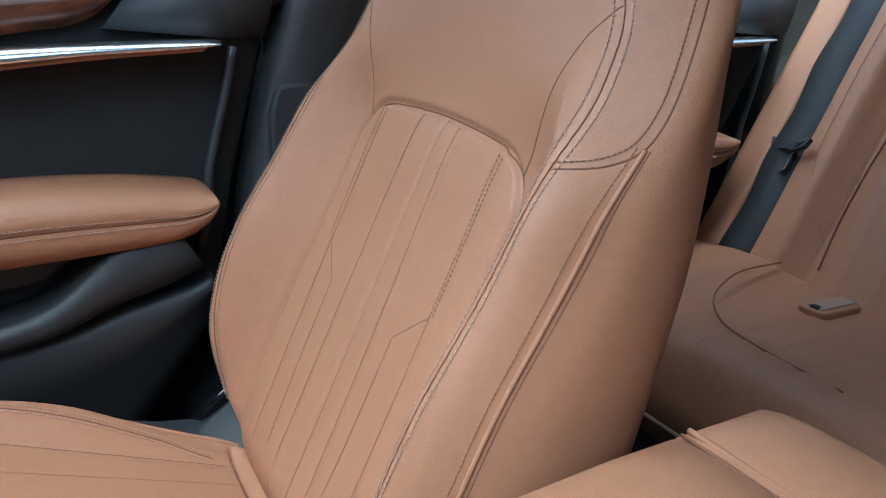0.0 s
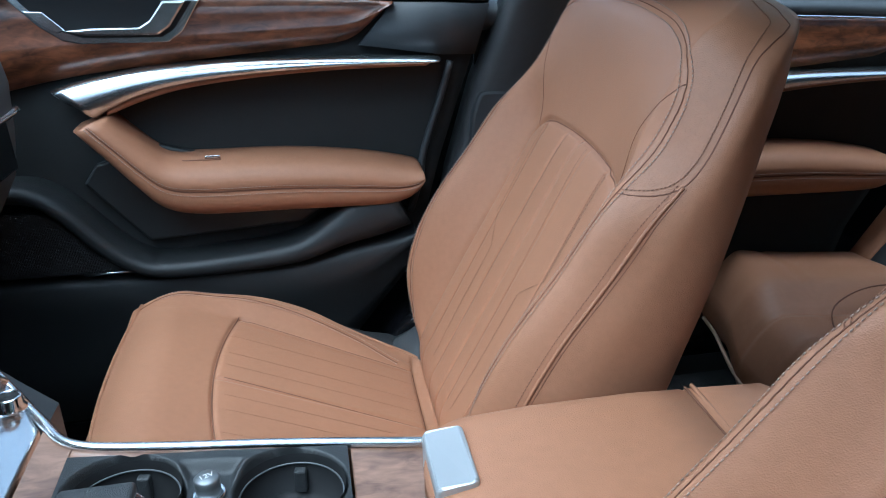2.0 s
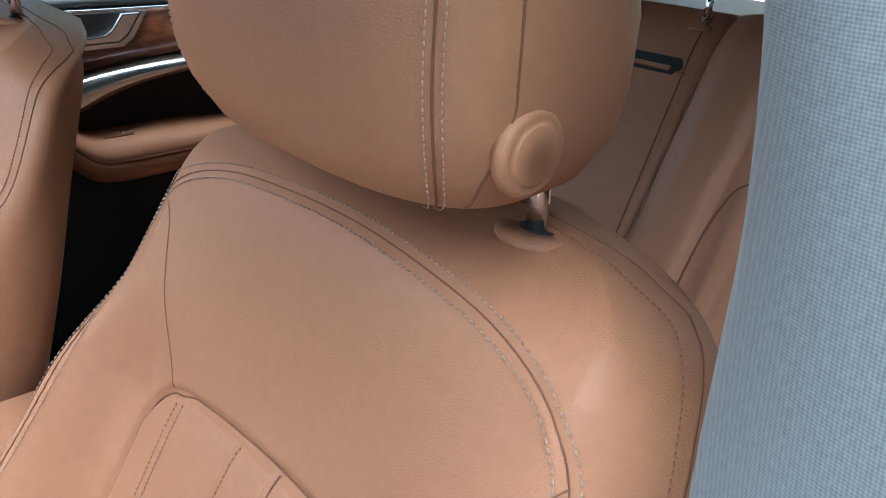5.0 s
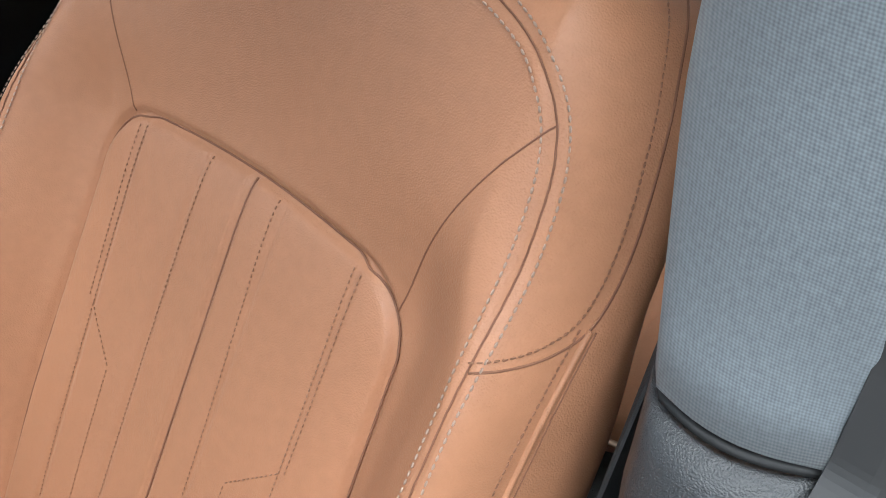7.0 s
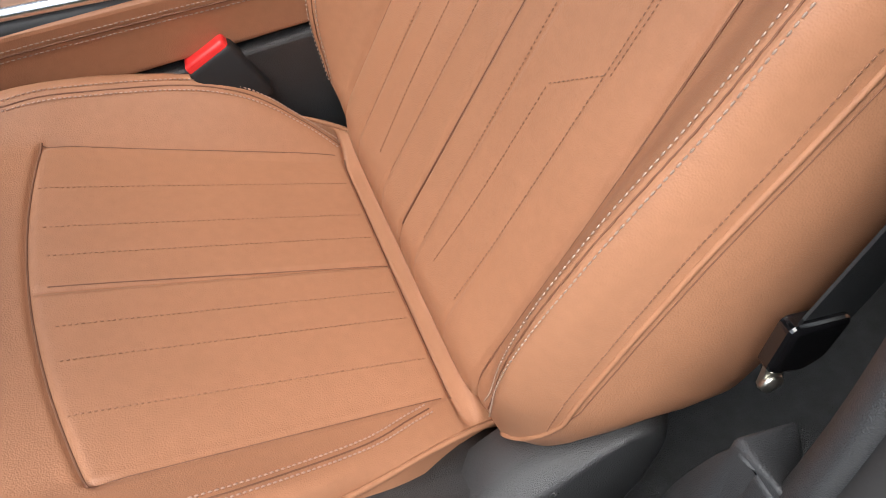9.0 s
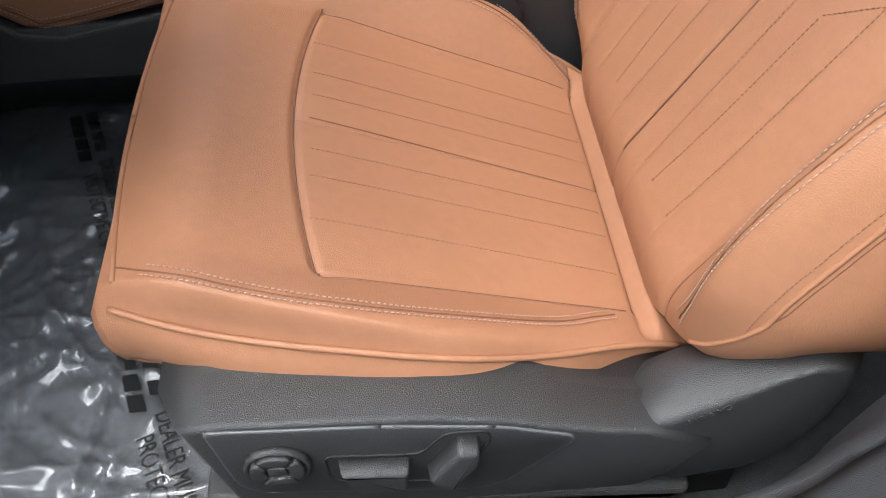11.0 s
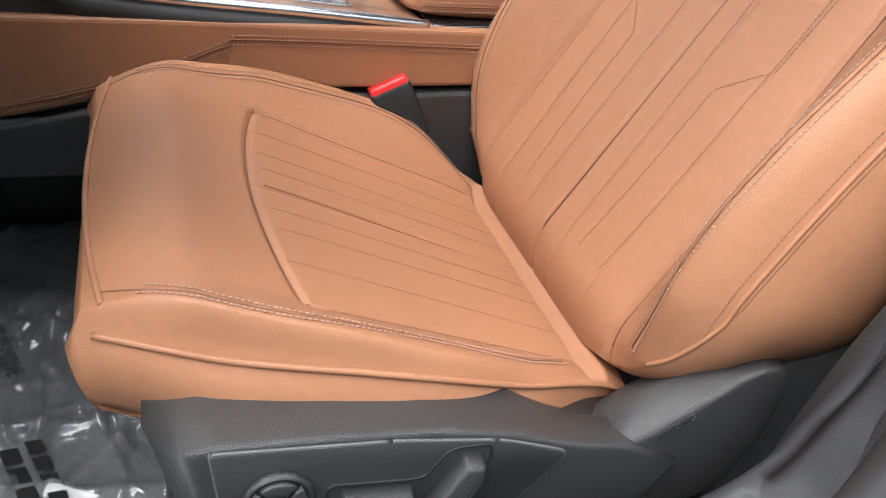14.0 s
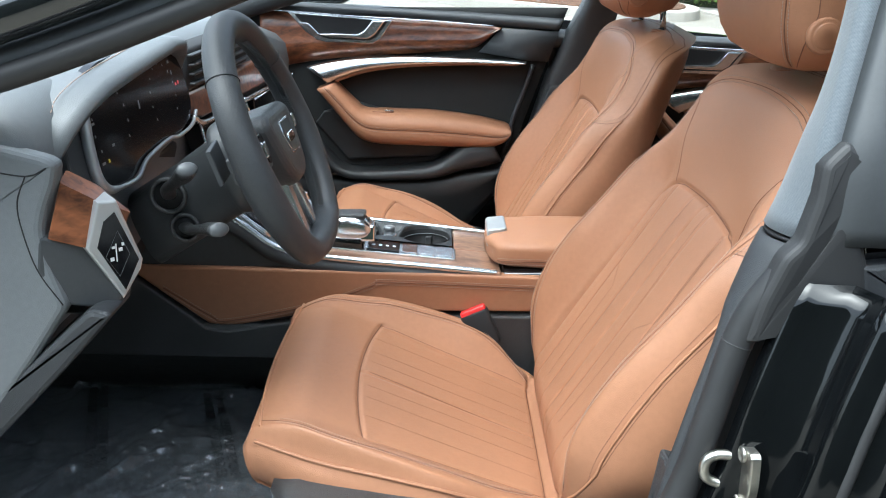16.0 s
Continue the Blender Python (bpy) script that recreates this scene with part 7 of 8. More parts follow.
# painted jamb and rear door edge
jamb = thing("door_jamb", (0.46, -0.85, 0.3), "glossy black painted door jamb and rear door edge", "car body", kind="structure")
rows = []
for z in np.linspace(-0.22, 0.535, 30):
    zz = max(z, 0.10)
    x0, y0 = float(pout_x(zz)) + 0.010, float(pout_y(zz)) - 0.002
    lean = 0.10 * max(0, z - 0.45)
    row = []
    for t, dx, dy in ((0, 0.0, 0.0), (1, 0.006, -0.012), (2, 0.012, -0.016), (3, 0.050, -0.020), (4, 0.062, -0.050), (5, 0.058, -0.066), (6, 0.070, -0.074), (7, 0.098, -0.078), (8, 0.110, -0.098), (9, 0.112, -0.14), (10, 0.118, -0.20), (11, 0.13, -0.235), (12, 0.18, -0.245), (13, 0.6, -0.235)):
        row.append((x0 + dx, y0 + dy + lean * 0.4, z))
    rows.append(row)
shell("jamb_panel", np.array(rows), JAMB, jamb, thick=0.004)
part("rear_door_seal", tube(curve([(float(pout_x(max(z, 0.1))) + 0.096, float(pout_y(max(z, 0.1))) - 0.078, z) for z in np.linspace(-0.2, 0.52, 14)], 0.03), 0.006, 8), RUBBER, jamb)
web = rounded([(0.362, 0.469), (0.381, 0.469), (0.389, 0.494), (0.405, 0.521), (0.420, 0.532), (0.437, 0.527), (0.457, 0.509), (0.473, 0.494), (0.481, 0.493), (0.471, 0.548), (0.457, 0.588), (0.458, 0.613), (0.475, 0.644), (0.435, 0.670), (0.415, 0.649), (0.412, 0.616), (0.402, 0.575), (0.388, 0.560), (0.372, 0.515)], 0.006)
part("frame_seal", prism(web, lambda x, z, d: (x, d + 0.12 * max(0, z - 0.6), z), -0.742, -0.764, 0.009, 4), RUBBER, jamb, "black rubber seal web of the rear door", smooth=False)
part("window_corner", prism([(0.469, 0.721), (0.56, 0.60), (0.56, 0.54), (0.475, 0.543), (0.462, 0.642)], lambda x, z, d: (x, d, z), -0.735, -0.745, 0.001), GLOSS, jamb, smooth=False)
part("corner_cover", prism(rounded([(0.463, 0.551), (0.56, 0.56), (0.56, 0.49), (0.475, 0.494)], 0.003), lambda x, z, d: (x, d, z), -0.735, -0.765, 0.004), GREY_TRIM, jamb, "graphite plastic corner cover", smooth=False)
part("hinge_bracket", prism(rounded([(0.50, 0.40), (0.56, 0.40), (0.565, 0.33), (0.51, 0.33)], 0.004), lambda x, z, d: (x, d, z), -0.83, -0.88, 0.004), JAMB, jamb, smooth=False)
# striker
sk = thing("door_striker", (0.40, -0.79, 0.33), "bare steel door striker loop on the jamb", "striker")
part("striker_plate", prism(rounded([(-0.020, 0.036), (0.018, 0.030), (0.024, 0.0), (0.016, -0.040), (-0.018, -0.036), (-0.024, 0.0)], 0.008), lambda a, b, d: (0.400 - d, -0.800 + a, 0.330 + b), -0.006, 0.004, 0.002), STEEL, sk, smooth=False)
part("striker_loop", tube(curve([(0.398, -0.792, 0.346), (0.376, -0.788, 0.346), (0.364, -0.788, 0.338), (0.364, -0.789, 0.322), (0.376, -0.790, 0.314), (0.398, -0.796, 0.314)], 0.006), 0.0055, 10), STEEL, sk)
for z in (0.356, 0.300):
    part("striker_screw", lathe([(0.0, 0.0), (0.008, 0.0), (0.0085, -0.003), (0.006, -0.0045), (0.005, -0.003), (0.0, -0.003)], (0.396, -0.803, z), "x", 18), STEEL, sk)
sk.location += Vector((-0.030, 0.014, 0.004))
# windscreen pillar and outer body at the driver's side
ap = [(-1.15, -0.76, 0.512), (-0.80, -0.735, 0.598), (-0.45, -0.70, 0.703), (-0.30, -0.680, 0.748), (-0.12, -0.650, 0.815), (0.05, -0.615, 0.885), (0.22, -0.588, 0.955), (0.40, -0.575, 1.0)]
apo = tagged(part("windscreen_pillar", tube(curve(ap, 0.03), 0.030, 14, flat=0.75), BLACK_SOFT), "black trimmed windscreen pillar with rubber seal", "pillar", kind="structure")
part("pillar_seal", tube(curve([(x, y - 0.026, z - 0.012) for x, y, z in ap], 0.03), 0.013, 10), RUBBER, apo)
part("pillar_paint", tube(curve([(x - 0.02, y - 0.035, z + 0.035) for x, y, z in ap], 0.03), 0.024, 12), PAINT, apo)
apr = [(x, 0.03 - y, z + 0.005) for x, y, z in ap]
tagged(part("windscreen_pillar", tube(curve([(x, y + 0.03, z) for x, y, z in apr], 0.03), 0.034, 12), BLACK_SOFT), "black trimmed windscreen pillar of the passenger side", "pillar", kind="structure")
tagged(part("bonnet", prism([(-2.2, -0.72), (-1.16, -0.80), (-1.16, 0.84), (-2.2, 0.76)], lambda x, y, d: (x, y, d + 0.16 * (x + 1.16)), 0.45, 0.56, 0.03), PAINT, smooth=False), "black painted bonnet", "car body", kind="structure")
for s, nm in ((1, "car_flank"), (-1, "car_flank")):
    if s > 0:
        poly = [(-1.16, -0.2), (1.9, -0.2), (2.1, 0.50), (1.45, 0.57), (0.42, 0.66), (-0.60, 0.70), (-1.16, 0.5)]
        tagged(part(nm, prism(poly, lambda x, z, d: (x, d, z), 0.87, 0.93, 0.02), PAINT, smooth=False), "black painted car side", "car body", kind="structure")
    else:
        poly = [(0.62, -0.2), (1.9, -0.2), (2.1, 0.50), (1.45, 0.57), (0.62, 0.64)]
        tagged(part(nm, prism(poly, lambda x, z, d: (x, d, z), -0.86, -0.93, 0.02), PAINT, smooth=False), "black painted rear door skin", "car body", kind="structure")
        tagged(part("rocker", prism([(-1.16, -0.2), (0.5, -0.2), (0.5, 0.06), (0.35, 0.10), (-1.16, 0.07)], lambda x, z, d: (x, d, z), -0.775, -0.84, 0.02), PAINT, smooth=False), "black painted rocker panel", "car body", kind="structure")
tagged(part("inner_rear_door", box(0.60, 1.45, -0.84, -0.79, -0.1, 0.62, 0.01), BLACK_SOFT), "black rear driver side door lining", "wall", kind="structure")
tagged(part("underbody", box(-1.16, 1.9, -0.80, 0.86, -0.2, -0.112, 0.01), DARK), "black underbody", "car body", kind="structure")


# ---- clear film on the floor, with its printing ----
def film(name, x0, x1, y0, y1, seed):
    rr = random.Random(seed)
    folds = [(rr.uniform(x0, x1), rr.uniform(y0, y1), rr.uniform(0, math.pi), rr.uniform(0.002, 0.010), rr.uniform(0.004, 0.013), rr.uniform(0.04, 0.22)) for _ in range(240)]
    waves = [(rr.uniform(12, 45), rr.uniform(-45, 45), rr.uniform(0, 6.28)) for _ in range(7)]
    nx, ny = 330, 310
    X, Yg = np.meshgrid(np.linspace(x0, x1, nx), np.linspace(y0, y1, ny))
    Z = np.full_like(X, FLOOR + 0.006)
    for wx, wy, ph in waves:
        Z += 0.0006 * (1 + np.sin(wx * X + wy * Yg + ph))
    for fx, fy, a, h, w, L in folds:
        u = (X - fx) * math.cos(a) + (Yg - fy) * math.sin(a)
        v = -(X - fx) * math.sin(a) + (Yg - fy) * math.cos(a) + 0.15 * u * u / L
        Z += h * np.exp(-(v / w) ** 2) * np.exp(-(u / L) ** 2)
    ob = part(name, data(*grid(np.stack([X, Yg, Z], -1))), FILM)
    return tagged(ob, "clear wrinkled plastic film over the carpet", "plastic film", "floor films")


film("floor_film", -0.86, -0.12, -0.640, 0.108, 3)
film("floor_film", -0.86, -0.10, 0.125, 0.68, 8)


def stamp(ox, oy, deg, size=0.039):
    e = thing("printed_notice", (ox, oy, FLOOR + 0.014), "black printed protective film notice", "printed notice", "film notices")
    M = Matrix.Translation((ox, oy, FLOOR + 0.0265)) @ Matrix.Rotation(radians(deg), 4, "Z")
    for body, lx, ly in (("DEALER MUST REMOVE", 0.120, 0.004), ("PROTECTIVE COVER", 0.140, -0.019)):
        c = bpy.data.curves.new("notice_line", "FONT")
        c.body, c.size, c.extrude, c.space_character = body, size * 0.56, 0.0001, 0.98
        c.materials.append(INK)
        o = new("notice_line", c)
        o.parent = e
        o.matrix_parent_inverse = e.matrix_basis.inverted()
        o.matrix_basis = M @ Matrix.Translation((lx, ly, 0)) @ Matrix.Diagonal((0.9, 1.15, 1, 1))
    for k, (a, b, w, h, sh) in enumerate(((0.0, 0.004, 0.10, 0.018, 0.012), (0.0, -0.019, 0.112, 0.020, 0.012))):
        for j in range(4):
            q = [(a + w * j / 4 + 0.002, b), (a + w * (j + 1) / 4 - 0.004, b), (a + w * (j + 1) / 4 - 0.004 + sh * 0.4, b + h * 0.8), (a + w * j / 4 + 0.002 + sh * 0.4, b + h * 0.8)]
            part("notice_bar", data([M @ Vector((x, y, 0.0)) for x, y in q], [(0, 1, 2, 3)]), INK, e, smooth=False)


ang = -70
for ox, oy in ((-0.424, 0.042), (-0.672, 0.065), (-0.290, -0.358), (-0.535, -0.345)):
    stamp(ox, oy, ang)
stamp(-0.42, 0.44, 14)


# ---- outdoors ----
OUT = Matrix.Translation((0, 0, -0.33)) @ Matrix.Rotation(radians(3.5), 4, "X")
CONCRETE = mat("pale_concrete", (0.22, 0.205, 0.175), 0.85, var=0.10, vscale=0.8, bump=0.3, bscale=60, dist=0.004)
ASPHALT = mat("worn_asphalt", (0.16, 0.155, 0.15), 0.9, var=0.15, vscale=1.2, bump=0.4, bscale=120, dist=0.004)
KERB = mat("kerb_concrete", (0.38, 0.36, 0.32), 0.85, var=0.12, vscale=3, bump=0.3, bscale=60, dist=0.003)
MULCH = mat("brown_mulch", (0.11, 0.055, 0.03), 0.95, var=0.45, vscale=14, bump=1.0, bscale=45, dist=0.03)
LEAF = mat("green_leaves", (0.10, 0.17, 0.025), 0.6, var=0.5, vscale=5)
LEAF_DRY = mat("dry_yellow_leaves", (0.42, 0.27, 0.07), 0.7, var=0.3, vscale=9)
TWIG = mat("brown_twigs", (0.10, 0.07, 0.05), 0.9, var=0.3, vscale=12)
STUCCO = mat("cream_stucco_wall", (0.55, 0.48, 0.38), 0.9, var=0.08, vscale=2, bump=0.5, bscale=120, dist=0.004)
GREENWALL = mat("green_painted_panel", (0.16, 0.24, 0.15), 0.6, var=0.08, vscale=3)
ALU = mat("pale_door_frame", (0.62, 0.66, 0.68), 0.4, 0.3, var=0.05, vscale=8)
SHOPGLASS = mat("dark_shop_glass", (0.03, 0.045, 0.045), 0.05, spec=0.8)
BIN_TOP = mat("grey_bin_plastic", (0.34, 0.39, 0.45), 0.55, var=0.06, vscale=8)
BIN_STONE = mat("beige_stone_aggregate", (0.50, 0.46, 0.40), 0.85, var=0.3, vscale=30, bump=0.5, bscale=200)
SUVPAINT = mat("dark_blue_car_paint", (0.012, 0.016, 0.024), 0.2, coat=1.0, var=0.1, vscale=20)
TYRE = mat("tyre_rubber", (0.015, 0.015, 0.016), 0.8, var=0.2, vscale=20)
ALLOY = mat("silver_alloy_wheel", (0.55, 0.56, 0.58), 0.3, 0.9)
RUST = mat("rust_red_steel", (0.13, 0.04, 0.03), 0.7, var=0.3, vscale=20)


def outp(p):
    return tuple(OUT @ Vector(p))


g = part("ground", data([outp(p) for p in ((-300, -300, 0), (300, -300, 0), (300, 300, 0), (-300, 300, 0))], [(0, 1, 2, 3)]), CONCRETE, smooth=False)
tagged(g, "pale concrete driveway reaching to the horizon", "ground", kind="structure")
lot = part("road", data([outp(p) for p in ((-30, 12.9, 0.012), (2.35, 10.35, 0.012), (4.2, 10.6, 0.012), (9, 40, 0.012), (-30, 40, 0.012))], [(0, 1, 2, 3, 4)]), ASPHALT, smooth=False)
tagged(lot, "grey asphalt car park", "road", kind="structure")


def oprism(poly, h0, h1, bev=0.01):
    return prism(poly, lambda x, y, d: outp((x, y, d)), h0, h1, bev)


isl = [(-2.05, 11.35), (-1.6, 10.85), (0.5, 9.15), (2.05, 7.98), (2.9, 7.9), (3.1, 8.35), (2.6, 9.95), (-1.5, 12.62), (-2.05, 12.2)]
tagged(part("kerb", oprism(rounded(isl, 0.3), -0.05, 0.11, 0.02), KERB, smooth=False), "pale concrete kerb round the planting island", "kerb", kind="structure")
c = np.mean(np.array(isl), axis=0)
bed = [tuple(np.array(p) + (c - np.array(p)) / np.linalg.norm(c - np.array(p)) * 0.17) for p in isl]
tagged(part("mulch_bed", oprism(rounded(bed, 0.25), 0.0, 0.125, 0.01), MULCH, smooth=False), "brown bark mulch bed", "mulch bed", kind="structure")
rr = random.Random(11)
V, F = [], []
for k in range(1500):
    t = rr.random()
    a, b = np.array([-1.9, 11.55]) * (1 - t) + np.array([2.7, 8.1]) * t, np.array([-1.7, 12.4]) * (1 - t) + np.array([2.6, 9.7]) * t
    p = a + (b - a) * rr.random()
    s, an = rr.uniform(0.02, 0.055), rr.uniform(0, 6.28)
    o = len(V)
    for da, r in ((0, 1), (1.7, 0.5), (3.14, 1), (4.6, 0.5)):
        V.append(outp((p[0] + s * r * math.cos(an + da), p[1] + s * r * math.sin(an + da), 0.128 + rr.uniform(0, 0.03))))
    F.append((o, o + 1, o + 2, o + 3))
tagged(part("fallen_leaves", data(V, F), LEAF_DRY, smooth=False), "dry yellow leaves and bark chips on the mulch", "leaves", kind="stuff")
post = thing("sign_post", outp((0.14, 11.2, 0.1)), "rust red steel sign post in the mulch bed", "post")
part("post_tube", tube([outp((0.14, 11.2, 0.05)), outp((0.14, 11.2, 2.3))], 0.045, 10), RUST, post)


# hedge of small leaves
def hedge(cx, cy, L, D, H, deg, seed):
    e = thing("hedge", outp((cx, cy, 0)), "dense green clipped shrub hedge by the building", "hedge")
    r = random.Random(seed)
    ca, sa = math.cos(radians(deg)), math.sin(radians(deg))
    V, F, V2, F2 = [], [], [], []
    blobs = [(r.uniform(-L, L), r.uniform(-D, D), r.uniform(0.15, H), r.uniform(0.16, 0.32)) for _ in range(70)]
    for k in range(15000):
        bx, by, bz, br = r.choice(blobs)
        th, ph = r.uniform(0, 6.283), math.acos(r.uniform(-1, 1))
        q = br * (0.75 + 0.35 * r.random())
        p = (bx + q * math.sin(ph) * math.cos(th), by + q * math.sin(ph) * math.sin(th), max(0.03, bz + q * math.cos(ph)))
        w = (cx + p[0] * ca - p[1] * sa, cy + p[0] * sa + p[1] * ca, p[2])
        s = r.uniform(0.02, 0.042)
        d1 = Vector((r.gauss(0, 1), r.gauss(0, 1), r.gauss(0, 1))).normalized()
        d2 = d1.orthogonal().normalized()
        dry = p[0] > L * 0.45 and r.random() < 0.55
        VV, FF = (V2, F2) if dry else (V, F)
        o = len(VV)
        W = Vector(w)
        for a, b in ((-1, 0), (0, -0.45), (1, 0), (0, 0.45)):
            VV.append(outp(W + d1 * a * s + d2 * b * s))
        FF.append((o, o + 1, o + 2, o + 3))
    part("leaves", data(V, F), LEAF, e, smooth=False)
    part("dry_leaves", data(V2, F2), TWIG, e, smooth=False)
    tw = []
    for k in range(60):
        bx, by, bz, br = r.choice(blobs)
        a = (cx + bx * ca * 0.9 - by * sa * 0.6, cy + bx * sa * 0.9 + by * ca * 0.6, 0.0)
        b = (a[0] + r.uniform(-0.2, 0.2), a[1] + r.uniform(-0.2, 0.2), bz)
        tw.append(tube_vf([outp(a), outp(b)], 0.008, 5))
    part("twigs", join(tw), TWIG, e)
    part("core", oprism([(cx + u * ca - v * sa, cy + u * sa + v * ca) for u, v in ((-L, -D * 0.5), (L, -D * 0.5), (L, D * 0.5), (-L, D * 0.5))], 0.0, H * 0.9), mat("hedge_shadow", (0.015, 0.025, 0.008), 1.0), e, smooth=False)


hedge(3.75, 9.05, 0.95, 0.55, 1.6, -32, 5)

# building: facade along one line, with a panel, door, wall and glazed entrance
bld = thing("shop_building", outp((4.9, 6.5, 0)), "cream shop building with glazed aluminium entrance doors", "building")
A0, A1_ = np.array([4.30, 8.35]), np.array([5.10, 5.00])
FU = (A1_ - A0) / np.linalg.norm(A1_ - A0)
FN = np.array([-FU[1], FU[0]])
if FN[0] > 0:
    FN = -FN
FP = lambda u, z, d: outp((A0[0] + FU[0] * u + FN[0] * d, A0[1] + FU[1] * u + FN[1] * d, z))


def fpanel(name, u0, u1, z0, z1, d0, d1, m, parent=None, label=""):
    return part(name, prism([(u0, z0), (u1, z0), (u1, z1), (u0, z1)], FP, d0, d1, 0.004), m, parent or bld, label, smooth=False)


fpanel("wall", -4.0, 0.75, 0.0, 3.6, -0.3, -0.05, GREENWALL)
fpanel("wall", 1.62, 2.2, 0.0, 3.6, -0.3, 0.03, STUCCO)
fpanel("wall", 6.0, 14.0, 0.0, 3.6, -0.3, 0.0, STUCCO)
fpanel("wall", 0.75, 1.62, 2.3, 3.6, -0.3, 0.0, STUCCO)
fpanel("wall", 2.2, 6.0, 2.5, 3.6, -0.3, 0.0, STUCCO)
fpanel("roof", -4.0, 14.0, 3.6, 3.85, -6.0, 0.35, ALU)
fpanel("back_wall", -4.0, 14.0, 0.0, 3.6, -6.0, -5.8, STUCCO)


def glazed(u0, u1, z1, wf):
    d = part("door", prism([(u0, 0.02), (u1, 0.02), (u1, z1), (u0, z1)], FP, -0.06, -0.05, 0), SHOPGLASS, bld, "glazed entrance leaf", smooth=False)
    fpanel("stile", u0, u0 + wf, 0.02, z1, -0.06, 0.0, ALU, d)
    fpanel("stile", u1 - wf, u1, 0.02, z1, -0.06, 0.0, ALU, d)
    fpanel("bottom_rail", u0 + wf, u1 - wf, 0.02, 0.30, -0.06, -0.002, ALU, d)
    fpanel("top_rail", u0 + wf, u1 - wf, z1 - 0.1, z1, -0.06, -0.002, ALU, d)
    fpanel("pull_handle", u1 - wf - 0.06, u1 - wf - 0.03, 0.85, 1.25, 0.0, 0.05, ALU, d)


glazed(0.78, 1.60, 2.3, 0.11)
for u in (2.22, 3.15, 4.1, 5.05):
    glazed(u, u + 0.92, 2.48, 0.09)
tagged(part("pavement", prism([(-3.8, -0.02), (14, -0.02), (14, 1.0), (-3.8, 1.0)], lambda u, v, d: FP(u, d, v), 0.0, 0.03, 0.005), KERB, smooth=False), "pale concrete pavement along the shop front", "pavement", kind="structure")
# litter bin
lb = thing("litter_bin", outp((4.36, 6.50, 0)), "grey topped litter bin with beige stone panels", "litter bin")
BX, BY = 4.38, 6.52
BPp = lambda a, b, d: outp((BX + a * 0.97 - b * 0.24, BY + a * 0.24 + b * 0.97, d))
part("bin_base", prism(rrect(0.215, 0.215, 0.03, 3), BPp, 0.03, 0.10, 0.004), BIN_TOP, lb, smooth=False)
part("bin_body", prism(rrect(0.205, 0.205, 0.03, 3), BPp, 0.10, 0.66, 0.004), BIN_TOP, lb, smooth=False)
for s, ax in ((1, 0), (-1, 0), (1, 1), (-1, 1)):
    q = [(s * 0.203, -0.16), (s * 0.214, -0.16), (s * 0.214, 0.16), (s * 0.203, 0.16)]
    if ax:
        q = [(b, a) for a, b in q]
    part("stone_panel", prism(q, BPp, 0.13, 0.62, 0.002), BIN_STONE, lb, smooth=False)
part("bin_hood", prism(rrect(0.225, 0.225, 0.05, 4), BPp, 0.67, 1.02, 0.05, 4), BIN_TOP, lb, smooth=False)
part("bin_gap", prism(rrect(0.21, 0.21, 0.03, 3), BPp, 0.655, 0.675, 0), DARK, lb, smooth=False)
for s, ax in ((1, 0), (-1, 0), (1, 1), (-1, 1)):
    q = [(s * 0.20, -0.12), (s * 0.2275, -0.12), (s * 0.2275, 0.12), (s * 0.20, 0.12)]
    if ax:
        q = [(b, a) for a, b in q]
    part("bin_mouth", prism(q, BPp, 0.76, 0.93, 0.004), DARK, lb, smooth=False)

# parked car beyond the island
suv = thing("parked_car", outp((0.9, 11.6, 0)), "dark parked estate car with silver alloy wheels", "car")
W0, W1 = np.array([-0.28, 12.35]), np.array([2.02, 10.50])
CU = (W1 - W0) / np.linalg.norm(W1 - W0)
CN = np.array([-CU[1], CU[0]])
if CN[1] < 0:
    CN = -CN
SP = lambda u, z, d: outp((W0[0] + CU[0] * u + CN[0] * d, W0[1] + CU[1] * u + CN[1] * d, z))
body = [(-0.95, 0.32), (-0.93, 0.72), (-0.80, 0.95), (-0.4, 1.02), (0.1, 1.08), (0.75, 1.58), (1.1, 1.66), (2.4, 1.66), (3.3, 1.45), (3.75, 1.10), (3.85, 0.80), (3.82, 0.35), (3.45, 0.30)]
arch = lambda c: [(c + 0.40 * math.cos(radians(a)), 0.30 + 0.42 * math.sin(radians(a))) for a in range(0, 181, 20)]
sill_line = arch(2.95) + arch(0.0) + [(-0.45, 0.30)]
part("body", prism(rounded(body, 0.12, 3) + [(x, max(z, 0.24)) for x, z in sill_line], SP, 1.85, -0.02, 0.03), SUVPAINT, suv, smooth=False)
part("side_strip", prism([(0.48, 0.34), (2.48, 0.34), (2.48, 0.40), (0.48, 0.40)], SP, 0.0, -0.05, 0.01), CHROME, suv, "bright sill strip", smooth=False)
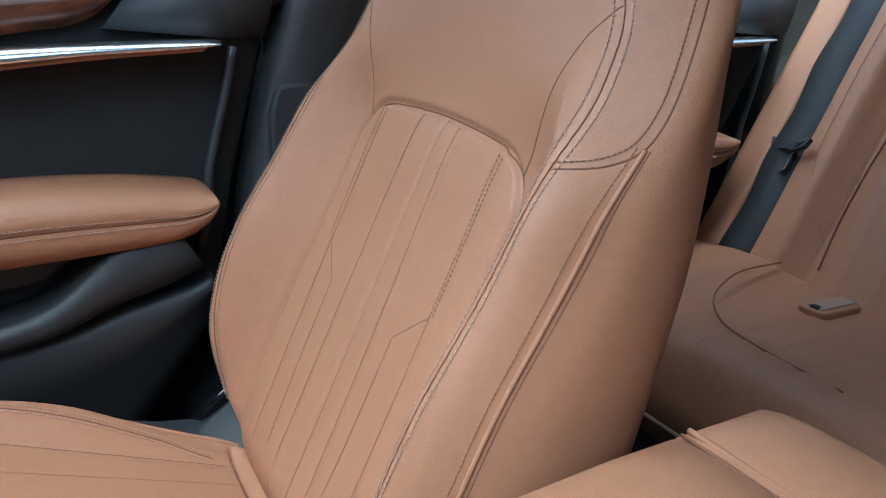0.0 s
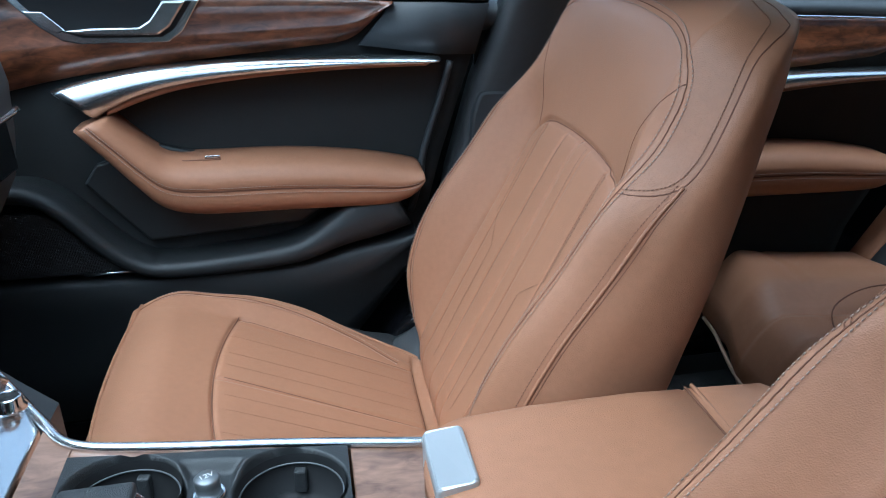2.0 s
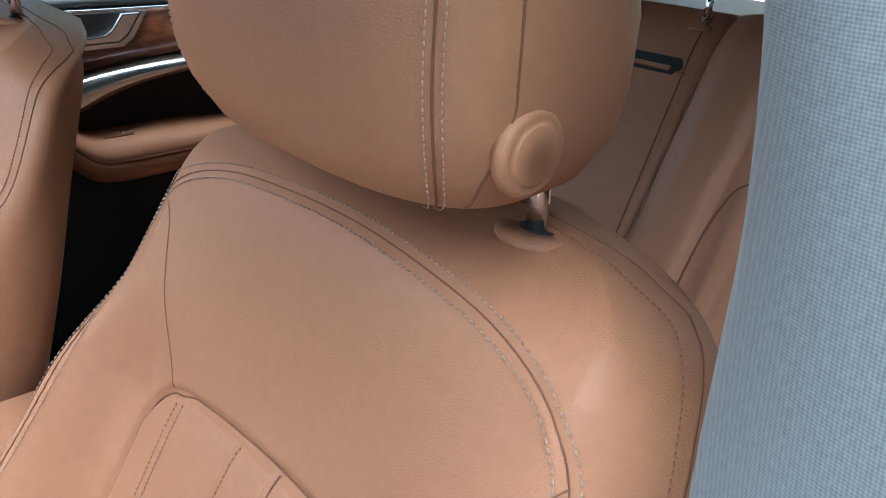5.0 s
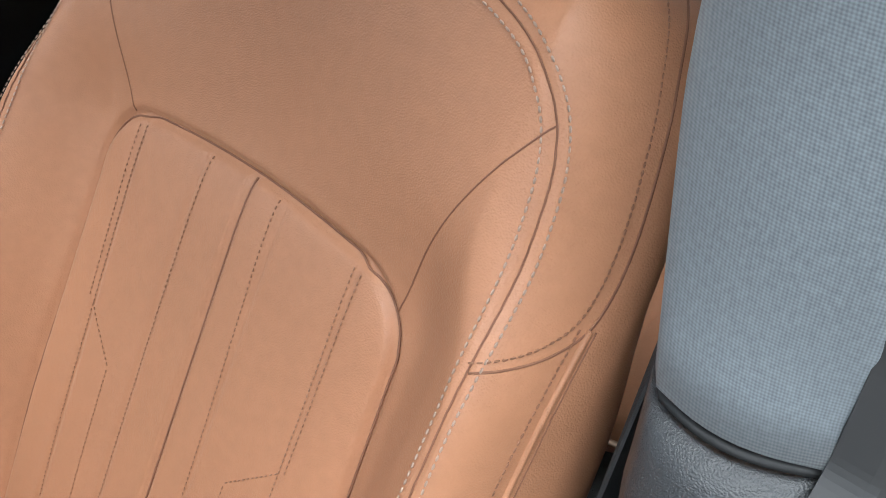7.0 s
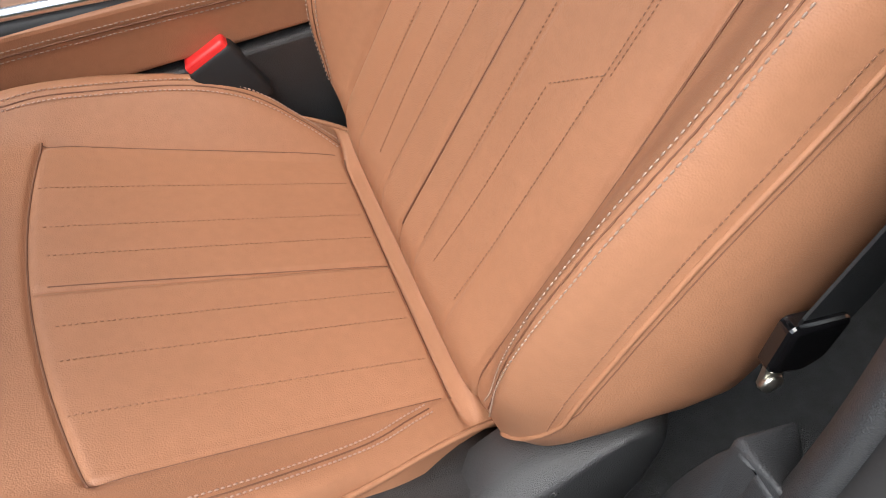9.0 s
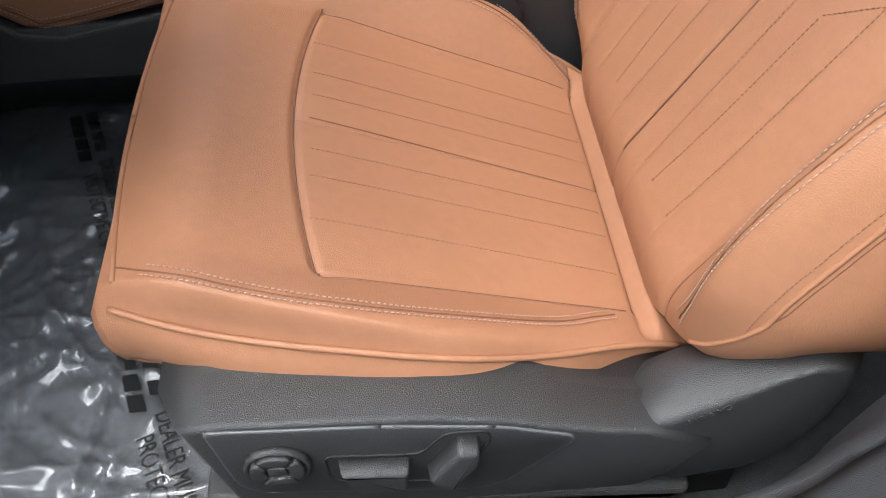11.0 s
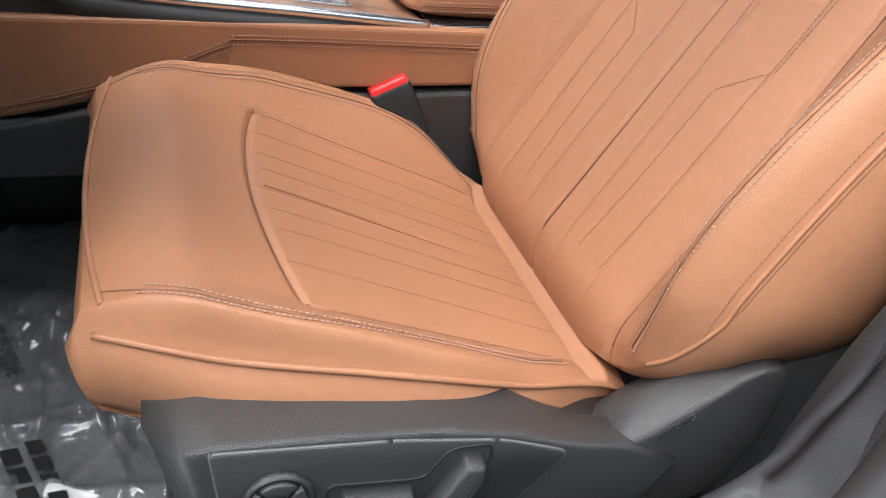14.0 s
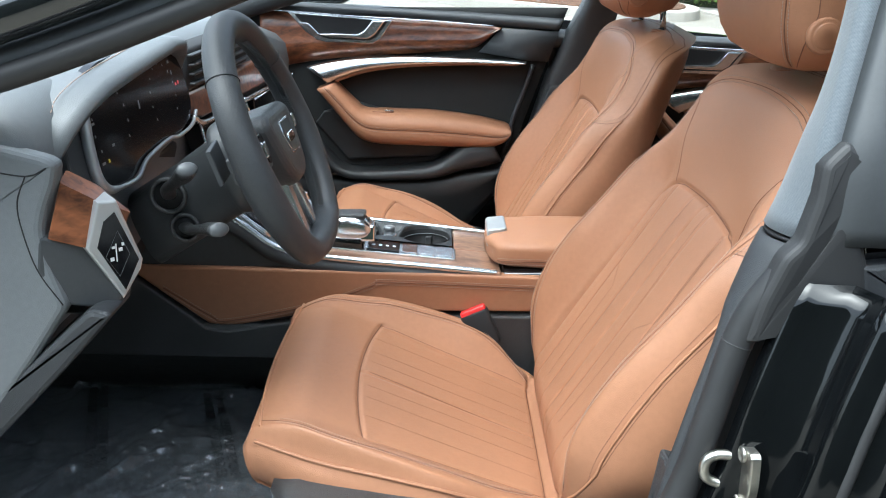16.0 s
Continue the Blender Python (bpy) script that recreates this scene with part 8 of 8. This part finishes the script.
part("side_glass", prism(rounded([(0.35, 1.10), (0.85, 1.52), (2.4, 1.56), (3.15, 1.38), (3.3, 1.12)], 0.05), SP, 0.0, -0.03, 0.004), SHOPGLASS, suv, smooth=False)
part("wheel_well", prism([(-0.42, 0.25), (-0.42, 0.70), (0.42, 0.70), (0.42, 0.25)], SP, 1.8, 0.25, 0), DARK, suv, smooth=False)
for c in (0.0, 2.95):
    ring = lambda r, z0, z1, n=36: [[SP(c + r * math.cos(2 * math.pi * k / n), 0.345 + r * math.sin(2 * math.pi * k / n), d) for k in range(n)] for d in (z0, z1)]
    wh = thing_w = part("wheel", loft(ring(0.345, 0.24, 0.0)), TYRE, suv, "black tyre on alloy rim")
    part("rim", loft(ring(0.255, 0.02, -0.008)), DARK, wh)
    part("rim_edge", tube([SP(c + 0.245 * math.cos(a), 0.345 + 0.245 * math.sin(a), -0.012) for a in np.linspace(0, 2 * math.pi, 41)[:-1]], 0.016, 8, True), ALLOY, wh)
    for k in range(10):
        a = 2 * math.pi * k / 10 + 0.12 * (1 if k % 2 else -1)
        q = [(c + 0.04 * math.cos(a - 0.5), 0.345 + 0.04 * math.sin(a - 0.5)), (c + 0.04 * math.cos(a + 0.5), 0.345 + 0.04 * math.sin(a + 0.5)), (c + 0.24 * math.cos(a + 0.10), 0.345 + 0.24 * math.sin(a + 0.10)), (c + 0.24 * math.cos(a - 0.10), 0.345 + 0.24 * math.sin(a - 0.10))]
        part("spoke", prism(q, SP, 0.0, -0.025, 0.004), ALLOY, wh, smooth=False)
    part("hub_cap", loft([[SP(c + r * math.cos(2 * math.pi * k / 20), 0.345 + r * math.sin(2 * math.pi * k / 20), d) for k in range(20)] for r, d in ((0.07, 0.0), (0.065, -0.03), (0.03, -0.036))]), ALLOY, wh)

# unseen dark wall added on the driver's side to block light and darken reflections
tagged(part("light_block_wall", box(-14, 14, -4.6, -4.3, -0.9, 2.4, 0.05), mat("dark_green_light_block", (0.035, 0.045, 0.028), 0.95, var=0.5, vscale=3, bump=1.0, bscale=12, dist=0.1)), "plain dark green wall, unseen, added to block side light", "wall", kind="structure")
